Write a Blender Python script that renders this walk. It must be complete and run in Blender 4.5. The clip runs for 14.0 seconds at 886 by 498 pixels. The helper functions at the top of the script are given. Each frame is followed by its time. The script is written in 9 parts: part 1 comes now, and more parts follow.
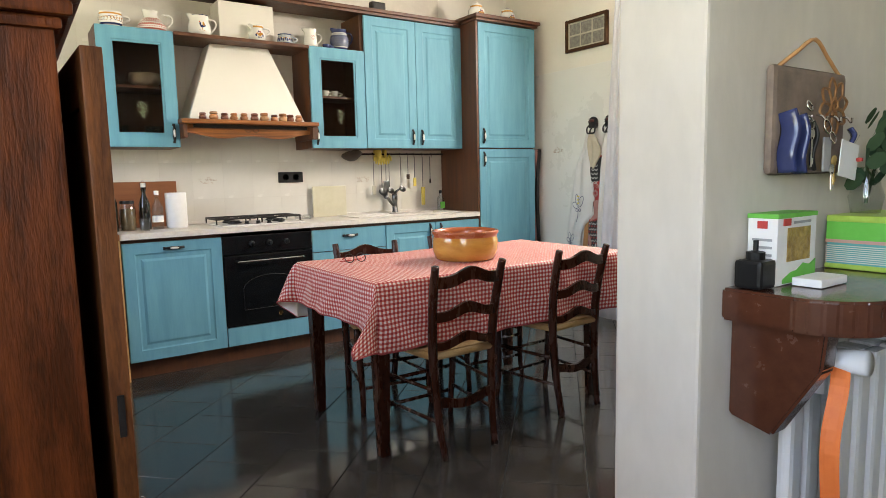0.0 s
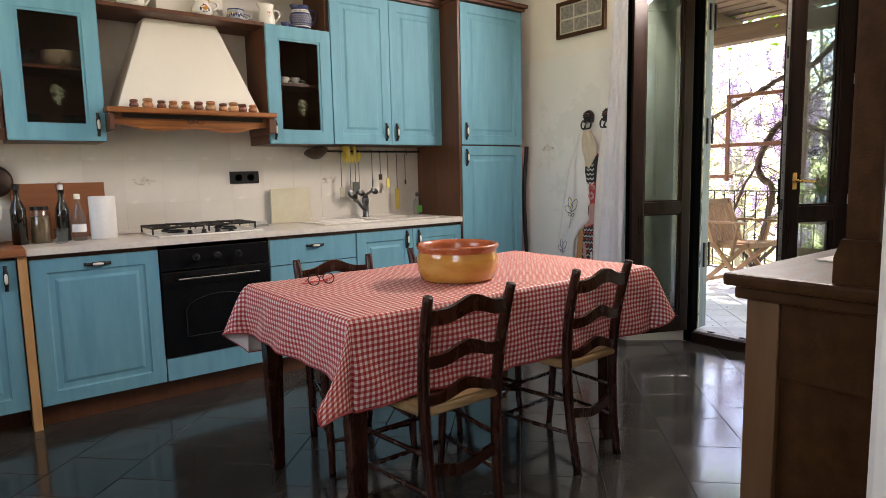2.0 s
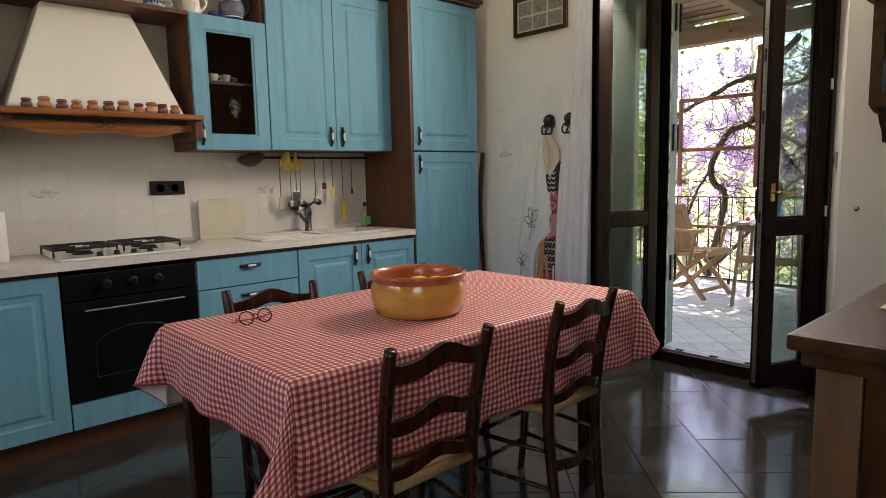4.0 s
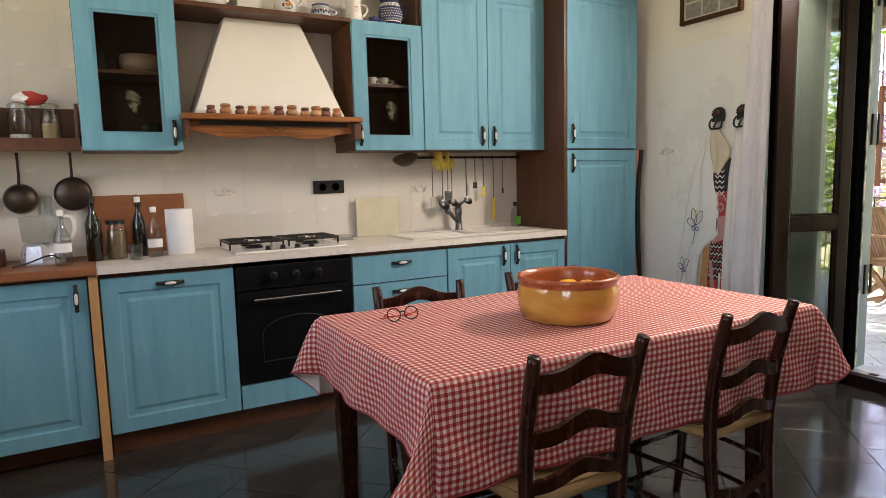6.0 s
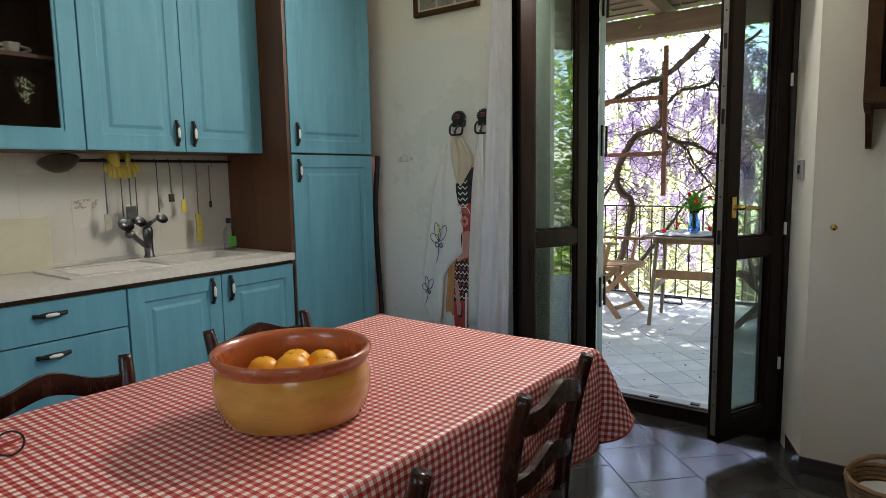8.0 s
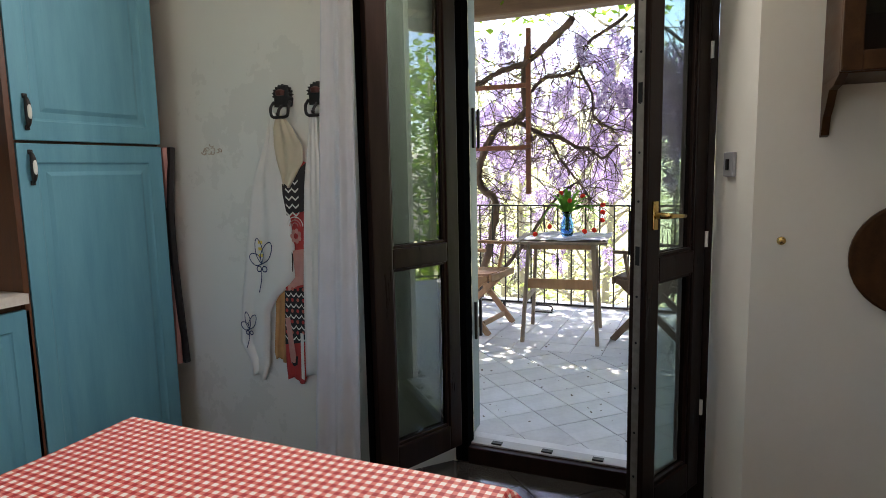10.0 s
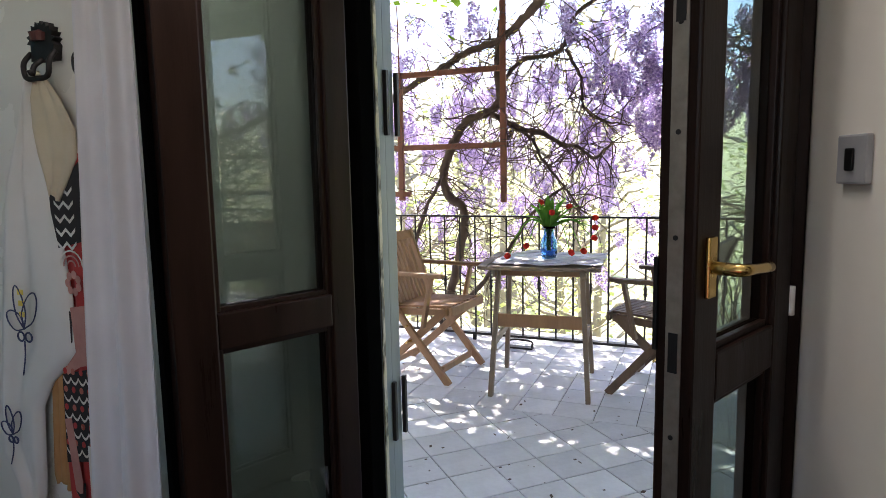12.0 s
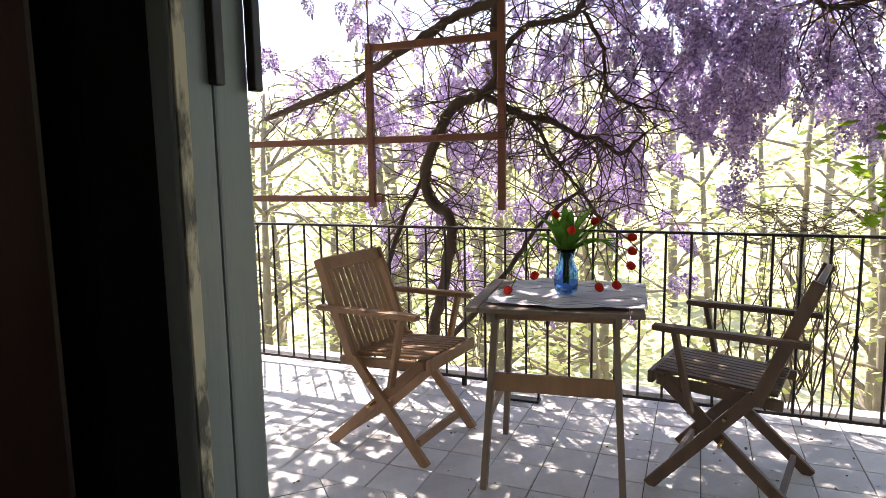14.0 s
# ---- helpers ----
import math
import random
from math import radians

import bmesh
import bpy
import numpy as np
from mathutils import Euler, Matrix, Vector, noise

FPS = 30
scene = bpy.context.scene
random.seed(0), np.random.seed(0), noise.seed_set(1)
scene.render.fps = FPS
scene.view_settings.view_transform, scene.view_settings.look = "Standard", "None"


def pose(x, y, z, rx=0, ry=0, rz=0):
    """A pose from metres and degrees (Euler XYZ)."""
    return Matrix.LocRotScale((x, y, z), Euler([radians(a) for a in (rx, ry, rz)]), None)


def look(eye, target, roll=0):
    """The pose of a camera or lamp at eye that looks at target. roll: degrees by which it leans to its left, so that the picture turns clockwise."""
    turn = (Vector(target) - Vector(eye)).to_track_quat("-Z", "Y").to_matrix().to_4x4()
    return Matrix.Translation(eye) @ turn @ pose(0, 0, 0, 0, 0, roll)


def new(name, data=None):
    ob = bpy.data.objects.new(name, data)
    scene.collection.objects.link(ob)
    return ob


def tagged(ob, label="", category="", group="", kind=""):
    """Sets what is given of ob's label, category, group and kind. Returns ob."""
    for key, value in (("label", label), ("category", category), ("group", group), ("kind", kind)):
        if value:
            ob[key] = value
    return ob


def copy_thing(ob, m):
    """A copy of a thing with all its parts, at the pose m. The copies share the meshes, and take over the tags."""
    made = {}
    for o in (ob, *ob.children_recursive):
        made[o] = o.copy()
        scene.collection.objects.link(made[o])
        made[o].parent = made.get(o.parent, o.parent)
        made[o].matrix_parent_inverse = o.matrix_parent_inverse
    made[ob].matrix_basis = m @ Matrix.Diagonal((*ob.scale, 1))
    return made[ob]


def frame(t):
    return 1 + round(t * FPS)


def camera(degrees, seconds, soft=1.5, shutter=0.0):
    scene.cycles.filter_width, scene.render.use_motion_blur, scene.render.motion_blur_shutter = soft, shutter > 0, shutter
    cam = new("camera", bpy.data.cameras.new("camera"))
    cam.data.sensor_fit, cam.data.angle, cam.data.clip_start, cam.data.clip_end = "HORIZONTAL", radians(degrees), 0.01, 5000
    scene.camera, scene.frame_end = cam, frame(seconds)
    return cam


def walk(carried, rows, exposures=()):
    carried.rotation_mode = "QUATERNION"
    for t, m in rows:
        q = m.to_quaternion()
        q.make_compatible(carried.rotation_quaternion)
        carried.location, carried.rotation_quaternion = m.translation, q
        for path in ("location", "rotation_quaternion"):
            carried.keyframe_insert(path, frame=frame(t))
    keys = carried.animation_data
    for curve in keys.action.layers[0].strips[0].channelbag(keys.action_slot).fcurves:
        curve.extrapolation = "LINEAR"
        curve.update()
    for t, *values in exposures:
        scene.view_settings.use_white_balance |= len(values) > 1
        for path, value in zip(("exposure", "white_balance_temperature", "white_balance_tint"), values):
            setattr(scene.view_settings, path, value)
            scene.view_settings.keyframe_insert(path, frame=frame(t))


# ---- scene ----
cam = camera(70.7, 14.0, soft=0.85)
PATH = [
    (0, (0.341, 0.169, 1.171), (1.467, 1.806, 0.938), -1.3),
    (0.5, (0.365, 0.341, 1.164), (1.492, 1.977, 0.932), -1.4),
    (1, (0.41, 0.463, 1.17), (1.55, 2.09, 0.938), -1.4),
    (1.5, (0.495, 0.57, 1.176), (1.669, 2.173, 0.941), -1.3),
    (2, (0.608, 0.708, 1.179), (1.822, 2.279, 0.942), -1.2),
    (2.5, (0.679, 0.789, 1.198), (1.935, 2.328, 0.964), -1.3),
    (3, (0.729, 0.889, 1.216), (2.055, 2.367, 0.978), -1.2),
    (3.2, (0.744, 0.931, 1.228), (2.104, 2.377, 0.99), -1.2),
    (5.3, (0.854, 1.083, 1.231), (2.056, 2.665, 0.999), -1.3),
    (5.5, (0.851, 1.082, 1.229), (1.924, 2.754, 0.998), -1.2),
    (6, (0.851, 1.086, 1.225), (1.815, 2.824, 0.998), -1.4),
    (6.5, (0.971, 1.304, 1.317), (1.759, 3.124, 1.054), -1.5),
    (7, (1.036, 1.398, 1.273), (2.181, 3.02, 1.028), -1.7),
    (7.5, (1.2, 1.512, 1.252), (2.648, 2.87, 1.011), -1.6),
    (8, (1.347, 1.629, 1.256), (2.939, 2.817, 1.024), -1.0),
    (8.5, (1.49, 1.779, 1.264), (3.09, 2.954, 1.019), -0.9),
    (9, (1.651, 1.894, 1.261), (3.387, 2.857, 1.022), -1.2),
    (9.2, (1.733, 1.927, 1.263), (3.533, 2.764, 1.021), -1.4),
    (11.3, (2.813, 2.157, 1.262), (4.644, 2.922, 1.012), -1.1),
    (11.5, (2.923, 2.16, 1.261), (4.756, 2.921, 1.017), -1.1),
    (12, (3.177, 2.225, 1.25), (5.009, 2.988, 1.006), -1.1),
    (12.5, (3.431, 2.325, 1.26), (5.262, 3.09, 1.014), -1.1),
    (13, (3.683, 2.387, 1.258), (5.511, 3.157, 1.005), -1.0),
    (13.5, (3.919, 2.455, 1.257), (5.746, 3.228, 1.003), -1.1),
    (14, (4.148, 2.537, 1.259), (5.985, 3.286, 1.006), -0.9),
]
EXPOSURES = [(0.0, 3.55, 6850, 14), (1.0, 3.4, 6900, 16), (2.0, 3.1, 6950, 20), (3.0, 2.85, 6950, 21), (5.3, 2.4, 6950, 18), (6.0, 3.08, 7150, 21), (6.5, 3.05, 7000, 18), (7.0, 2.75, 6600, 13),
             (7.5, 2.48, 6350, 9), (9.0, 2.47, 6550, 11), (11.5, 2.4, 6350, 20), (12.5, 2.27, 6350, 20), (14.0, 1.6, 6950, 23)]
walk(cam, [(t, look(eye, target, roll)) for t, eye, target, roll in PATH], EXPOSURES)

# ---- daylight ----
SUN_ELEVATION, SUN_AZIMUTH = 56.0, 38.0     # azimuth: degrees from +x towards +y
world = bpy.data.worlds.new("daylight")
scene.world = world
world.use_nodes = True
wn = world.node_tree
wn.nodes.clear()
sky = wn.nodes.new("ShaderNodeTexSky")
sky.sky_type, sky.sun_disc = "NISHITA", False
sky.sun_elevation, sky.sun_rotation = radians(SUN_ELEVATION), radians(90 - SUN_AZIMUTH)
back = wn.nodes.new("ShaderNodeBackground")
back.inputs["Strength"].default_value = 0.15
wout = wn.nodes.new("ShaderNodeOutputWorld")
wn.links.new(sky.outputs[0], back.inputs["Color"])
wn.links.new(back.outputs[0], wout.inputs["Surface"])

sun = new("sun", bpy.data.lights.new("sun", "SUN"))
sun.data.energy, sun.data.angle, sun.data.color = 4.2, radians(0.5), (1.0, 0.94, 0.84)
_a, _e = radians(SUN_AZIMUTH), radians(SUN_ELEVATION)
_d = Vector((math.cos(_e) * math.cos(_a), math.cos(_e) * math.sin(_a), math.sin(_e)))
sun.matrix_basis = look(_d * 20, (0, 0, 0))


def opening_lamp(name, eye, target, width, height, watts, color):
    """The sky's light in a window's opening, or a fill lamp set in one."""
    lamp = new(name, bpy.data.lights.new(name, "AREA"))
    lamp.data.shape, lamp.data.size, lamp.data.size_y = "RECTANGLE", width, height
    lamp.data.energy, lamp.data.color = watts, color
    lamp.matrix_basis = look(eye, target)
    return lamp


opening_lamp("west_window_light", (-0.28, 3.1, 1.75), (2.0, 3.1, 1.45), 1.15, 1.25, 0.8, (0.98, 0.98, 1.0))
# the hall window is assumed, placed behind the camera to light the room
opening_lamp("hall_window_light", (-0.28, -0.1, 1.7), (2.6, 2.0, 1.45), 1.4, 1.3, 1.5, (0.97, 0.985, 1.0))
opening_lamp("door_sky_light", (4.214, 2.53, 2.385), (2.0, 2.8, 1.55), 1.05, 0.11, 9.0, (1.0, 0.96, 0.90))   # fill strip added above the view, in the upper part of the terrace door's opening

# ---- materials ----
def node(nt, kind, **values):
    n = nt.nodes.new(kind)
    for key, value in values.items():
        n.inputs[key.replace("_", " ")].default_value = value
    return n


def surface(name, a, b, rough=0.5, scale=6.0, stretch=(1, 1, 1), detail=6.0, fine=60.0, fine_amount=0.25, bump=0.1, metal=0.0,
            coat=0.0, rough_var=0.1, vary=0.0, island=0.0, sheen=0.0, spec=0.5, coords="Object", lo=0.3, hi=0.7):
    """A two-scale noise surface between the colours a and b, with fine relief."""
    m = bpy.data.materials.new(name)
    m.use_nodes = True
    nt = m.node_tree
    p = nt.nodes["Principled BSDF"]
    tc = nt.nodes.new("ShaderNodeTexCoord")
    mp = nt.nodes.new("ShaderNodeMapping")
    mp.inputs["Scale"].default_value = stretch
    nt.links.new(tc.outputs[coords], mp.inputs["Vector"])
    n1 = node(nt, "ShaderNodeTexNoise", Scale=scale, Detail=detail, Roughness=0.6)
    n2 = node(nt, "ShaderNodeTexNoise", Scale=fine, Detail=3.0)
    for n in (n1, n2):
        nt.links.new(mp.outputs[0], n.inputs["Vector"])
    ramp = nt.nodes.new("ShaderNodeMapRange")
    ramp.inputs["From Min"].default_value, ramp.inputs["From Max"].default_value = lo, hi
    nt.links.new(n1.outputs["Fac"], ramp.inputs["Value"])
    blend = nt.nodes.new("ShaderNodeMix")
    blend.inputs["Factor"].default_value = fine_amount
    nt.links.new(ramp.outputs[0], blend.inputs["A"])
    nt.links.new(n2.outputs["Fac"], blend.inputs["B"])
    mix = nt.nodes.new("ShaderNodeMix")
    mix.data_type = "RGBA"
    mix.inputs[6].default_value, mix.inputs[7].default_value = (*a, 1), (*b, 1)
    nt.links.new(blend.outputs[0], mix.inputs[0])
    colour = mix.outputs[2]
    if vary or island:
        hsv = nt.nodes.new("ShaderNodeHueSaturation")
        rnd = nt.nodes.new("ShaderNodeMapRange")
        amount = vary or island
        rnd.inputs["To Min"].default_value, rnd.inputs["To Max"].default_value = 1 - amount, 1 + amount
        if vary:
            nt.links.new(nt.nodes.new("ShaderNodeObjectInfo").outputs["Random"], rnd.inputs["Value"])
        else:
            nt.links.new(nt.nodes.new("ShaderNodeNewGeometry").outputs["Random Per Island"], rnd.inputs["Value"])
        nt.links.new(rnd.outputs[0], hsv.inputs["Value"])
        nt.links.new(colour, hsv.inputs["Color"])
        colour = hsv.outputs[0]
    nt.links.new(colour, p.inputs["Base Color"])
    rr = nt.nodes.new("ShaderNodeMapRange")
    rr.inputs["To Min"].default_value, rr.inputs["To Max"].default_value = max(0.02, rough - rough_var), min(1, rough + rough_var)
    nt.links.new(blend.outputs[0], rr.inputs["Value"])
    nt.links.new(rr.outputs[0], p.inputs["Roughness"])
    p.inputs["Metallic"].default_value = metal
    p.inputs["Coat Weight"].default_value = coat
    p.inputs["Coat Roughness"].default_value = 0.12
    p.inputs["Specular IOR Level"].default_value = spec
    if sheen:
        p.inputs["Sheen Weight"].default_value = sheen
    if bump:
        bn = node(nt, "ShaderNodeBump", Strength=bump, Distance=0.004)
        nt.links.new(blend.outputs[0], bn.inputs["Height"])
        nt.links.new(bn.outputs[0], p.inputs["Normal"])
    return m


def glass(name, tint=(1, 1, 1), rough=0.0, ior=1.45):
    m = bpy.data.materials.new(name)
    m.use_nodes = True
    p = m.node_tree.nodes["Principled BSDF"]
    p.inputs["Base Color"].default_value = (*tint, 1)
    p.inputs["Roughness"].default_value, p.inputs["IOR"].default_value = rough, ior
    p.inputs["Transmission Weight"].default_value = 1.0
    return m


def pane_glass(name, gloss=0.1, tint=(0.95, 0.98, 0.97)):
    """Thin window glass: a clear sheet with a mirror gloss."""
    m = bpy.data.materials.new(name)
    m.use_nodes = True
    nt = m.node_tree
    nt.nodes.clear()
    t = nt.nodes.new("ShaderNodeBsdfTransparent")
    t.inputs[0].default_value = (*tint, 1)
    g = nt.nodes.new("ShaderNodeBsdfGlossy")
    g.inputs["Roughness"].default_value = 0.01
    lw = nt.nodes.new("ShaderNodeLayerWeight")
    lw.inputs[0].default_value = 0.5
    pw = nt.nodes.new("ShaderNodeMath")
    pw.operation, pw.inputs[1].default_value = "POWER", 4.0
    nt.links.new(lw.outputs["Facing"], pw.inputs[0])
    add = nt.nodes.new("ShaderNodeMath")
    add.operation = "MULTIPLY_ADD"
    add.inputs[1].default_value, add.inputs[2].default_value = 0.55, 0.035 + gloss
    nt.links.new(pw.outputs[0], add.inputs[0])
    mx = nt.nodes.new("ShaderNodeMixShader")
    nt.links.new(add.outputs[0], mx.inputs[0])
    nt.links.new(t.outputs[0], mx.inputs[1])
    nt.links.new(g.outputs[0], mx.inputs[2])
    o = nt.nodes.new("ShaderNodeOutputMaterial")
    nt.links.new(mx.outputs[0], o.inputs[0])
    return m


def petal(name, a, b, through_light=0.45, rough=0.6):
    """A thin leaf or petal that lets part of the light through; each island has its own shade."""
    m = bpy.data.materials.new(name)
    m.use_nodes = True
    nt = m.node_tree
    nt.nodes.clear()
    geo = nt.nodes.new("ShaderNodeNewGeometry")
    mix = nt.nodes.new("ShaderNodeMix")
    mix.data_type = "RGBA"
    mix.inputs[6].default_value, mix.inputs[7].default_value = (*a, 1), (*b, 1)
    nt.links.new(geo.outputs["Random Per Island"], mix.inputs[0])
    d = node(nt, "ShaderNodeBsdfDiffuse", Roughness=rough)
    tr = nt.nodes.new("ShaderNodeBsdfTranslucent")
    nt.links.new(mix.outputs[2], d.inputs[0])
    nt.links.new(mix.outputs[2], tr.inputs[0])
    mx = nt.nodes.new("ShaderNodeMixShader")
    mx.inputs[0].default_value = through_light
    nt.links.new(d.outputs[0], mx.inputs[1])
    nt.links.new(tr.outputs[0], mx.inputs[2])
    o = nt.nodes.new("ShaderNodeOutputMaterial")
    nt.links.new(mx.outputs[0], o.inputs[0])
    return m


def gingham(name, step=0.0195):
    """Red and white woven checks laid along the cloth's own UV, in metres."""
    m = bpy.data.materials.new(name)
    m.use_nodes = True
    nt = m.node_tree
    p = nt.nodes["Principled BSDF"]
    uv = nt.nodes.new("ShaderNodeUVMap")
    sep = nt.nodes.new("ShaderNodeSeparateXYZ")
    nt.links.new(uv.outputs[0], sep.inputs[0])
    bands = []
    for k in (0, 1):
        ml = nt.nodes.new("ShaderNodeMath")
        ml.operation, ml.inputs[1].default_value = "DIVIDE", step
        nt.links.new(sep.outputs[k], ml.inputs[0])
        fl = nt.nodes.new("ShaderNodeMath")
        fl.operation = "FRACT"
        nt.links.new(ml.outputs[0], fl.inputs[0])
        gt = nt.nodes.new("ShaderNodeMath")
        gt.operation, gt.inputs[1].default_value = "GREATER_THAN", 0.5
        nt.links.new(fl.outputs[0], gt.inputs[0])
        bands.append(gt)
    s = nt.nodes.new("ShaderNodeMath")
    nt.links.new(bands[0].outputs[0], s.inputs[0])
    nt.links.new(bands[1].outputs[0], s.inputs[1])
    h = nt.nodes.new("ShaderNodeMath")
    h.operation, h.inputs[1].default_value = "MULTIPLY", 0.5
    nt.links.new(s.outputs[0], h.inputs[0])
    ramp = nt.nodes.new("ShaderNodeValToRGB")
    ramp.color_ramp.elements[0].color = (0.76, 0.68, 0.63, 1)
    ramp.color_ramp.elements[1].color = (0.33, 0.012, 0.014, 1)
    mid = ramp.color_ramp.elements.new(0.5)
    mid.color = (0.58, 0.155, 0.12, 1)
    nt.links.new(h.outputs[0], ramp.inputs[0])
    n = node(nt, "ShaderNodeTexNoise", Scale=500.0, Detail=2.0)
    nt.links.new(uv.outputs[0], n.inputs["Vector"])
    bn = node(nt, "ShaderNodeBump", Strength=0.15, Distance=0.001)
    nt.links.new(n.outputs["Fac"], bn.inputs["Height"])
    nt.links.new(bn.outputs[0], p.inputs["Normal"])
    nt.links.new(ramp.outputs[0], p.inputs["Base Color"])
    p.inputs["Roughness"].default_value = 0.55
    return m


BLUE = surface("blue_stained_wood", (0.10, 0.285, 0.37), (0.155, 0.37, 0.455), rough=0.6, scale=5, stretch=(4, 4, 0.5), fine=90, bump=0.15, spec=0.35)
WALNUT = surface("dark_walnut", (0.052, 0.017, 0.006), (0.125, 0.043, 0.015), rough=0.45, scale=4, stretch=(6, 6, 0.7), fine=80, bump=0.15)
CHAIR = surface("mahogany_varnish", (0.020, 0.006, 0.003), (0.050, 0.0135, 0.006), rough=0.26, spec=0.35, scale=6, stretch=(4, 4, 1), fine=70, bump=0.08, coat=0.15)
OLDWOOD = surface("old_reddish_wood", (0.028, 0.0075, 0.0025), (0.20, 0.050, 0.012), spec=0.16, rough=0.5, scale=5, stretch=(5, 5, 0.8), fine=40, fine_amount=0.4, bump=0.5, detail=9.0, lo=0.38, hi=0.66)
# worn wardrobe wood, lightened for the light that catches the ajar door
AJAR = surface("worn_lit_brown_wood", (0.05, 0.016, 0.005), (0.27, 0.092, 0.026), spec=0.3, rough=0.5, scale=5, stretch=(5, 5, 0.8), fine=40, fine_amount=0.4, bump=0.4, detail=9.0, lo=0.36, hi=0.66)
DRESSER = surface("brown_antique_wood", (0.030, 0.0125, 0.005), (0.095, 0.042, 0.015), spec=0.12, rough=0.42, scale=4, stretch=(1, 6, 5), fine=60, fine_amount=0.4, bump=0.35, detail=9.0)
OAK = surface("orange_oak", (0.11, 0.032, 0.007), (0.34, 0.115, 0.022), rough=0.4, scale=7, stretch=(0.35, 9, 9), lo=0.38, hi=0.62, fine=60, bump=0.2, coat=0.2)
PINE = surface("pale_pine_edge", (0.45, 0.24, 0.09), (0.56, 0.33, 0.14), rough=0.5, scale=6, stretch=(6, 6, 0.6), bump=0.1)
PLASTER = surface("cream_plaster", (0.75, 0.705, 0.605), (0.83, 0.79, 0.70), rough=0.85, scale=2.5, fine=45, bump=0.25, fine_amount=0.3)
PINKISH = surface("pinkish_plaster", (0.47, 0.43, 0.365), (0.69, 0.635, 0.55), rough=0.85, stretch=(1, 1, 0.45), scale=3.2, fine=40, bump=0.5, fine_amount=0.3)
CEILING = surface("white_ceiling_paint", (0.76, 0.75, 0.72), (0.82, 0.81, 0.78), rough=0.9, scale=2, fine=40, bump=0.15)
WALLTILE = surface("cream_glazed_tile", (0.62, 0.58, 0.50), (0.70, 0.66, 0.58), rough=0.22, scale=3, fine=30, bump=0.06, vary=0.025)
# brighter copy of the cream tile: the east wall's light is in the colour
DADO = surface("lit_dado_tile", (0.74, 0.72, 0.655), (0.775, 0.755, 0.69), rough=0.3, scale=3, fine=30, bump=0.06)
GROUT = surface("pale_grout", (0.57, 0.52, 0.44), (0.64, 0.59, 0.51), rough=0.85, scale=20, bump=0.2)
SLATE = surface("dark_slate_tile", (0.022, 0.020, 0.018), (0.055, 0.050, 0.044), rough=0.13, scale=3.2, fine=24, fine_amount=0.35, bump=0.07, spec=0.8, rough_var=0.07, vary=0.25, coords="Generated")
DARKGROUT = surface("grey_grout", (0.09, 0.085, 0.08), (0.14, 0.13, 0.12), rough=0.85, scale=20, bump=0.2)
WORKTOP = surface("speckled_laminate", (0.56, 0.50, 0.43), (0.76, 0.71, 0.64), rough=0.35, scale=40, fine=300, fine_amount=0.5, bump=0.03)
HOODWHITE = surface("hood_white_paint", (0.70, 0.66, 0.575), (0.76, 0.72, 0.64), rough=0.6, scale=2, bump=0.06)
BLACKGLASS = surface("black_enamel", (0.004, 0.005, 0.0055), (0.008, 0.009, 0.010), spec=0.35, rough=0.12, scale=4, bump=0.0, rough_var=0.05)
BLACK = surface("black_plastic", (0.006, 0.006, 0.006), (0.013, 0.013, 0.013), spec=0.3, rough=0.4, scale=30, bump=0.05)
IRON = surface("black_iron", (0.012, 0.011, 0.010), (0.035, 0.03, 0.027), rough=0.5, scale=30, bump=0.2, metal=0.5)
CHROME = surface("chrome", (0.62, 0.62, 0.62), (0.72, 0.72, 0.72), rough=0.12, scale=10, bump=0.0, metal=1.0, rough_var=0.05)
DULLSTEEL = surface("dull_lock_steel", (0.20, 0.18, 0.15), (0.34, 0.31, 0.27), rough=0.45, scale=30, bump=0.1, metal=0.7)
PEWTER = surface("dark_steel", (0.09, 0.09, 0.09), (0.19, 0.19, 0.185), rough=0.34, scale=12, bump=0.0, metal=1.0)
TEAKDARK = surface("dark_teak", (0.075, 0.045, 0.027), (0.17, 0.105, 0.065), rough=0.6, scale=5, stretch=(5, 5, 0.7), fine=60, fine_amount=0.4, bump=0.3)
BRASS = surface("worn_brass", (0.60, 0.40, 0.12), (0.75, 0.54, 0.20), rough=0.25, scale=20, bump=0.05, metal=1.0)
COPPER = surface("old_copper", (0.35, 0.13, 0.06), (0.55, 0.24, 0.11), rough=0.3, scale=12, bump=0.05, metal=1.0)
WHITECERAMIC = surface("white_ceramic", (0.72, 0.69, 0.62), (0.78, 0.75, 0.69), rough=0.15, scale=8, bump=0.0)
FRAMEBROWN = surface("dark_brown_frame", (0.009, 0.0045, 0.003), (0.022, 0.0105, 0.007), spec=0.14, rough=0.34, scale=5, stretch=(5, 5, 0.5), fine=70, bump=0.1)
# deep shade put into the colour: near black, no gloss
SHADEDFRAME = surface("shaded_black_frame", (0.0015, 0.0015, 0.0015), (0.0035, 0.0035, 0.0035), spec=0.0, rough=0.7, scale=20, bump=0.05)
SHUTTER = surface("grey_green_shutter", (0.13, 0.155, 0.16), (0.21, 0.24, 0.245), rough=0.5, scale=5, stretch=(4, 4, 0.5), fine=60, bump=0.2)
WHITEPAINT = surface("white_paint_reveal", (0.70, 0.70, 0.68), (0.78, 0.78, 0.75), rough=0.75, scale=3, fine=50, bump=0.3)
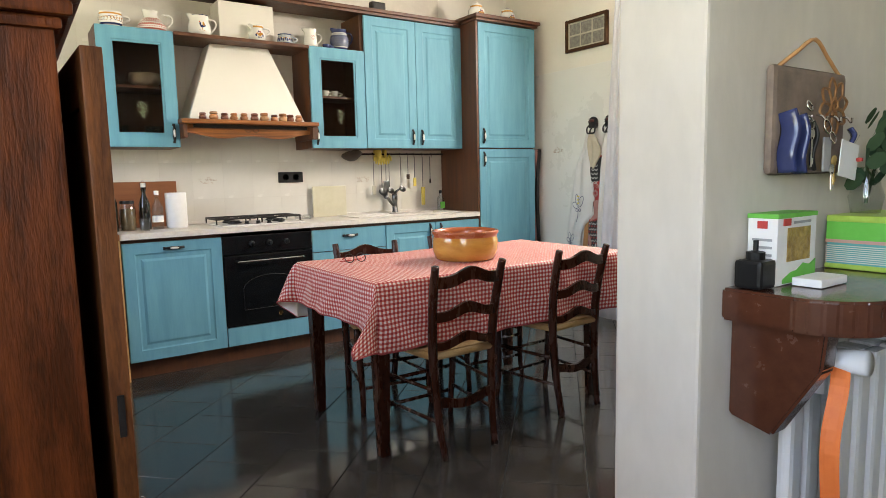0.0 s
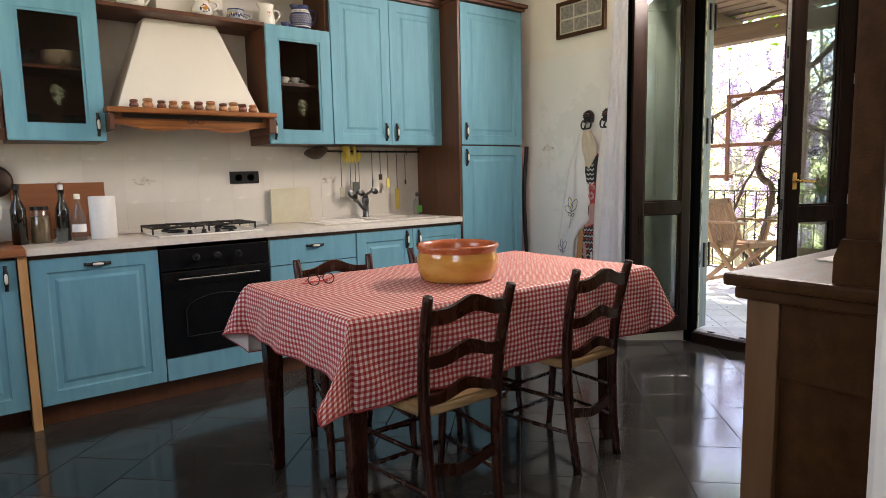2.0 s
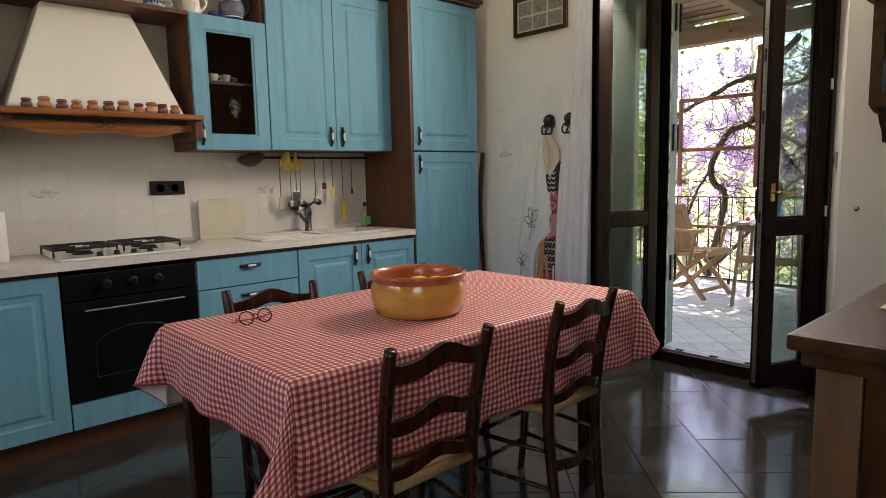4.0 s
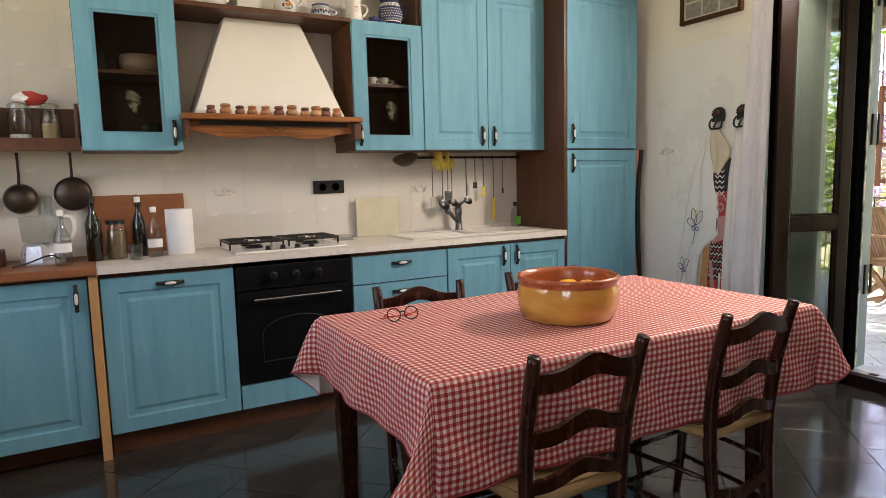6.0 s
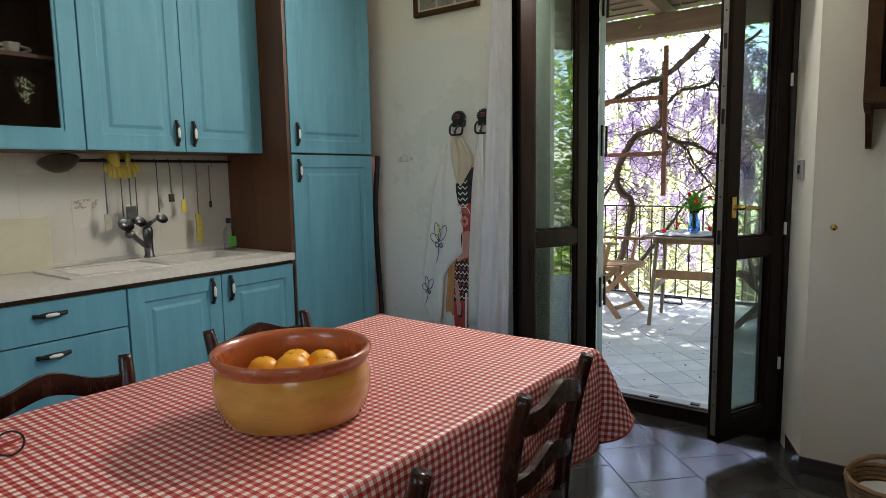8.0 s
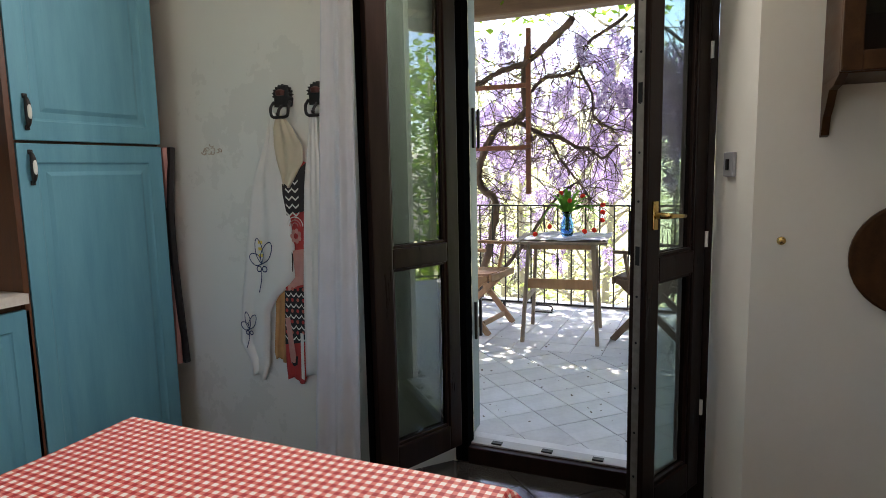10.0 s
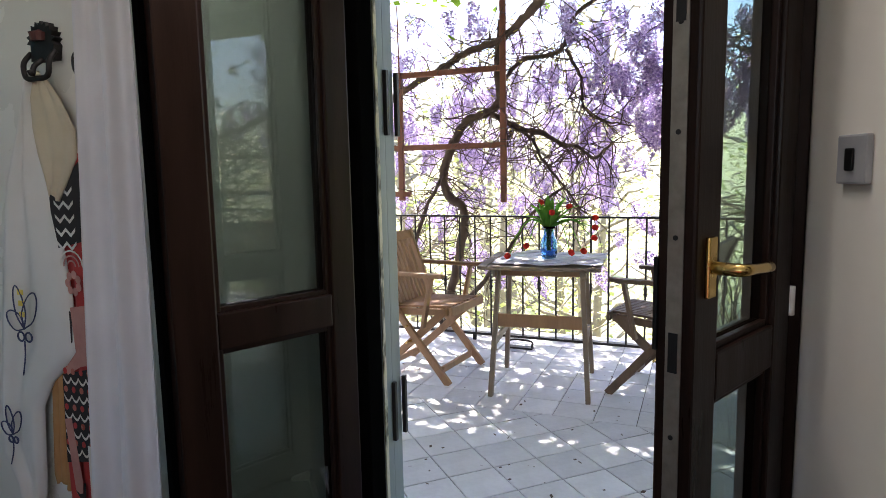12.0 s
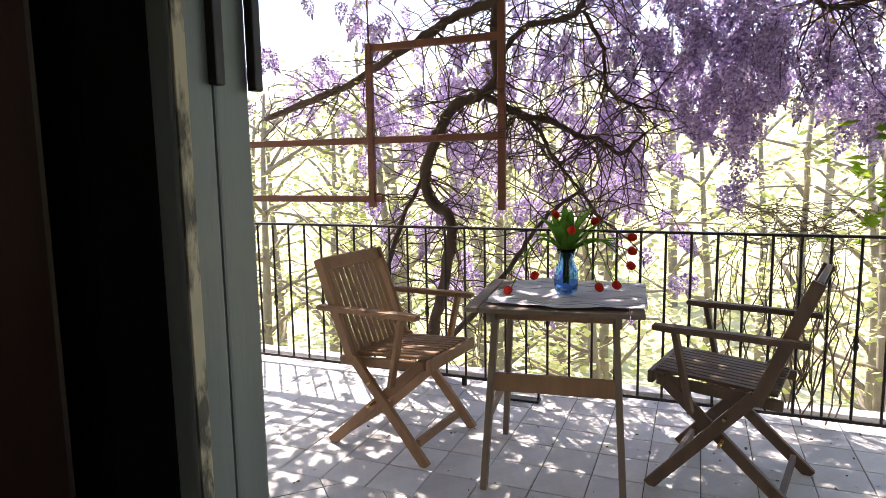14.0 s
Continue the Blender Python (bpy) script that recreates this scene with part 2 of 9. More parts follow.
TEAK = surface("weathered_teak", (0.22, 0.115, 0.055), (0.36, 0.21, 0.115), rough=0.65, scale=5, stretch=(5, 5, 0.7), fine=60, fine_amount=0.4, bump=0.3)
TEAKGREY = surface("greyed_teak", (0.15, 0.11, 0.08), (0.25, 0.19, 0.14), rough=0.65, scale=5, stretch=(5, 5, 0.7), fine=60, fine_amount=0.4, bump=0.3)
TRELLIS = surface("reddish_trellis_wood", (0.13, 0.042, 0.022), (0.20, 0.07, 0.035), rough=0.6, scale=6, stretch=(4, 4, 1), bump=0.25)
TERRACE = surface("grey_stone_tile", (0.42, 0.42, 0.43), (0.58, 0.58, 0.585), rough=0.6, scale=5, fine=40, fine_amount=0.4, bump=0.25, vary=0.12, lo=0.36, hi=0.62)
TERRACEGROUT = surface("dark_terrace_joint", (0.09, 0.085, 0.08), (0.15, 0.145, 0.135), rough=0.9, scale=15, bump=0.3)
BEAM = surface("weathered_beam", (0.10, 0.062, 0.042), (0.18, 0.12, 0.085), rough=0.75, scale=5, stretch=(6, 0.6, 6), fine=50, bump=0.4)
BARK = surface("wisteria_bark", (0.045, 0.028, 0.02), (0.115, 0.075, 0.055), rough=0.85, scale=14, stretch=(1, 1, 0.4), fine=60, fine_amount=0.4, bump=0.6)
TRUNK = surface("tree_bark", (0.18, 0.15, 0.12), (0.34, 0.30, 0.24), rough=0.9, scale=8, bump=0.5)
TERRACOTTA = surface("terracotta", (0.33, 0.075, 0.020), (0.44, 0.115, 0.032), rough=0.28, scale=8, fine=80, bump=0.08, coat=0.3)
OCHREGLAZE = surface("ochre_glaze", (0.42, 0.165, 0.022), (0.66, 0.36, 0.075), rough=0.14, scale=7, stretch=(1, 1, 3), fine=40, bump=0.08, coat=0.5)
ORANGE = surface("orange_peel", (0.84, 0.32, 0.006), (0.90, 0.43, 0.012), rough=0.4, scale=6, fine=160, fine_amount=0.4, bump=0.25)
RUSH = surface("woven_rush", (0.28, 0.17, 0.065), (0.46, 0.30, 0.13), rough=0.75, scale=10, stretch=(1, 30, 1), fine=120, bump=0.5)
CURTAIN = surface("white_linen_curtain", (0.62, 0.62, 0.645), (0.72, 0.72, 0.74), rough=0.9, scale=6, fine=300, bump=0.15, sheen=0.2)
CANVAS = surface("white_apron_cloth", (0.70, 0.68, 0.63), (0.78, 0.76, 0.72), rough=0.9, scale=5, fine=250, bump=0.15)
CLOTH = gingham("red_check_cloth")
CLOTHBACK = surface("cloth_pale_back", (0.70, 0.64, 0.60), (0.76, 0.71, 0.67), rough=0.85, scale=200, bump=0.1)
CLOTHHEM = surface("red_hem", (0.30, 0.03, 0.035), (0.36, 0.05, 0.05), rough=0.7, scale=100, bump=0.1)
INK = surface("dark_blue_ink", (0.03, 0.04, 0.10), (0.05, 0.06, 0.14), rough=0.8, scale=20, bump=0.0)
INKBLACK = surface("black_print", (0.015, 0.013, 0.013), (0.03, 0.025, 0.025), rough=0.8, scale=20, bump=0.0)
RED = surface("red_print", (0.42, 0.03, 0.03), (0.52, 0.06, 0.05), rough=0.7, scale=20, bump=0.0)
PINK = surface("faded_pink_print", (0.55, 0.25, 0.22), (0.62, 0.33, 0.28), rough=0.8, scale=20, bump=0.0)
TAN = surface("tan_cloth", (0.45, 0.22, 0.08), (0.55, 0.30, 0.12), rough=0.8, scale=20, bump=0.1)
YELLOW = surface("yellow_rubber", (0.72, 0.55, 0.08), (0.80, 0.64, 0.14), rough=0.5, scale=15, bump=0.1)
PAPER = surface("white_paper", (0.74, 0.73, 0.70), (0.80, 0.79, 0.77), rough=0.9, scale=30, fine=200, bump=0.15)
GREEN = surface("green_print", (0.10, 0.42, 0.05), (0.17, 0.55, 0.09), rough=0.5, scale=10, bump=0.0)
TEAL = surface("teal_print", (0.08, 0.33, 0.31), (0.12, 0.40, 0.37), rough=0.5, scale=10, bump=0.0)
NAVY = surface("navy_glaze", (0.02, 0.03, 0.09), (0.04, 0.05, 0.14), rough=0.2, scale=10, bump=0.0)
CORAL = surface("coral_glaze", (0.42, 0.09, 0.06), (0.5, 0.14, 0.09), rough=0.3, scale=10, bump=0.0)
GREY = surface("grey_plastic", (0.30, 0.30, 0.30), (0.38, 0.38, 0.38), rough=0.4, scale=20, bump=0.05)
RADIATOR = surface("white_radiator_enamel", (0.70, 0.70, 0.68), (0.76, 0.76, 0.74), rough=0.35, scale=6, bump=0.05)
ORANGESTRAP = surface("orange_strap", (0.75, 0.16, 0.03), (0.85, 0.22, 0.05), rough=0.6, scale=30, bump=0.1)
FOOD = surface("preserved_food", (0.10, 0.06, 0.02), (0.24, 0.14, 0.05), rough=0.5, scale=40, bump=0.2)
FLOUR = surface("dry_goods", (0.42, 0.30, 0.16), (0.55, 0.42, 0.25), rough=0.8, scale=60, bump=0.2)
WICKER = surface("wicker", (0.16, 0.085, 0.035), (0.28, 0.16, 0.075), rough=0.7, scale=20, fine=120, bump=0.5)
# grass lightened so the backdrop looks sun-bleached; the glare is in the colour
SOIL = surface("glare_paled_grass", (0.24, 0.27, 0.10), (0.60, 0.57, 0.36), rough=0.95, scale=1.6, fine=14, fine_amount=0.4, bump=0.5, coords="Object")
FACADE = surface("ochre_house_plaster", (0.5, 0.42, 0.30), (0.58, 0.50, 0.38), rough=0.9, scale=1.5, fine=30, bump=0.2)
# the dark tint stands in for the shade behind the open leaf
PANE = pane_glass("shade_tinted_pane", 0.15, (0.53, 0.61, 0.58))
CABPANE = pane_glass("cabinet_pane", -0.028, (0.80, 0.80, 0.78))
BOTTLEGLASS = surface("dark_bottle_glass", (0.006, 0.007, 0.004), (0.016, 0.015, 0.008), rough=0.05, rough_var=0.02, scale=6, bump=0.0, coat=0.5)
CLEARGLASS = pane_glass("clear_glass", 0.05, (0.83, 0.86, 0.86))
BLUEGLASS = glass("blue_glass", (0.25, 0.50, 0.85), 0.03)
WISTERIA = petal("wisteria_petal", (0.24, 0.15, 0.38), (0.80, 0.68, 0.90), 0.55)
LEAF = petal("spring_leaf", (0.17, 0.32, 0.03), (0.34, 0.46, 0.07), 0.55)
BRONZELEAF = petal("young_bronze_leaf", (0.30, 0.24, 0.05), (0.45, 0.40, 0.10), 0.5)
# far leaves carry the bright background's glare in their pale colours
FARLEAF = petal("glare_paled_leaf", (0.34, 0.42, 0.12), (0.82, 0.80, 0.56), 0.6)
TULIPLEAF = petal("tulip_leaf", (0.07, 0.23, 0.03), (0.20, 0.40, 0.07), 0.4)
TULIP = petal("tulip_petal", (0.60, 0.03, 0.03), (0.75, 0.10, 0.05), 0.3)
SILVERLEAF = petal("dark_round_leaf", (0.03, 0.06, 0.035), (0.06, 0.10, 0.05), 0.2)

# ---- building tools ----
ORIGIN = {}


def thing(name, at=(0, 0, 0), label="", category="", group="", kind=""):
    """An empty at the thing's base; parts are built in world metres round it."""
    ob = new(name)
    ob.location = at
    ob.empty_display_size = 0.05
    ORIGIN[ob] = Vector(at)
    return tagged(ob, label, category, group, kind)


def part(name, bm, material, parent=None, label="", smooth=False, kind=""):
    """Links a bmesh as one mesh object; under a parent it becomes its part."""
    base = ORIGIN.get(parent, Vector()) if parent else Vector()
    if base.length:
        bmesh.ops.translate(bm, vec=-base, verts=bm.verts)
    mesh = bpy.data.meshes.new(name)
    bm.to_mesh(mesh)
    bm.free()
    for m in (material if isinstance(material, (list, tuple)) else [material]):
        mesh.materials.append(m)
    if smooth:
        mesh.polygons.foreach_set("use_smooth", [True] * len(mesh.polygons))
    ob = new(name, mesh)
    if parent:
        ob.parent = parent
        ORIGIN[ob] = base
    if label or kind:
        tagged(ob, label, kind=kind)
    return ob


def box(bm, x0, x1, y0, y1, z0, z1, bevel=0.0, mat=0):
    made = bmesh.ops.create_cube(bm, size=1.0)["verts"]
    for v in made:
        v.co = Vector(((x0 + x1) / 2 + v.co.x * (x1 - x0), (y0 + y1) / 2 + v.co.y * (y1 - y0), (z0 + z1) / 2 + v.co.z * (z1 - z0)))
    faces = {f for v in made for f in v.link_faces}
    for f in faces:
        f.material_index = mat
    if bevel:
        edges = list({e for v in made for e in v.link_edges})
        r = bmesh.ops.bevel(bm, geom=edges, offset=bevel, segments=2, affect="EDGES", profile=0.6)
        for f in r["faces"]:
            f.material_index = mat
    return made


def boxes(*rows, bevel=0.0):
    bm = bmesh.new()
    for r in rows:
        box(bm, *r[:6], bevel=r[6] if len(r) > 6 else bevel)
    return bm


def slab(name, x0, x1, y0, y1, z0, z1, material, parent=None, bevel=0.002, label=""):
    return part(name, boxes((x0, x1, y0, y1, z0, z1), bevel=bevel), material, parent, label)


def lathe(bm, profile, centre=(0, 0, 0), n=24, mat=0, closed=False):
    """Turns (radius, height) pairs round the upright axis through centre."""
    cx, cy, cz = centre
    rings = []
    for r, z in profile:
        if r < 1e-5:
            rings.append([bm.verts.new((cx, cy, cz + z))])
        else:
            rings.append([bm.verts.new((cx + r * math.cos(2 * math.pi * k / n), cy + r * math.sin(2 * math.pi * k / n), cz + z)) for k in range(n)])
    for a, b in zip(rings, rings[1:]):
        for k in range(n):
            j = (k + 1) % n
            quad = [a[k % len(a)], a[j % len(a)], b[j % len(b)], b[k % len(b)]]
            quad = list(dict.fromkeys(quad))
            if len(quad) > 2:
                try:
                    bm.faces.new(quad).material_index = mat
                except ValueError:
                    pass
    return bm


def turned(profile, centre=(0, 0, 0), n=24):
    return lathe(bmesh.new(), profile, centre, n)


def sweep(bm, points, radii, n=8, mat=0, flat=1.0):
    """A round rod along points; radii one number or one per point; flat squeezes it sideways."""
    pts = [Vector(p) for p in points]
    if not isinstance(radii, (list, tuple)):
        radii = [radii] * len(pts)
    rings = []
    up = Vector((0, 0, 1))
    side = None
    for i, p in enumerate(pts):
        d = (pts[min(i + 1, len(pts) - 1)] - pts[max(i - 1, 0)]).normalized()
        if side is None:
            side = d.cross(up if abs(d.z) < 0.95 else Vector((1, 0, 0))).normalized()
        else:
            side = (side - d * side.dot(d)).normalized()
        other = d.cross(side).normalized()
        rings.append([bm.verts.new(p + (side * math.cos(2 * math.pi * k / n) + other * math.sin(2 * math.pi * k / n) * flat) * radii[i]) for k in range(n)])
    for a, b in zip(rings, rings[1:]):
        for k in range(n):
            bm.faces.new((a[k], a[(k + 1) % n], b[(k + 1) % n], b[k])).material_index = mat
    for ring, flip in ((rings[0], True), (rings[-1], False)):
        try:
            bm.faces.new(ring[::-1] if flip else ring).material_index = mat
        except ValueError:
            pass
    return bm


def rod(points, radii, n=8, flat=1.0):
    return sweep(bmesh.new(), points, radii, n, 0, flat)


def spline(points, steps=6):
    """Catmull-Rom points through the given ones."""
    p = [Vector(q) for q in points]
    p = [p[0] * 2 - p[1]] + p + [p[-1] * 2 - p[-2]]
    out = []
    for i in range(1, len(p) - 2):
        for s in range(steps):
            t = s / steps
            a, b, c, d = p[i - 1], p[i], p[i + 1], p[i + 2]
            out.append(0.5 * ((2 * b) + (c - a) * t + (2 * a - 5 * b + 4 * c - d) * t * t + (3 * b - a - 3 * c + d) * t ** 3))
    out.append(p[-2])
    return out


def plank(bm, outline, axis, a, b, mat=0):
    """An outline of (u, v) pairs pushed out along x, y or z from a to b."""
    def place(u, v, w):
        return {"x": (w, u, v), "y": (u, w, v), "z": (u, v, w)}[axis]
    lo = [bm.verts.new(place(u, v, a)) for u, v in outline]
    hi = [bm.verts.new(place(u, v, b)) for u, v in outline]
    n = len(outline)
    fs = [bm.faces.new(lo[::-1]), bm.faces.new(hi)]
    fs += [bm.faces.new((lo[k], lo[(k + 1) % n], hi[(k + 1) % n], hi[k])) for k in range(n)]
    for f in fs:
        f.material_index = mat
    bmesh.ops.recalc_face_normals(bm, faces=fs)
    return bm


def beam_between(bm, a, b, width, depth, across=(0, 0, 1), bevel=0.003):
    """A squared timber from a to b."""
    a, b = Vector(a), Vector(b)
    d = (b - a).normalized()
    s = d.cross(Vector(across)).normalized()
    t = s.cross(d).normalized()
    made = bmesh.ops.create_cube(bm, size=1.0)["verts"]
    m = Matrix((s * width, d * (b - a).length, t * depth)).transposed().to_4x4()
    m.translation = (a + b) / 2
    bmesh.ops.transform(bm, matrix=m, verts=made)
    if bevel:
        bmesh.ops.bevel(bm, geom=list({e for v in made for e in v.link_edges}), offset=bevel, segments=1, affect="EDGES")
    return bm


def timber(*args, **kw):
    return beam_between(bmesh.new(), *args, **kw)


def ring(bm, x0, x1, z0, z1, y0, y1, wide, bevel=0.0):
    """One closed frame in the plane y, of the given width."""
    outer, inner = ((x0, z0), (x1, z0), (x1, z1), (x0, z1)), ((x0 + wide, z0 + wide), (x1 - wide, z0 + wide), (x1 - wide, z1 - wide), (x0 + wide, z1 - wide))
    loops = [[bm.verts.new((x, y, z)) for x, z in loop] for loop, y in ((outer, y0), (inner, y0), (inner, y1), (outer, y1))]
    made = []
    for a, b in zip(loops, loops[1:] + loops[:1]):
        for k in range(4):
            made.append(bm.faces.new((a[k], a[(k + 1) % 4], b[(k + 1) % 4], b[k])))
    bmesh.ops.recalc_face_normals(bm, faces=made)
    if bevel:
        bmesh.ops.bevel(bm, geom=list({e for f in made for e in f.edges}), offset=bevel, segments=2, affect="EDGES")
    return bm


# ---- the shell of the place ----
EAST, NORTH = 4.22, 4.70
W0, S0, HIGH = -0.30, -2.2, 2.9


def structure(name, bm, material, label, category):
    return tagged(part(name, bm, material), label, category, kind="structure")


structure("ground_slab", boxes((W0 - 0.2, 4.62, S0 - 0.2, NORTH + 0.2, -0.25, -0.012)), DARKGROUT, "concrete floor slab with grey joints under the tiles", "floor")
floor = thing("floor", (2, 2, -0.012), "dark polished slate tiles laid diagonally in running bond", "floor", kind="structure")
structure("ceiling", boxes((W0 - 0.2, 4.62, S0 - 0.2, NORTH + 0.2, HIGH, HIGH + 0.2)), CEILING, "plain white painted kitchen ceiling", "ceiling")
wall_north = structure("wall_north", boxes((W0 - 0.2, 4.62, NORTH + 0.008, NORTH + 0.2, -0.012, HIGH)), PLASTER, "cream plastered wall behind the kitchen units", "wall")

# east wall, with the door opening and its splayed reveal
bm = bmesh.new()
plank(bm, [(EAST, NORTH + 0.008), (EAST, 3.30), (4.50, 3.052), (4.50, 3.045), (4.62, 3.045), (4.62, NORTH + 0.008)], "z", -0.012, HIGH)
plank(bm, [(EAST, 1.935), (EAST, S0), (4.62, S0), (4.62, 2.045), (4.50, 2.045)], "z", -0.012, HIGH)
plank(bm, [(EAST, 3.298), (EAST, 1.937), (4.50, 2.047), (4.618, 2.047), (4.618, 3.043), (4.50, 3.050)], "z", 2.5, HIGH)
structure("wall_east", bm, PLASTER, "cream plastered wall round the terrace door", "wall")
wall_partition = structure("wall_partition", boxes((1.208, EAST - 0.002, 0.728, 0.893, -0.012, HIGH, 0.006)), PINKISH, "pinkish plastered partition wall with a worn painted edge", "wall")
bm = bmesh.new()
for y0, y1 in ((S0, -0.85), (0.65, 2.45), (3.75, NORTH)):
    box(bm, W0 - 0.2, W0, y0, y1, -0.012, HIGH)
for y0, y1, z0, z1 in ((-0.85, 0.65, 1.0, 2.38), (2.45, 3.75, 1.05, 2.42)):
    box(bm, W0 - 0.2, W0, y0, y1, -0.012, z0)
    box(bm, W0 - 0.2, W0, y0, y1, z1, HIGH)
structure("wall_west", bm, PLASTER, "cream plastered wall with two windows out of view", "wall")
structure("wall_south", boxes((W0 - 0.2, 4.62, S0 - 0.2, S0, -0.012, HIGH)), PLASTER, "cream plastered wall of the hall", "wall")
# window_2 is an added, unseen opening for the hall lamp
for nm, lab, (y0, y1, z0, z1) in (("window_1", "white wooden four-pane kitchen window", (2.45, 3.75, 1.05, 2.42)), ("window_2", "white wooden four-pane hall window, assumed out of view", (-0.85, 0.65, 1.0, 2.38))):
    mid = (y0 + y1) / 2
    w = thing(nm, (W0 - 0.1, mid, z0), lab, "window", kind="structure")
    bm = bmesh.new()
    for a0, a1, b0, b1 in ((y0, y0 + 0.07, z0, z1), (y1 - 0.07, y1, z0, z1), (y0 + 0.07, y1 - 0.07, z0, z0 + 0.07), (y0 + 0.07, y1 - 0.07, z1 - 0.07, z1),
                           (mid - 0.04, mid + 0.04, z0 + 0.07, z1 - 0.07), (y0 + 0.07, mid - 0.04, 1.70, 1.76), (mid + 0.04, y1 - 0.07, 1.70, 1.76)):
        box(bm, W0 - 0.14, W0 - 0.08, a0, a1, b0, b1, 0.004)
    part("window_frame", bm, WHITEPAINT, w)

# tiled lower part of the east wall and its dado line
slab_e = structure("tile_dado_east", boxes((EAST - 0.006, EAST + 0.004, 3.305, NORTH, 0.0, 2.02, 0.002)), DADO, "cream glazed wall tiles up to head height", "wall tiles")
bm = bmesh.new()
plank(bm, [(EAST - 0.012, 1.93), (EAST - 0.012, 0.9), (EAST, 0.9), (EAST, 1.93)], "z", 0.0, 0.07)
plank(bm, [(EAST - 0.012, 1.925), (4.50, 2.033), (4.50, 2.043), (EAST - 0.012, 1.937)], "z", 0.0, 0.07)
structure("baseboard", bm, SLATE, "low dark slate skirting tiles", "baseboard")

# ---- kitchen units ----
def pull(bm, c, vertical=True, length=0.105, mat_iron=0, mat_ceramic=1, out=-1):
    """A black arched pull with a white ceramic middle, standing off the door's face at c, towards -y."""
    def at(s, o):
        return (c[0], c[1] - o, c[2] + s) if vertical else (c[0] + s, c[1] - o, c[2])
    h = length / 2
    bow = [at(-h, 0.003), at(-h * 0.82, 0.010), at(-h * 0.5, 0.014), at(0, 0.015), at(h * 0.5, 0.014), at(h * 0.82, 0.010), at(h, 0.003)]
    pts = spline(bow, 3)
    n = len(pts) - 1
    sweep(bm, pts, [0.0052 + 0.0058 * math.sin(math.pi * k / n) ** 1.5 for k in range(n + 1)], 10, mat_iron)
    pts = [at(h * 0.50 * t, 0.0185 + 0.0025 * (1 - t * t)) for t in (-1, -0.85, -0.5, 0, 0.5, 0.85, 1)]
    sweep(bm, pts, [0.003, 0.006, 0.0075, 0.008, 0.0075, 0.006, 0.003], 10, mat_ceramic)
    for q in (-h, h):
        p = at(q, 0.002)
        box(bm, p[0] - 0.008, p[0] + 0.008, p[1] - 0.004, p[1] + 0.002, p[2] - 0.008, p[2] + 0.008, 0.002, mat_iron)
    return bm


def handle(parent, c, vertical=True):
    return part("handle", pull(bmesh.new(), c, vertical), [IRON, WHITECERAMIC], parent, "black iron pull with a white ceramic middle", smooth=True)


def panel_door(name, x0, x1, z0, z1, y, parent, rail=0.062, raised=True):
    """A framed door with a raised field; its face is at y, towards -y."""
    bm = bmesh.new()
    box(bm, x0, x1, y, y + 0.021, z0, z1, 0.003)
    if raised:
        bm.faces.ensure_lookup_table()
        front = [q for q in bm.faces if q.normal.y < -0.9]
        f = max(front, key=lambda q: q.calc_area())
        for th, dp in ((rail, 0.0), (0.004, -0.004), (0.006, -0.002), (0.022, 0.0), (0.012, 0.005), (0.003, 0.001)):
            bmesh.ops.inset_region(bm, faces=[f], thickness=th, depth=dp, use_even_offset=True)
    return part(name, bm, BLUE, parent)


def glass_door(x0, x1, z0, z1, y, parent):
    bm = bmesh.new()
    r = 0.075
    ring(bm, x0, x1, z0, z1, y, y + 0.021, r, 0.0025)
    i0, i1, k0, k1 = x0 + r, x1 - r, z0 + r, z1 - r
    d = part("door", bm, BLUE, parent)
    part("glazing_bead", ring(bmesh.new(), i0, i1, k0, k1, y + 0.005, y + 0.017, 0.012, 0.002), BLUE, d)
    p = part("pane", boxes((i0 + 0.01, i1 - 0.01, y + 0.009, y + 0.013, k0 + 0.01, k1 - 0.01)), CABPANE, d, "glass pane with a small painted sprig")
    p.visible_shadow = False
    # the painted sprig on the pane
    bm = bmesh.new()
    rnd = random.Random(5)
    cx, cz = (i0 + i1) / 2 + 0.01, k0 + 0.14
    for k in range(64):
        stem = rnd.choice((-0.5, -0.2, 0.0, 0.25, 0.55))
        s = rnd.random() ** 0.8
        px, pz = cx + stem * 0.05 * s + rnd.uniform(-0.005, 0.005), cz - 0.045 + s * (0.105 - 0.05 * abs(stem))
        a = stem + rnd.choice((-0.9, 0.9)) * rnd.uniform(0.5, 1.1)
        ln, wd = rnd.uniform(0.008, 0.014), 0.0022
        ux, uz = math.sin(a), math.cos(a)
        quad = ((px, pz), (px + ux * ln * 0.5 + uz * wd, pz + uz * ln * 0.5 - ux * wd), (px + ux * ln, pz + uz * ln), (px + ux * ln * 0.5 - uz * wd, pz + uz * ln * 0.5 + ux * wd))
        bm.faces.new([bm.verts.new((qx, y + 0.0075, qz)) for qx, qz in quad])
    part("painted_sprig", bm, SPRIG, d, "pale green painted sprig")
    return d


SPRIG = surface("sprig_paint", (0.16, 0.20, 0.10), (0.34, 0.36, 0.22), rough=0.6, scale=60, bump=0.0)
FRONT, BACK = 4.18, 4.694


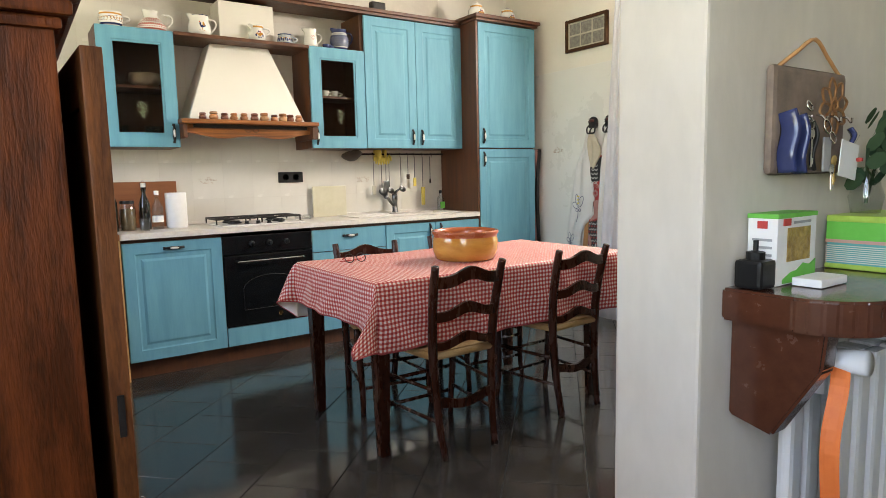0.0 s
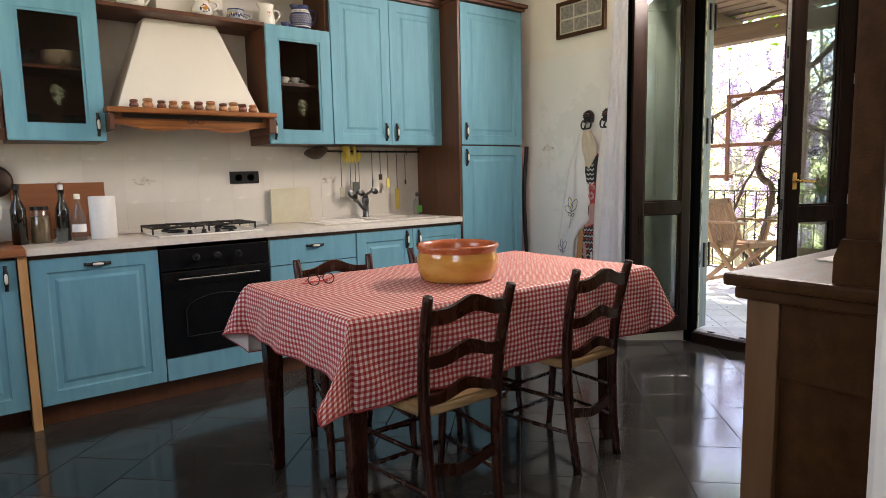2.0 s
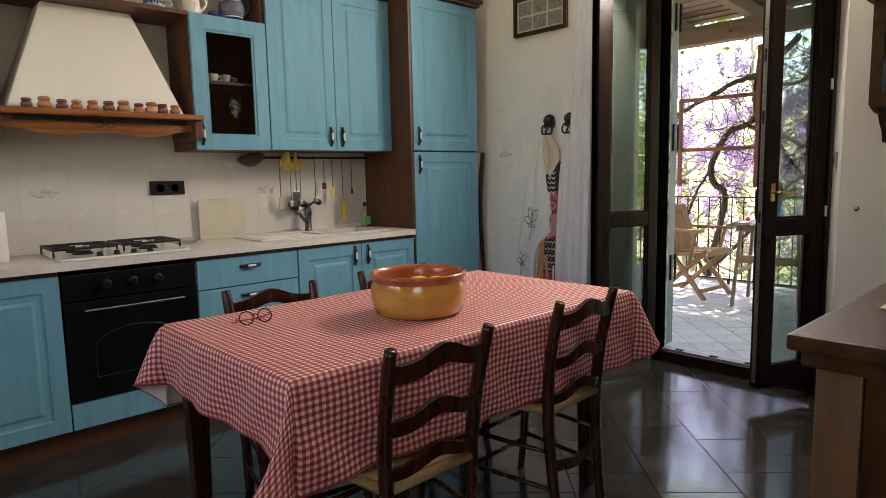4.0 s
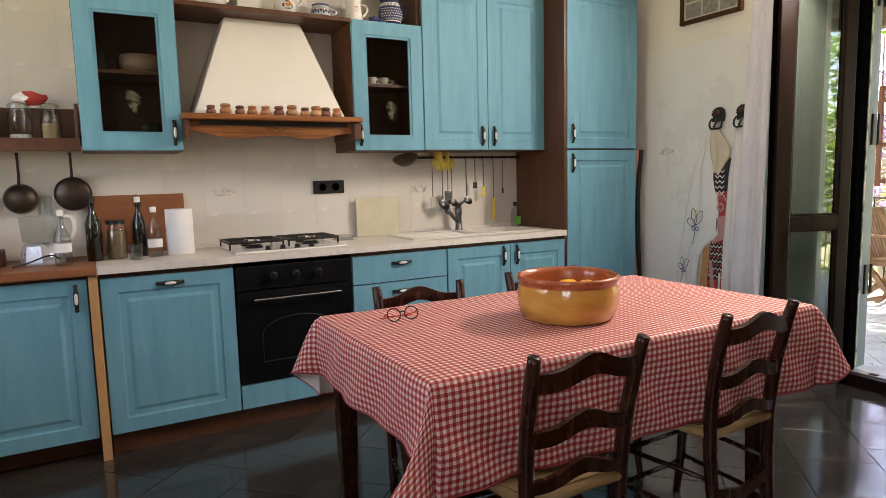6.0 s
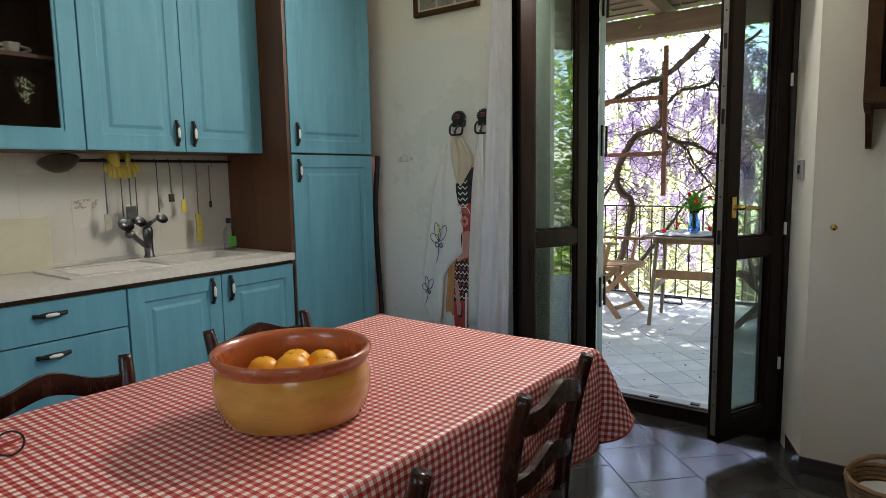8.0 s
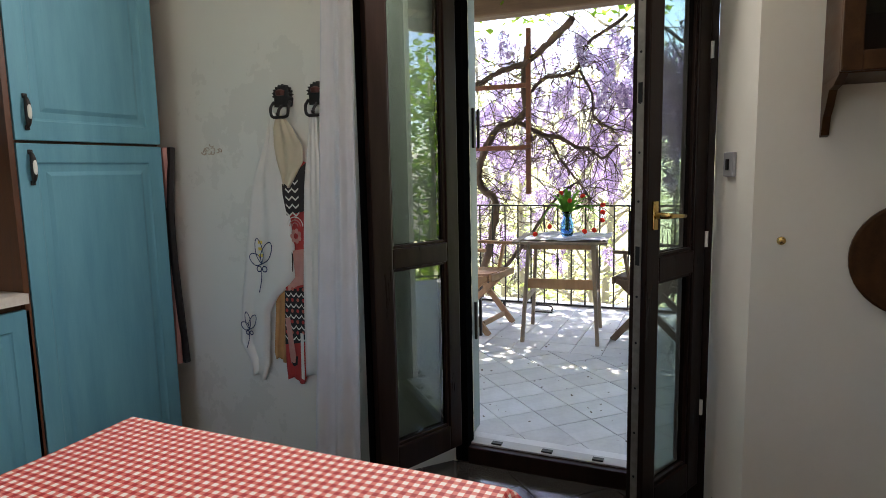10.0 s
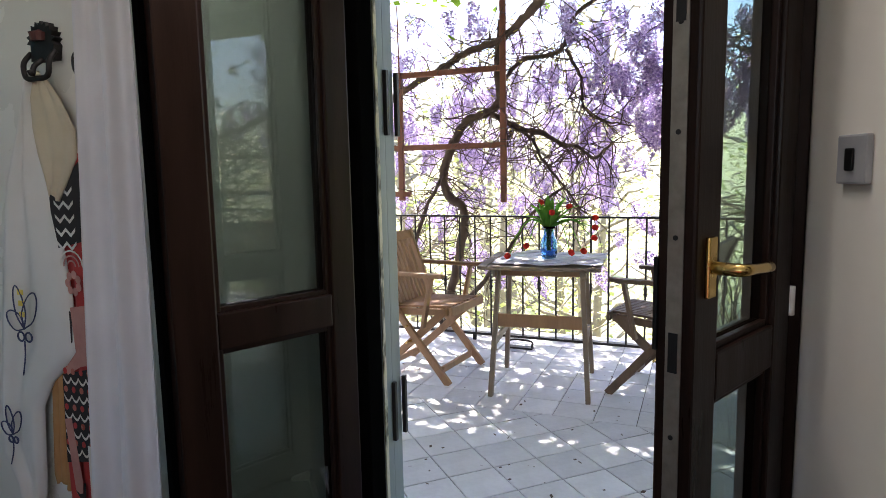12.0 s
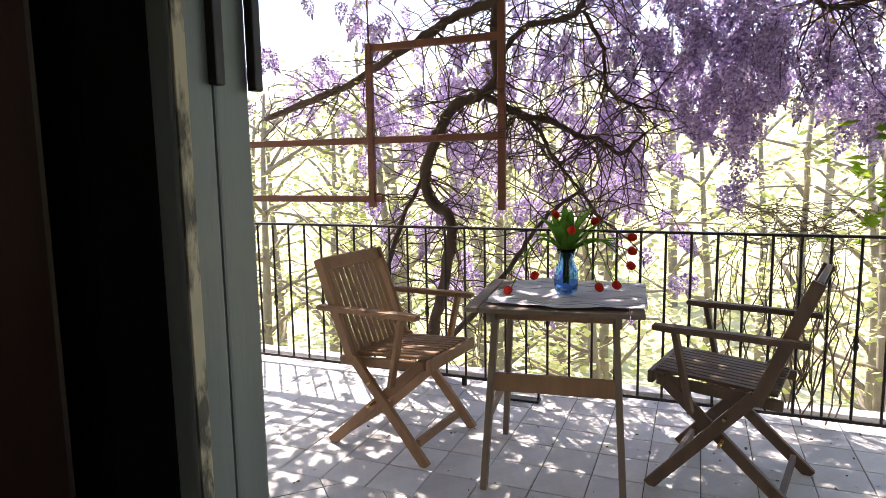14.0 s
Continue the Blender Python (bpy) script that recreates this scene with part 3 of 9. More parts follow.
def base_unit(label, x0, x1, cab="base cabinet"):
    u = thing("base_cabinet", ((x0 + x1) / 2, BACK, 0), label, cab, "blue base units")
    bm = boxes((x0, x0 + 0.018, FRONT + 0.024, BACK, 0.1, 0.835), (x1 - 0.018, x1, FRONT + 0.024, BACK, 0.1, 0.835), (x0 + 0.018, x1 - 0.018, FRONT + 0.024, BACK, 0.1, 0.118),
               (x0 + 0.018, x1 - 0.018, BACK - 0.01, BACK, 0.118, 0.835), (x0 + 0.018, x1 - 0.018, FRONT + 0.024, FRONT + 0.1, 0.817, 0.835))
    part("body", bm, WALNUT, u)
    return u


u = base_unit("blue wooden base cabinet with one tall door under a brown worktop", 0.22, 0.797)
d = panel_door("door", 0.222, 0.795, 0.108, 0.826, FRONT, u)
handle(d, (0.752, FRONT, 0.745), True)
u = base_unit("blue wooden dishwasher front with a horizontal pull", 0.843, 1.412)
d = panel_door("door", 0.845, 1.41, 0.108, 0.818, FRONT, u)
handle(d, (1.128, FRONT, 0.777), False)
u = base_unit("blue wooden drawer unit with three drawers", 2.016, 2.592)
for z0, z1 in ((0.667, 0.818), (0.392, 0.662), (0.108, 0.387)):
    d = panel_door("drawer", 2.018, 2.59, z0, z1, FRONT, u, raised=False)
    handle(d, (2.304, FRONT, z1 - 0.05), False)
u = base_unit("blue wooden sink cabinet with two raised-panel doors", 2.596, 3.472)
for x0, x1, hx in ((2.598, 3.032, 2.985), (3.036, 3.470, 3.083)):
    d = panel_door("door", x0, x1, 0.108, 0.818, FRONT, u)
    handle(d, (hx, FRONT, 0.748), True)
tagged(slab("pine_end_panel", 0.801, 0.838, FRONT - 0.012, BACK, 0.0, 0.842, PINE), "narrow pale pine end panel between two cabinets", "end panel")
tagged(part("plinth", boxes((0.845, 3.472, FRONT + 0.05, FRONT + 0.068, 0.0, 0.099, 0.001)), WALNUT), "dark walnut kick board under the base cabinets", "plinth", kind="structure")
slab("plinth_return", 0.22, 0.797, FRONT + 0.12, FRONT + 0.138, 0.0, 0.099, WALNUT)
tagged(bpy.data.objects["plinth_return"], "dark walnut kick board set back under a cabinet", "plinth", kind="structure")

# oven
ov = thing("oven", (1.714, BACK, 0.23), "black built-in oven with three knobs and a bar handle", "oven")
part("body", boxes((1.422, 2.008, FRONT + 0.03, BACK - 0.05, 0.234, 0.815)), BLACK, ov)
part("control_panel", boxes((1.417, 2.012, FRONT - 0.004, FRONT + 0.026, 0.70, 0.818, 0.004)), BLACKGLASS, ov)
dr = part("oven_door", boxes((1.417, 2.012, FRONT - 0.006, FRONT + 0.026, 0.234, 0.694, 0.005)), BLACKGLASS, ov)
bm = bmesh.new()
arch = [(1.53, 0.335), (1.90, 0.335), (1.90, 0.47)] + [(1.715 + 0.185 * math.cos(a), 0.47 + 0.085 * math.sin(a)) for a in [math.pi * k / 14 for k in range(1, 14)]] + [(1.53, 0.47)]
sweep(bm, [(x, FRONT - 0.0065, z) for x, z in arch + arch[:1]], 0.0025, 6)
part("window_rim", bm, BLACK, dr, "arched rim of the oven window")
bm = rod(spline([(1.50, FRONT - 0.006, 0.655), (1.50, FRONT - 0.035, 0.655), (1.52, FRONT - 0.042, 0.655), (1.715, FRONT - 0.044, 0.655), (1.91, FRONT - 0.042, 0.655), (1.93, FRONT - 0.035, 0.655), (1.93, FRONT - 0.006, 0.655)], 4), 0.006)
part("bar_handle", bm, CHROME, dr, "thin dark metal bar handle", smooth=True)
for x in (1.60, 1.715, 1.83):
    bm = turned([(0.0, 0.032), (0.011, 0.032), (0.014, 0.028), (0.016, 0.006), (0.021, 0.004), (0.021, 0.0)], n=18)
    bmesh.ops.rotate(bm, matrix=Matrix.Rotation(radians(90), 3, "X"), verts=bm.verts)
    box(bm, -0.003, 0.003, -0.04, -0.012, -0.015, 0.015, 0.001)
    bmesh.ops.translate(bm, vec=(x, FRONT - 0.004, 0.762), verts=bm.verts)
    part("knob", bm, BLACK, ov, "black oven knob", smooth=False)
part("badge", boxes((1.755, 1.782, FRONT - 0.0085, FRONT - 0.006, 0.272, 0.302)), BRASS, dr, "small gilt maker's plate")
tagged(part("oven_filler_panel", boxes((1.417, 2.012, FRONT, FRONT + 0.02, 0.108, 0.229, 0.002)), BLUE), "blue wooden filler board below the oven", "panel")

# worktop with sink and tap
top = thing("worktop", (2.1, BACK, 0.842), "pale speckled laminate worktop with an inset sink", "worktop")
SX0, SX1, SY0, SY1 = 2.44, 3.30, 4.28, 4.60
bm = bmesh.new()
ring_out = [(0.838, 4.155), (3.455, 4.155), (3.455, BACK), (0.838, BACK)]
ring_in = [(SX0, SY0), (SX1, SY0), (SX1, SY1), (SX0, SY1)]
loops = [[bm.verts.new((x, y, z)) for x, y in way] for way, z in ((ring_out, 0.842), (ring_out, 0.876), (ring_in, 0.876), (ring_in, 0.842))]
for a, b in zip(loops, loops[1:] + loops[:1]):
    for k in range(4):
        bm.faces.new((a[k], a[(k + 1) % 4], b[(k + 1) % 4], b[k]))
bmesh.ops.recalc_face_normals(bm, faces=bm.faces)
part("board", bm, WORKTOP, top)
part("back_upstand", boxes((0.838, 3.455, BACK - 0.012, BACK, 0.877, 0.897, 0.003)), WORKTOP, top)
sk = thing("kitchen_sink", (2.87, 4.44, 0.876), "beige composite sink with a drainer and bowl set in the worktop", "sink")
bm = bmesh.new()
for a in ((SX0 - 0.025, SX0 + 0.02, SY0 - 0.025, SY1 + 0.025), (SX1 - 0.02, SX1 + 0.025, SY0 - 0.025, SY1 + 0.025), (SX0 + 0.02, SX1 - 0.02, SY0 - 0.025, SY0 + 0.02), (SX0 + 0.02, SX1 - 0.02, SY1 - 0.02, SY1 + 0.025),
          (2.86, 2.90, SY0 + 0.02, SY1 - 0.02)):
    box(bm, a[0], a[1], a[2], a[3], 0.8765, 0.884, 0.003)
part("rim", bm, WORKTOP, sk)
bm = boxes((SX0 + 0.02, 2.86, SY0 + 0.02, SY1 - 0.02, 0.868, 0.876))
for k in range(9):
    yk = SY0 + 0.045 + k * 0.026
    box(bm, SX0 + 0.05, 2.83, yk, yk + 0.010, 0.876, 0.880, 0.002)
part("drainer", bm, WORKTOP, sk)
bm = boxes((2.90, SX1 - 0.02, SY0 + 0.02, SY1 - 0.02, 0.70, 0.706), (2.895, 2.902, SY0 + 0.02, SY1 - 0.02, 0.70, 0.877), (SX1 - 0.022, SX1 - 0.015, SY0 + 0.02, SY1 - 0.02, 0.70, 0.877),
           (2.902, SX1 - 0.022, SY0 + 0.015, SY0 + 0.022, 0.70, 0.877), (2.902, SX1 - 0.022, SY1 - 0.022, SY1 - 0.015, 0.70, 0.877))
part("basin", bm, WORKTOP, sk)
tap = thing("kitchen_tap", (2.93, 4.615, 0.884), "chrome mixer tap with a pull-out spout over the sink", "tap")
part("tap_body", turned([(0.026, 0.0), (0.026, 0.008), (0.021, 0.012), (0.021, 0.09), (0.024, 0.10), (0.024, 0.135), (0.018, 0.15), (0.0, 0.152)], (2.93, 4.615, 0.884), 20), PEWTER, tap, smooth=True)
part("lever", rod([(2.93, 4.615, 1.03), (2.935, 4.60, 1.05), (2.945, 4.55, 1.075)], [0.012, 0.010, 0.007]), PEWTER, tap, smooth=True)
part("spout", rod(spline([(2.93, 4.615, 0.93), (2.88, 4.58, 0.96), (2.80, 4.50, 1.005), (2.76, 4.455, 1.02)], 4), [0.012] * 10 + [0.017, 0.02, 0.02][:3]), PEWTER, tap, smooth=True)

# gas hob
hob = thing("gas_hob", (1.715, 4.42, 0.876), "white four-burner gas hob with black iron grates", "gas hob")
part("tray", boxes((1.43, 2.00, 4.215, 4.64, 0.8765, 0.886, 0.004)), WHITECERAMIC, hob)
for x in (1.565, 1.865):
    bm = bmesh.new()
    for y0 in (4.34, 4.60):
        sweep(bm, [(x - 0.135, y0, 0.920), (x + 0.135, y0, 0.920)], 0.0068, 6)
    for dx in (-0.135, 0.135):
        sweep(bm, [(x + dx, 4.34, 0.920), (x + dx, 4.60, 0.920)], 0.0068, 6)
    for yc in (4.405, 4.535):
        sweep(bm, [(x - 0.135, yc, 0.922), (x - 0.03, yc, 0.922)], 0.0068, 6)
        sweep(bm, [(x + 0.03, yc, 0.922), (x + 0.135, yc, 0.922)], 0.0068, 6)
    sweep(bm, [(x, 4.34, 0.922), (x, 4.38, 0.922)], 0.0068, 6)
    sweep(bm, [(x, 4.56, 0.922), (x, 4.60, 0.922)], 0.0068, 6)
    for dx in (-0.135, 0.135):
        for yy in (4.34, 4.60):
            sweep(bm, [(x + dx, yy, 0.886), (x + dx, yy, 0.920)], 0.005, 6)
    part("grate", bm, IRON, hob, "black iron pan grate")
    for yc in (4.405, 4.535):
        part("burner", turned([(0.045, 0.0), (0.045, 0.008), (0.036, 0.010), (0.036, 0.018), (0.0, 0.019)], (x, yc, 0.886), 20), BLACK, hob)
for k in range(4):
    part("hob_knob", turned([(0.017, 0.0), (0.017, 0.004), (0.013, 0.006), (0.012, 0.02), (0.0, 0.021)], (1.60 + k * 0.075, 4.255, 0.886), 14), BLACK, hob)

# tall cupboard
tc = thing("tall_cabinet", (3.76, BACK, 0), "tall blue larder cabinet with two doors and walnut side", "tall cabinet")
part("side_panel", boxes((3.456, 3.476, FRONT + 0.0, BACK, 0.0, 2.376, 0.001)), WALNUT, tc, "dark walnut side panel")
part("body", boxes((3.4765, 4.083, FRONT + 0.024, BACK, 0.1, 2.376)), WALNUT, tc)
part("kick_board", boxes((3.4765, 4.083, FRONT + 0.05, FRONT + 0.07, 0.0, 0.099)), WALNUT, tc)
bm = boxes((3.43, 4.11, FRONT - 0.045, BACK, 2.397, 2.425, 0.006), (3.445, 4.095, FRONT - 0.025, BACK, 2.3765, 2.3968, 0.004))
part("cornice", bm, WALNUT, tc)
d = panel_door("lower_door", 3.482, 4.08, 0.108, 1.379, FRONT, tc)
handle(d, (3.525, FRONT, 1.297), True)
d = panel_door("upper_door", 3.482, 4.08, 1.389, 2.37, FRONT, tc)
handle(d, (3.525, FRONT, 1.483), True)

# wall units
WF = 4.37


def wall_unit(label, x0, x1, z0, z1, shelf=True):
    u = thing("wall_cabinet", ((x0 + x1) / 2, BACK, z0), label, "wall cabinet", "blue wall units")
    bm = boxes((x0, x0 + 0.018, WF + 0.024, BACK, z0, z1), (x1 - 0.018, x1, WF + 0.024, BACK, z0, z1), (x0 + 0.018, x1 - 0.018, WF + 0.024, BACK, z0, z0 + 0.018),
               (x0 + 0.018, x1 - 0.018, WF + 0.024, BACK, z1 - 0.018, z1), (x0 + 0.018, x1 - 0.018, BACK - 0.008, BACK, z0 + 0.018, z1 - 0.018))
    part("body", bm, WALNUT, u)
    if shelf:
        part("shelf", boxes((x0 + 0.019, x1 - 0.019, WF + 0.05, BACK - 0.01, z0 + 0.36, z0 + 0.376)), WALNUT, u)
    return u


ua = wall_unit("blue wall cabinet with a glass door and glasses inside", 0.822, 1.252, 1.385, 2.093)
d = glass_door(0.824, 1.25, 1.387, 2.091, WF, ua)
handle(d, (1.215, WF, 1.47), True)
ub = wall_unit("narrow blue wall cabinet with a glass door and white cups inside", 2.137, 2.568, 1.385, 2.093)
d = glass_door(2.139, 2.566, 1.387, 2.091, WF, ub)
handle(d, (2.172, WF, 1.47), True)
uc = wall_unit("tall blue double-door wall cabinet above the sink", 2.570, 3.452, 1.388, 2.352, False)
d = panel_door("door", 2.572, 3.012, 1.390, 2.350, WF, uc)
handle(d, (2.972, WF, 1.475), True)
d = panel_door("door", 3.016, 3.450, 1.390, 2.350, WF, uc)
handle(d, (3.057, WF, 1.475), True)

# shelf above the hood and the cornice shelf above it
tagged(slab("pitcher_shelf", 1.253, 2.136, 4.365, BACK, 2.072, 2.094, WALNUT, bevel=0.003), "dark walnut shelf board above the hood", "shelf")
cs = thing("cornice_shelf", (2.2, BACK, 2.353), "dark walnut cornice board running above the cabinets", "shelf")
part("board", boxes((0.9, 3.43, 4.335, BACK, 2.374, 2.398, 0.005), (0.9, 3.43, 4.35, 4.38, 2.3535, 2.3738, 0.003)), WALNUT, cs)
part("end_board", boxes((2.548, 2.5675, 4.40, BACK, 2.095, 2.353)), WALNUT, cs)

# hood
hd = thing("cooker_hood", (1.69, BACK, 1.45), "cream chimney cooker hood with an oak spice shelf", "cooker hood")
bm = bmesh.new()
lo = [(1.31, 4.36), (2.08, 4.36), (2.08, BACK), (1.31, BACK)]
hi = [(1.505, 4.52), (1.90, 4.52), (1.90, BACK), (1.505, BACK)]
va = [bm.verts.new((x, y, 1.558)) for x, y in lo]
vb = [bm.verts.new((x, y, 2.071)) for x, y in hi]
bm.faces.new(va[::-1]); bm.faces.new(vb)
for k in range(4):
    bm.faces.new((va[k], va[(k + 1) % 4], vb[(k + 1) % 4], vb[k]))
bmesh.ops.bevel(bm, geom=bm.edges[:], offset=0.004, segments=2, affect="EDGES")
part("canopy", bm, HOODWHITE, hd)
part("shelf_board", boxes((1.238, 2.136, 4.245, 4.36, 1.528, 1.556, 0.007), (1.31, 2.08, 4.36, BACK, 1.53, 1.556)), OAK, hd)
bm = bmesh.new()
low = [(1.275 + 0.82 * k / 40, 1.462 - 0.016 * math.sin(math.pi * k / 40) ** 2 + 0.012 * math.cos(4 * math.pi * k / 40)) for k in range(41)]
plank(bm, low + [(2.095, 1.526), (1.275, 1.526)], "y", 4.318, 4.336)
part("apron_board", bm, OAK, hd, "scalloped orange oak apron board")
for x0, x1 in ((1.252, 1.274), (2.096, 2.134)):
    part("bracket", boxes((x0, x1, 4.272, 4.60, 1.44, 1.527, 0.003)), WALNUT, hd)
part("duct_cover", boxes((1.57, 1.94, 4.50, BACK, 2.0945, 2.353, 0.004)), HOODWHITE, hd, "white box around the duct")
part("grille", boxes((1.32, 2.07, 4.31, 4.66, 1.506, 1.5275)), IRON, hd)
bm = bmesh.new()
for x in (1.665, 1.715):
    sweep(bm, [(x + 0.018 * math.cos(a), 4.317, 1.495 + 0.011 * math.sin(a)) for a in [2 * math.pi * k / 12 for k in range(13)]], 0.003, 5)
part("carving", bm, WALNUT, hd, "small carved scroll")

# backsplash: large cream tiles, each a piece of its own
bs = thing("backsplash", (2.1, NORTH, 0.9), "cream glazed wall tiles behind the worktop", "wall tiles", kind="structure")
part("joint_bed", boxes((W0 + 0.01, 3.456, NORTH - 0.0058, NORTH + 0.007, 0.0, 2.9)), GROUT, bs)

# ---- dining table, cloth and chairs ----
TX0, TX1, TY0, TY1, TZ = 1.502, 3.02, 2.335, 3.168, 0.752
tb = thing("dining_table", (2.2, 2.75, 0), "dark wooden dining table with tapered square legs", "table")
part("tabletop", boxes((TX0 + 0.006, TX1 - 0.006, TY0 + 0.006, TY1 - 0.006, TZ - 0.03, TZ - 0.004, 0.004)), CHAIR, tb)
part("apron", boxes((1.585, 2.765, 2.415, 2.435, 0.63, 0.7215), (1.585, 2.765, 3.065, 3.085, 0.63, 0.7215), (1.56, 1.58, 2.455, 3.045, 0.63, 0.7215), (2.77, 2.79, 2.455, 3.045, 0.63, 0.7215)), CHAIR, tb)
for x, y in ((1.55, 2.405), (1.55, 3.06), (2.80, 2.385), (2.80, 3.06)):
    bm = bmesh.new()
    made = box(bm, x - 0.036, x + 0.036, y - 0.036, y + 0.036, 0.0, 0.7215)
    for v in made:
        if v.co.z < 0.1:
            v.co.x, v.co.y = x + (v.co.x - x) * 0.62, y + (v.co.y - y) * 0.62
    bmesh.ops.bevel(bm, geom=bm.edges[:], offset=0.004, segments=2, affect="EDGES")
    part("leg", bm, CHAIR, tb)


def drape(u, v):
    """Where the point u, v of the cloth lies, in metres from the table's near left corner."""
    lx, ly = TX1 - TX0, TY1 - TY0
    cu, cv = min(max(u, 0), lx), min(max(v, 0), ly)
    dx, dy = u - cu, v - cv
    r = math.hypot(dx, dy)
    x, y, z = TX0 + cu, TY0 + cv, TZ + 0.0015
    if r > 1e-6:
        a = math.atan2(abs(dy), abs(dx))
        both = math.sin(2 * a) if dx and dy else 0.0
        wave = 0.010 * math.sin((u if not dx else v) * 13 + 1.3) + 0.006 * math.sin((u + v) * 29)
        soft = 1 - math.exp(-r / 0.03)
        near_left = dx < 0 and dy < 0
        spread = (0.12 + 0.25 * (r / 0.3) ** 2 * math.sin(a * 2) ** 4) if near_left else 0.42
        flare = 0.012 * soft + wave * min(1, r / 0.2) * (1 - both) + both * r * spread
        x += dx / r * flare
        y += dy / r * flare
        if near_left:                    # the loose corner swings to one side
            x -= 0.30 * both ** 2 * r * (r / 0.3)
        z -= r * (1 - 0.10 * both) - 0.012 * soft
    else:
        z += 0.0012 * math.sin(u * 17 + v * 5) * math.sin(v * 13)
    return Vector((x, y, z))


OU, OV = 0.215, 0.30
NU, NV = 150, 100
bm = bmesh.new()
uvl = bm.loops.layers.uv.new("UVMap")
lu, lv = TX1 - TX0 + 2 * OU, TY1 - TY0 + 2 * OV


def cloth_uv(i, j):
    """Grid lines denser at the folds; corners of the cloth are rounded."""
    u, v = -OU + lu * i / NU, -OV + lv * j / NV
    lx, ly = TX1 - TX0, TY1 - TY0
    dx, dy = u - min(max(u, 0), lx), v - min(max(v, 0), ly)
    if dx and dy:
        p, q = dx / OU, dy / OV
        soft = 0.30 if dx < 0 and dy < 0 else 0.5
        u, v = u - dx + dx * math.sqrt(1 - soft * q * q), v - dy + dy * math.sqrt(1 - soft * p * p)
    return u, v


grid = [[(bm.verts.new(drape(*cloth_uv(i, j))), cloth_uv(i, j)) for j in range(NV + 1)] for i in range(NU + 1)]
for i in range(NU):
    for j in range(NV):
        q = [grid[i][j], grid[i + 1][j], grid[i + 1][j + 1], grid[i][j + 1]]
        f = bm.faces.new([a[0] for a in q])
        for loop, a in zip(f.loops, q):
            loop[uvl].uv = a[1]
tc_cloth = thing("tablecloth", (2.25, 2.75, TZ), "red and white gingham tablecloth draped over the table", "tablecloth")
cl = part("cloth", bm, [CLOTH, CLOTHBACK], tc_cloth, smooth=True)
so = cl.modifiers.new("thickness", "SOLIDIFY")
so.thickness, so.offset, so.material_offset, so.material_offset_rim = 0.0016, -1.0, 1, 0
edge = [(i, 0) for i in range(NU + 1)] + [(NU, j) for j in range(1, NV + 1)] + [(i, NV) for i in range(NU - 1, -1, -1)] + [(0, j) for j in range(NV - 1, -1, -1)]
part("hem", rod([drape(*cloth_uv(i, j)) for i, j in edge], 0.0032, 5), CLOTHHEM, tc_cloth, "dark red hem binding", smooth=True)

ch = thing("dining_chair", (0, 0, 0), "dark varnished ladder-back chair with a woven rush seat", "chair", "chairs round the table")


def chair_post(s):
    return spline([(s * 0.132, -0.205, 0.0), (s * 0.142, -0.178, 0.18), (s * 0.152, -0.165, 0.40), (s * 0.160, -0.175, 0.58), (s * 0.168, -0.205, 0.74), (s * 0.172, -0.225, 0.815)], 5)


for s in (-1, 1):
    pts = chair_post(s)
    part("back_leg", rod(pts, [0.0165 + 0.004 * math.sin(math.pi * k / (len(pts) - 1)) for k in range(len(pts))], 10), CHAIR, ch, smooth=True)
    pts = spline([(s * 0.185, 0.205, 0.0), (s * 0.180, 0.190, 0.10), (s * 0.186, 0.182, 0.25), (s * 0.192, 0.178, 0.435)], 5)
    part("front_leg", rod(pts, [0.0135 + 0.006 * (k / (len(pts) - 1)) for k in range(len(pts))], 10), CHAIR, ch, smooth=True)
for zc, hh, yb in ((0.755, 0.042, -0.208), (0.61, 0.036, -0.183), (0.485, 0.030, -0.170)):
    bm = bmesh.new()
    half = 0.166
    n = 22
    rows = []
    for k in range(n + 1):
        t = -1 + 2 * k / n
        wob = 0.017 * math.cos(t * math.pi * 1.0) + 0.005 * math.cos(t * math.pi * 2)
        top_z, low_z = zc + hh * 0.62 + wob, zc - hh * 0.55 + wob * 0.8
        bend = -0.022 * (1 - t * t)
        rows.append([bm.verts.new((t * half, yb + bend + o, z)) for o, z in ((-0.008, low_z), (0.008, low_z), (0.008, top_z), (-0.008, top_z))])
    for a, b in zip(rows, rows[1:]):
        for q in range(4):
            bm.faces.new((a[q], b[q], b[(q + 1) % 4], a[(q + 1) % 4]))
    bm.faces.new(rows[0]); bm.faces.new(rows[-1][::-1])
    bmesh.ops.recalc_face_normals(bm, faces=bm.faces)
    part("back_slat", bm, CHAIR, ch, smooth=False)
# the rush seat: four woven triangles meeting in the middle
bm = bmesh.new()
corner = [(-0.155, -0.165), (0.155, -0.165), (0.20, 0.19), (-0.20, 0.19)]
cen = Vector((0.0, 0.015))
for k in range(4):
    a, b = Vector(corner[k]), Vector(corner[(k + 1) % 4])
    for s in range(11):
        t0, t1 = s / 11, (s + 0.86) / 11
        p = [a.lerp(cen, t0), b.lerp(cen, t0), b.lerp(cen, t1), a.lerp(cen, t1)]
        h0 = 0.452 - 0.012 * t0
        top_ = [bm.verts.new((q.x, q.y, h0 + (0.0 if i < 2 else 0.001))) for i, q in enumerate(p)]
        mid_ = [bm.verts.new((q.x, q.y, h0 - 0.007)) for q in p]
        bm.faces.new(top_)
        for i in range(4):
            bm.faces.new((mid_[i], mid_[(i + 1) % 4], top_[(i + 1) % 4], top_[i]))
plank(bm, corner, "z", 0.425, 0.445)
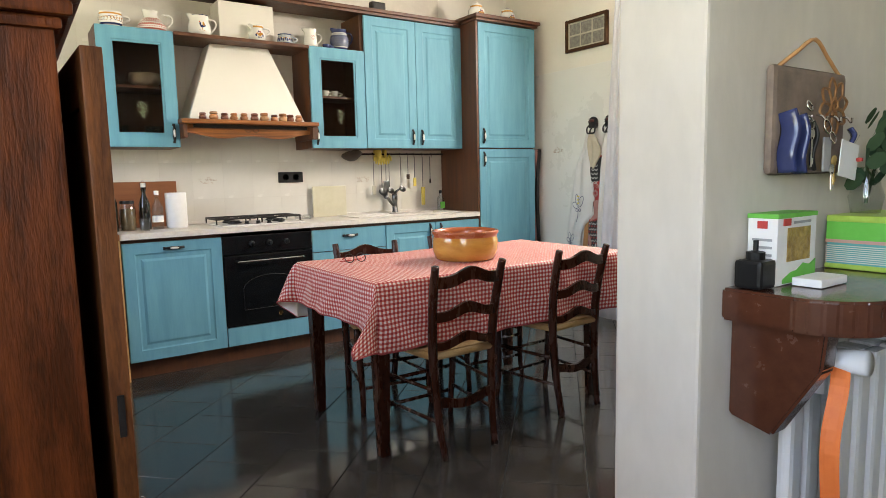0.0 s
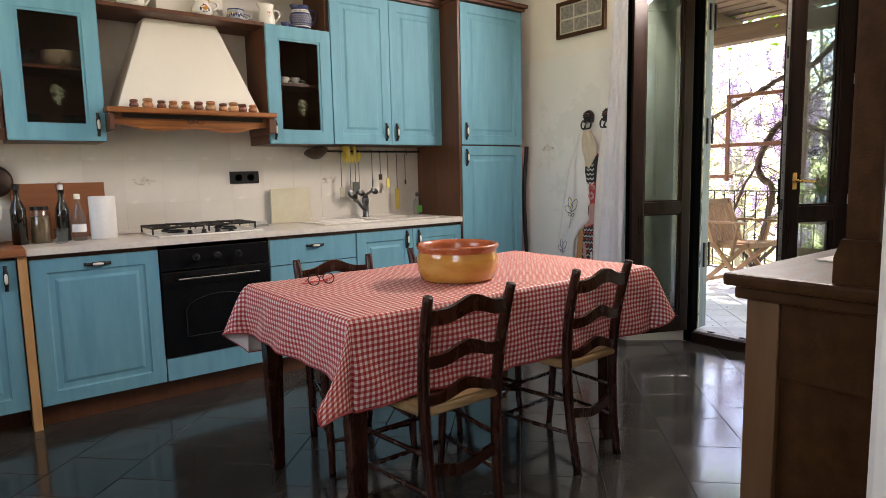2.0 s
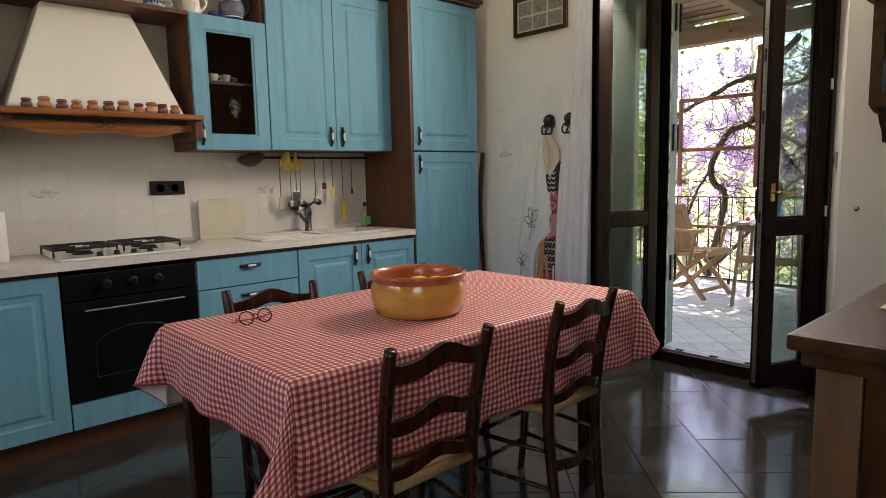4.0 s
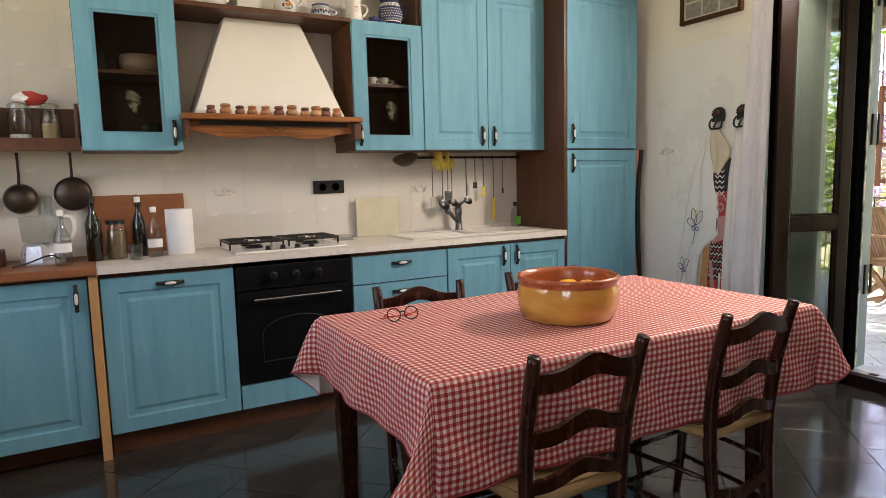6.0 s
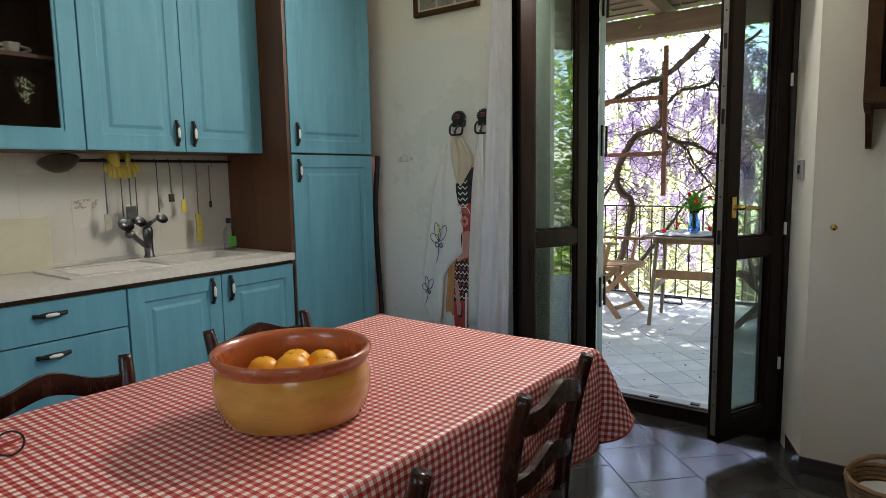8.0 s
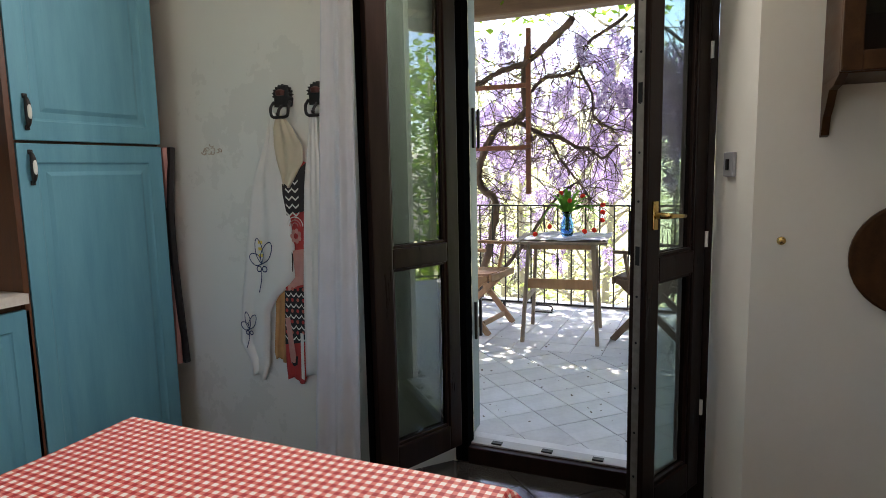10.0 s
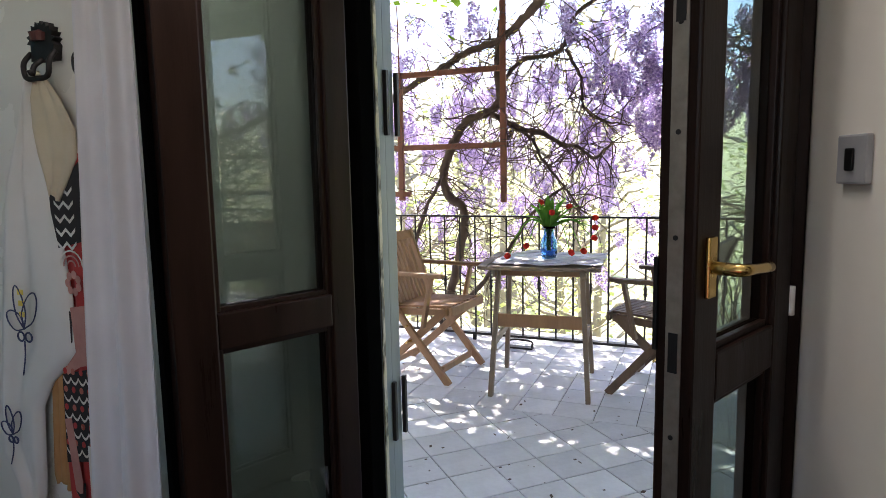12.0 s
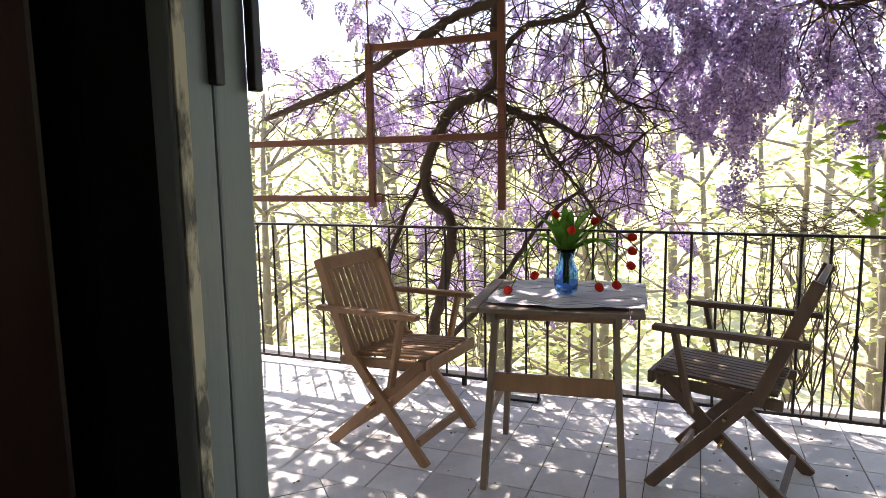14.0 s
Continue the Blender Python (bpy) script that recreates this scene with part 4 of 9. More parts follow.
part("seat", bm, RUSH, ch, "woven straw rush seat")
bm = bmesh.new()
for a, b in (((-0.16, -0.168), (0.16, -0.168)), ((-0.19, 0.182), (0.19, 0.182)), ((-0.155, -0.165), (-0.192, 0.182)), ((0.155, -0.165), (0.192, 0.182))):
    sweep(bm, [(*a, 0.432), (*b, 0.432)], 0.015, 8)
part("seat_rail", bm, RUSH, ch, "rush-wrapped seat rails", smooth=True)
for z, s in ((0.155, -1), (0.155, 1), (0.285, -1), (0.285, 1)):
    y0 = -0.178 if z < 0.2 else -0.170
    part("stretcher", rod([(s * 0.143, y0, z), (s * 0.183, 0.186, z)], [0.008, 0.009], 8), CHAIR, ch, smooth=True)
for z in (0.13, 0.25):
    part("stretcher", rod([(-0.183, 0.186, z), (0.183, 0.186, z)], 0.009, 8), CHAIR, ch, smooth=True)
bm = bmesh.new()
plank(bm, [(-0.145 + 0.29 * k / 16, 0.205 + 0.012 * math.cos(k / 16 * 2 * math.pi)) for k in range(17)] + [(0.145 - 0.29 * k / 16, 0.245 + 0.014 * math.cos(k / 16 * 2 * math.pi)) for k in range(17)], "y", -0.183, -0.170)
part("back_stretcher", bm, CHAIR, ch)
for s in (-1, 1):
    part("glide", turned([(0.011, 0), (0.011, 0.006), (0.0, 0.0065)], (s * 0.132, -0.205, 0.0), 10), WHITECERAMIC, ch, "pale felt glide")
ch.matrix_basis = pose(1.865, 2.415, 0, 0, 0, 0)
for x, y, rz in ((2.565, 2.455, 3), (1.905, 3.03, 171), (2.535, 3.035, 176)):
    copy_thing(ch, pose(x, y, 0, 0, 0, rz))

# the bowl of oranges
BX, BY = 2.198, 2.672
bw = thing("terracotta_bowl", (BX, BY, TZ + 0.002), "large round ochre-glazed terracotta bowl with a red rim", "bowl")
prof = [(0.0, 0.0), (0.135, 0.0), (0.150, 0.008), (0.163, 0.045), (0.166, 0.085), (0.160, 0.115)]
part("outside", turned(prof, (BX, BY, TZ + 0.003), 48), OCHREGLAZE, bw, "ochre glazed side", smooth=True)
part("rim", turned([(0.160, 0.115), (0.159, 0.122), (0.167, 0.130), (0.169, 0.140), (0.163, 0.146), (0.156, 0.143), (0.150, 0.125), (0.152, 0.08), (0.148, 0.04), (0.13, 0.014), (0.0, 0.012)], (BX, BY, TZ + 0.003), 48), TERRACOTTA, bw, "glazed terracotta rim and inside", smooth=True)
rnd = random.Random(3)
for x, y, z, r in ((-0.055, -0.045, 0.052, 0.038), (0.005, 0.01, 0.058, 0.039), (0.05, -0.05, 0.050, 0.037), (0.085, 0.0, 0.052, 0.037), (-0.02, 0.075, 0.050, 0.036), (0.0, -0.095, 0.05, 0.036), (0.06, 0.062, 0.05, 0.036)):
    bm = bmesh.new()
    bmesh.ops.create_icosphere(bm, subdivisions=3, radius=r)
    for v in bm.verts:
        v.co.z *= 0.93
        if v.co.z > r * 0.85:
            v.co.z -= 0.002
    sweep(bm, [(0, 0, r * 0.9), (0.0005, 0, r * 0.96)], 0.0022, 6, 1)
    bmesh.ops.translate(bm, vec=(BX + x, BY + y, TZ + z + 0.034), verts=bm.verts)
    o = part("orange_fruit", bm, [ORANGE, TULIPLEAF], None, smooth=True)
    tagged(o, "bright ripe orange lying in the bowl", "orange", "oranges in the bowl")

# spectacles on the cloth
gx, gy, gz = 1.72, 2.945, TZ + 0.004
sp = thing("spectacles", (gx, gy, gz), "dark folded reading glasses on the tablecloth", "glasses")
for s in (-1, 1):
    ring = [(gx + s * 0.032 + 0.024 * math.cos(a), gy - 0.004 + 0.008 * math.sin(a), gz + 0.022 + 0.020 * math.sin(a)) for a in [2 * math.pi * k / 20 for k in range(21)]]
    part("lens_rim", rod(ring, 0.0022, 6), INKBLACK, sp, smooth=True)
part("bridge", rod(spline([(gx - 0.009, gy, gz + 0.026), (gx, gy - 0.002, gz + 0.031), (gx + 0.009, gy, gz + 0.026)], 4), 0.002, 6), INKBLACK, sp, smooth=True)
for s in (-1, 1):
    part("temple", rod(spline([(gx + s * 0.056, gy + 0.002, gz + 0.026), (gx + s * 0.05, gy + 0.03, gz + 0.012), (gx - s * 0.03, gy + 0.045, gz + 0.003), (gx - s * 0.06, gy + 0.05, gz + 0.003)], 4), 0.002, 6), RED, sp, smooth=True)

# ---- the terrace door ----
LEAF_H = 2.42


def door_leaf(name, hinge, free, z0, label, lock):
    """A glazed leaf between two upright axes, with a cross rail; built along local x and then turned."""
    hv, fv = Vector((*hinge, 0)), Vector((*free, 0))
    w = (fv - hv).length
    ob = thing(name, (0, 0, 0), label, "door", "terrace door leaves", kind="structure")
    t, sa, sb = 0.029, 0.082 if lock else 0.068, 0.082 if lock else 0.092
    mid0, mid1 = 0.89, 0.968
    part("hinge_stile", boxes((0, sa, -t, t, z0, LEAF_H, 0.005)), FRAMEBROWN, ob)
    part("lock_stile", boxes((w - sb, w, -t, t, z0, LEAF_H, 0.005)), FRAMEBROWN, ob)
    part("bottom_rail", boxes((sa, w - sb, -t, t, z0, z0 + 0.105, 0.004)), FRAMEBROWN, ob)
    part("middle_rail", boxes((sa, w - sb, -t, t, mid0, mid1, 0.004)), FRAMEBROWN, ob)
    part("top_rail", boxes((sa, w - sb, -t, t, LEAF_H - 0.085, LEAF_H, 0.004)), FRAMEBROWN, ob)
    for a, b in ((z0 + 0.105, mid0), (mid1, LEAF_H - 0.085)):
        p = part("pane", boxes((sa - 0.008, w - sb + 0.008, -0.008, 0.008, a - 0.008, b + 0.008)), PANE, ob, "double-glazed pane, tinted for the shade behind it")
        p.visible_shadow = False
        bm = bmesh.new()
        for s in (-1, 1):
            y0, y1 = (s * 0.0085, s * 0.020) if s > 0 else (-0.020, -0.0085)
            for q in ((sa, sa + 0.011, a, b), (w - sb - 0.011, w - sb, a, b), (sa + 0.011, w - sb - 0.011, a, a + 0.011), (sa + 0.011, w - sb - 0.011, b - 0.011, b)):
                box(bm, q[0], q[1], y0, y1, q[2], q[3], 0.002)
        part("glazing_bead", bm, FRAMEBROWN, ob)
    if lock:
        bm = boxes((w + 0.0005, w + 0.0025, -0.012, 0.012, z0 + 0.03, LEAF_H - 0.03))
        part("lock_strip", bm, DULLSTEEL, ob, "steel lock strip on the door's edge")
        bm = bmesh.new()
        for k in range(14):
            z = 0.25 + k * 0.15
            sweep(bm, [(w + 0.002, 0.0, z), (w + 0.0035, 0.0, z)], 0.004, 8)
        for z in (0.95, 1.45, 1.75):
            box(bm, w + 0.002, w + 0.004, -0.007, 0.007, z, z + 0.06)
        part("screws", bm, BLACK, ob)
    else:
        part("rebate", boxes((w + 0.0005, w + 0.014, -t + 0.006, 0.004, z0 + 0.01, LEAF_H - 0.01, 0.002)), SHADEDFRAME, ob)
    for z in (0.35, 0.97, 1.62, 2.2):
        part("hinge_knuckle", turned([(0.009, 0), (0.009, 0.055), (0.0, 0.056)], (-0.012, lock * 0.05 - 0.025, z), 10), WHITECERAMIC, ob, "pale hinge knuckle", smooth=True)
    m = Matrix.Translation(hv) @ Matrix.Rotation(math.atan2(fv.y - hv.y, fv.x - hv.x), 4, "Z")
    ob.matrix_basis = m
    return ob, w


leaf_l, wl = door_leaf("door_1", (4.495, 3.030), (4.090, 3.204), 0.085, "dark brown glazed terrace door leaf folded open inwards", 0)
leaf_r, wr = door_leaf("door_2", (4.495, 2.095), (4.130, 2.258), 0.085, "dark brown glazed terrace door leaf with a brass lever, open", 1)
hp = boxes((wr - 0.056, wr - 0.028, 0.029, 0.037, 1.06, 1.15, 0.003))
part("lever_plate", hp, BRASS, leaf_r, "brass backplate")
part("lever", rod(spline([(wr - 0.042, 0.037, 1.105), (wr - 0.042, 0.075, 1.105), (wr - 0.055, 0.082, 1.105), (wr - 0.135, 0.082, 1.10)], 4), [0.010] * 5 + [0.009] * 4 + [0.008] * 4, 10), BRASS, leaf_r, "brass lever handle", smooth=True)
part("espagnolette", boxes((wr - 0.012, wr + 0.004, -0.032, -0.026, 0.98, 1.12)), BLACK, leaf_r, "black strike on the door's edge")

fr = thing("door_frame", (4.53, 2.54, 0), "dark brown wooden frame and sill of the terrace door", "door frame", kind="structure")
# the left jamb is coloured as shade; the right one keeps the brown
part("left_jamb", boxes((4.505, 4.575, 2.985, 3.0445, 0.0, 2.5, 0.004)), SHADEDFRAME, fr, "left jamb, blackened as in deep shade")
part("right_jamb", boxes((4.505, 4.575, 2.0455, 2.105, 0.0, 2.5, 0.004)), FRAMEBROWN, fr)
part("head", boxes((4.505, 4.575, 2.105, 2.985, 2.43, 2.5, 0.004)), FRAMEBROWN, fr)
part("sill", boxes((4.500, 4.575, 2.105, 2.985, -0.01, 0.070, 0.004)), FRAMEBROWN, fr)
part("threshold_strip", boxes((4.535, 4.60, 2.106, 2.984, 0.0705, 0.078, 0.002)), GREY, fr, "thin aluminium threshold strip")
bm = bmesh.new()
for y in (2.25, 2.42, 2.63, 2.85):
    box(bm, 4.545, 4.572, y, y + 0.045, 0.0782, 0.085, 0.002)
part("drain_caps", bm, BLACK, fr)
st = thing("stone_step", (4.6, 2.54, 0), "grey stone doorstep outside the terrace door", "step", kind="structure")
part("slab", boxes((4.576, 4.70, 2.046, 3.043, 0.0, 0.055, 0.004)), TERRACE, st)

sh = thing("folded_shutter", (4.68, 3.2, 0.08), "grey-green wooden shutter leaves folded against the outside wall", "shutter")
for k, x in enumerate((4.624, 4.686)):
    leaf = part("shutter_leaf", boxes((x, x + 0.056, 3.012 + k * 0.004, 3.46, 0.07, 2.45, 0.004)), SHUTTER, sh)
    for z in (0.5, 1.35, 2.1):
        part("shutter_hinge", boxes((x + 0.05, x + 0.064, 3.001, 3.013, z, z + 0.17, 0.002)), IRON, leaf, "black iron hinge")

FLAKED = surface("flaked_paint_edge", (0.03, 0.03, 0.028), (0.62, 0.56, 0.42), rough=0.8, scale=26, stretch=(1, 1, 0.35), fine=90, lo=0.42, hi=0.52, bump=0.5)
part("worn_edge", boxes((4.626, 4.642, 3.0085, 3.0118, 0.08, 2.44, 0.0008)), FLAKED, sh, "flaked cream paint along the edge")

# ---- terrace ----
TF = 0.02
terrace_floor = thing("terrace_floor", (6.0, 3.0, TF), "grey stone terrace tiles with dark joints and dry leaves", "floor", kind="structure")
part("bed", boxes((4.6205, 7.58, -1.2, 7.2, TF - 0.3, TF - 0.006)), TERRACEGROUT, terrace_floor)
part("kerb", boxes((7.56, 7.66, -1.2, 7.2, TF - 0.3, TF + 0.03, 0.006)), TERRACE, terrace_floor)
structure("house_wall_outside", boxes((4.30, 4.62, NORTH + 0.21, 7.2, -1.7, 3.0), (4.30, 4.62, -4.5, S0 - 0.21, -1.7, 3.0)), FACADE, "plastered outside wall of the house", "wall")

# terrace roof: planks on rafters, carried by a long beam
rf = thing("terrace_roof", (5.8, 3.0, 2.42), "weathered wooden terrace roof with beams and boards", "roof", kind="structure")
part("edge_beam", timber((6.92, -1.2, 2.505), (6.92, 7.2, 2.505), 0.15, 0.17, bevel=0.01), BEAM, rf)
for y in [-0.9 + 0.72 * k for k in range(12)]:
    part("rafter", timber((4.625, y, 2.80), (7.25, y, 2.63), 0.09, 0.12, bevel=0.006), BEAM, rf)
for k in range(17):
    x0 = 4.63 + k * 0.155
    zc = 2.872 - (x0 + 0.075 - 4.625) / 2.625 * 0.17
    part("roof_board", timber((x0 + 0.075, -1.2, zc + 0.0), (x0 + 0.075, 7.2, zc + 0.0), 0.150, 0.022, bevel=0.0), BEAM, rf)

# iron railing
RX = 7.42
rl = thing("balcony_railing", (RX, 3.0, TF), "black wrought-iron railing with thin upright bars", "railing", kind="structure")
part("top_rail", boxes((RX - 0.021, RX + 0.021, -1.1, 7.1, 0.925, 0.938, 0.003)), IRON, rl)
part("bottom_rail", boxes((RX - 0.008, RX + 0.008, -1.1, 7.1, 0.060, 0.076, 0.002)), IRON, rl)
bar, knot = None, None
for k in range(69):
    y = -1.0 + 0.1185 * k
    if bar is None:
        bar = part("bar", rod([(0, 0, 0.07), (0, 0, 0.93)], 0.0068, 8), IRON, None)
        kb = rod([(0, 0, 0.07), (0, 0, 0.40), (0, 0, 0.425), (0, 0, 0.44), (0, 0, 0.455), (0, 0, 0.48), (0, 0, 0.93)], [0.0068, 0.0068, 0.014, 0.009, 0.014, 0.0068, 0.0068], 8)
        knot = part("bar", kb, IRON, None)
        bar_mesh, knot_mesh = bar.data, knot.data
        bpy.data.objects.remove(bar), bpy.data.objects.remove(knot)
    ob = new("bar", knot_mesh if k % 3 == 0 else bar_mesh)
    ob.parent, ob.location = rl, (0, y - 3.0, -TF)
for y in (-1.0, 1.25, 3.75, 6.2):
    part("foot", boxes((RX - 0.012, RX + 0.012, y - 0.012, y + 0.012, TF - 0.006, 0.0605)), IRON, rl)

end_rail = thing("end_railing", (6.0, -1.15, TF), "black wrought-iron railing closing the terrace's end", "railing", kind="structure")
part("top_rail", boxes((4.63, RX - 0.022, -1.171, -1.129, 0.925, 0.938, 0.003)), IRON, end_rail)
part("bottom_rail", boxes((4.63, RX - 0.022, -1.158, -1.142, 0.060, 0.076, 0.002)), IRON, end_rail)
for k in range(23):
    ob = new("bar", knot_mesh if k % 3 == 0 else bar_mesh)
    ob.parent, ob.location = end_rail, (4.74 + 0.1185 * k - 6.0, 0, -TF)
for x in (4.74, 6.05, 7.30):
    part("foot", boxes((x - 0.012, x + 0.012, -1.162, -1.138, TF - 0.006, 0.0605)), IRON, end_rail)

# trellis
tr = thing("wooden_trellis", (7.47, 3.9, 1.0), "reddish-brown wooden trellis fixed above the railing", "trellis")
for y, z0, z1 in ((3.535, 1.03, 2.44), (4.34, 1.04, 1.99)):
    part("upright", timber((7.47, y, z0), (7.47, y, z1), 0.042, 0.030, across=(1, 0, 0)), TRELLIS, tr)
for y0, y1, z in ((3.555, 4.32, 1.965), (3.555, 4.32, 1.435), (4.36, 5.4, 1.435), (4.27, 5.4, 1.09)):
    part("crossbar", timber((7.475, y0, z), (7.475, y1, z), 0.030, 0.040, across=(0, 0, 1)), TRELLIS, tr)
part("wire_stay", rod([(7.47, 4.34, 1.97), (7.47, 4.345, 2.47)], 0.006, 6), TRELLIS, tr)
part("far_post", timber((7.47, 5.38, 0.94), (7.47, 5.38, 2.44), 0.042, 0.030, across=(1, 0, 0)), TRELLIS, tr)

# folding table
ft = thing("folding_table", (0, 0, 0), "small square teak folding table on the terrace", "table")
HT = 0.710
for k in range(6):
    part("top_slat", boxes((-0.312 + k * 0.1045, -0.212 + k * 0.1045, -0.27, 0.27, HT, HT + 0.018, 0.003)), TEAKGREY, ft)
for s in (-1, 1):
    part("top_end", boxes((-0.312, 0.311, s * 0.272 if s > 0 else -0.322, 0.322 if s > 0 else -0.272, HT, HT + 0.020, 0.004)), TEAKGREY, ft)
    part("top_rail", boxes((-0.27, 0.27, s * 0.235 - 0.011, s * 0.235 + 0.011, HT - 0.045, HT - 0.001, 0.003)), TEAKGREY, ft)
    for q in (-1, 1):
        part("leg", timber((q * 0.265, s * 0.262, 0.0), (q * 0.19, s * 0.222, HT - 0.001), 0.040, 0.026, across=(0, 1, 0)), TEAKGREY, ft)
    part("stretcher", boxes((-0.225, 0.225, s * 0.243 - 0.010, s * 0.243 + 0.010, 0.28, 0.315, 0.002)), TEAKGREY, ft)
part("cross_stretcher", boxes((-0.224, -0.204, -0.236, 0.236, 0.385, 0.455, 0.002)), TEAK, ft)
part("cross_stretcher", boxes((-0.205, -0.187, -0.22, 0.22, HT - 0.045, HT - 0.012, 0.002)), TEAK, ft)
ft.matrix_basis = pose(6.63, 3.045, TF, 0, 0, 7)

# folding armchairs
fc = thing("folding_armchair", (0, 0, 0), "slatted teak folding armchair with crossed legs", "chair", "teak armchairs on the terrace")
for s in (-1, 1):
    x = s * 0.225
    part("back_leg", timber((x, 0.265, 0.0), (x, -0.10, 0.43), 0.024, 0.045, across=(0, 0, 1)), TEAK, fc)
    part("back_post", timber((x, -0.10, 0.40), (x, -0.272, 0.852), 0.024, 0.045, across=(0, 0, 1)), TEAK, fc)
    xi = s * 0.198
    part("front_leg", timber((xi, -0.255, 0.0), (xi, 0.235, 0.435), 0.024, 0.045, across=(0, 0, 1)), TEAK, fc)
    part("seat_rail", timber((xi, -0.185, 0.400), (xi, 0.250, 0.425), 0.022, 0.040, across=(0, 0, 1)), TEAK, fc)
    bm = bmesh.new()
    xa = s * 0.253
    plank(bm, [(xa - 0.024, -0.26), (xa - 0.028, 0.05), (xa - 0.034, 0.19), (xa - 0.022, 0.255), (xa + 0.018, 0.255), (xa + 0.026, 0.19), (xa + 0.022, 0.0), (xa + 0.018, -0.26)], "z", 0.632, 0.654)
    bmesh.ops.bevel(bm, geom=bm.edges[:], offset=0.004, segments=2, affect="EDGES")
    part("armrest", bm, TEAK, fc)
    part("arm_support", timber((s * 0.253, 0.175, 0.632), (s * 0.2475, 0.11, 0.33), 0.020, 0.040, across=(1, 0, 0)), TEAK, fc)
    for p in ((x, -0.005, 0.33), (s * 0.243, 0.005, 0.235)):
        part("bolt", rod([(p[0] - 0.03, p[1], p[2]), (p[0] + 0.03, p[1], p[2])], 0.007, 8), BRASS, fc, "brass pivot bolt")
for k in range(10):
    x = -0.1665 + k * 0.037
    part("seat_slat", timber((x, -0.165, 0.4295), (x, 0.261, 0.4535), 0.028, 0.013, bevel=0.002), TEAK, fc)
for y in (-0.12, 0.06, 0.22):
    z = 0.4215 + (y + 0.185) / 0.435 * 0.025
    part("seat_bearer", boxes((-0.186, 0.186, y - 0.014, y + 0.014, z - 0.022, z - 0.001, 0.002)), TEAK, fc)
part("front_seat_board", boxes((-0.21, 0.21, 0.262, 0.285, 0.405, 0.455, 0.006)), TEAK, fc)
for t, h in ((0.03, 0.045), (0.94, 0.062)):
    a = Vector((0, -0.10, 0.40)).lerp(Vector((0, -0.272, 0.852)), t)
    b = Vector((0, -0.10, 0.40)).lerp(Vector((0, -0.272, 0.852)), t + 0.001)
    bm = timber((-0.213, a.y, a.z), (0.213, a.y, a.z), 0.022, h, across=(0, -0.235, 0.485))
    part("back_rail", bm, TEAK, fc)
for k in range(10):
    xx = -0.1755 + k * 0.039
    a = Vector((xx, -0.10, 0.40)).lerp(Vector((xx, -0.272, 0.852)), 0.06)
    b = Vector((xx, -0.10, 0.40)).lerp(Vector((xx, -0.272, 0.852)), 0.90)
    part("back_slat", timber(a, b, 0.029, 0.011, across=(0, -0.485, -0.235)), TEAK, fc)
for y, z in ((0.20, 0.075), (-0.19, 0.058)):
    part("foot_bar", boxes((-0.186, 0.186, y - 0.010, y + 0.010, z - 0.018, z + 0.018, 0.003)), TEAK, fc)
fc.matrix_basis = pose(6.672, 3.79, TF, 0, 0, 173.5)
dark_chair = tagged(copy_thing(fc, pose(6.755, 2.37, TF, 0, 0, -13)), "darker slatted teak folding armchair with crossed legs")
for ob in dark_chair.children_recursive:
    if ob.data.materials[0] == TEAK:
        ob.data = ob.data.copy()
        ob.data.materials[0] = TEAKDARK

# ---- wisteria over the railing ----
def uneven(points, amount, seed, steps=7):
    rnd = random.Random(seed)
    out = spline(points, steps)
    return [p + Vector((rnd.uniform(-1, 1), rnd.uniform(-1, 1), rnd.uniform(-1, 1))) * amount for p in out]


def limb_radii(n, a, b, seed):
    rnd = random.Random(seed)
    return [(a + (b - a) * k / max(1, n - 1)) * rnd.uniform(0.86, 1.16) for k in range(n)]


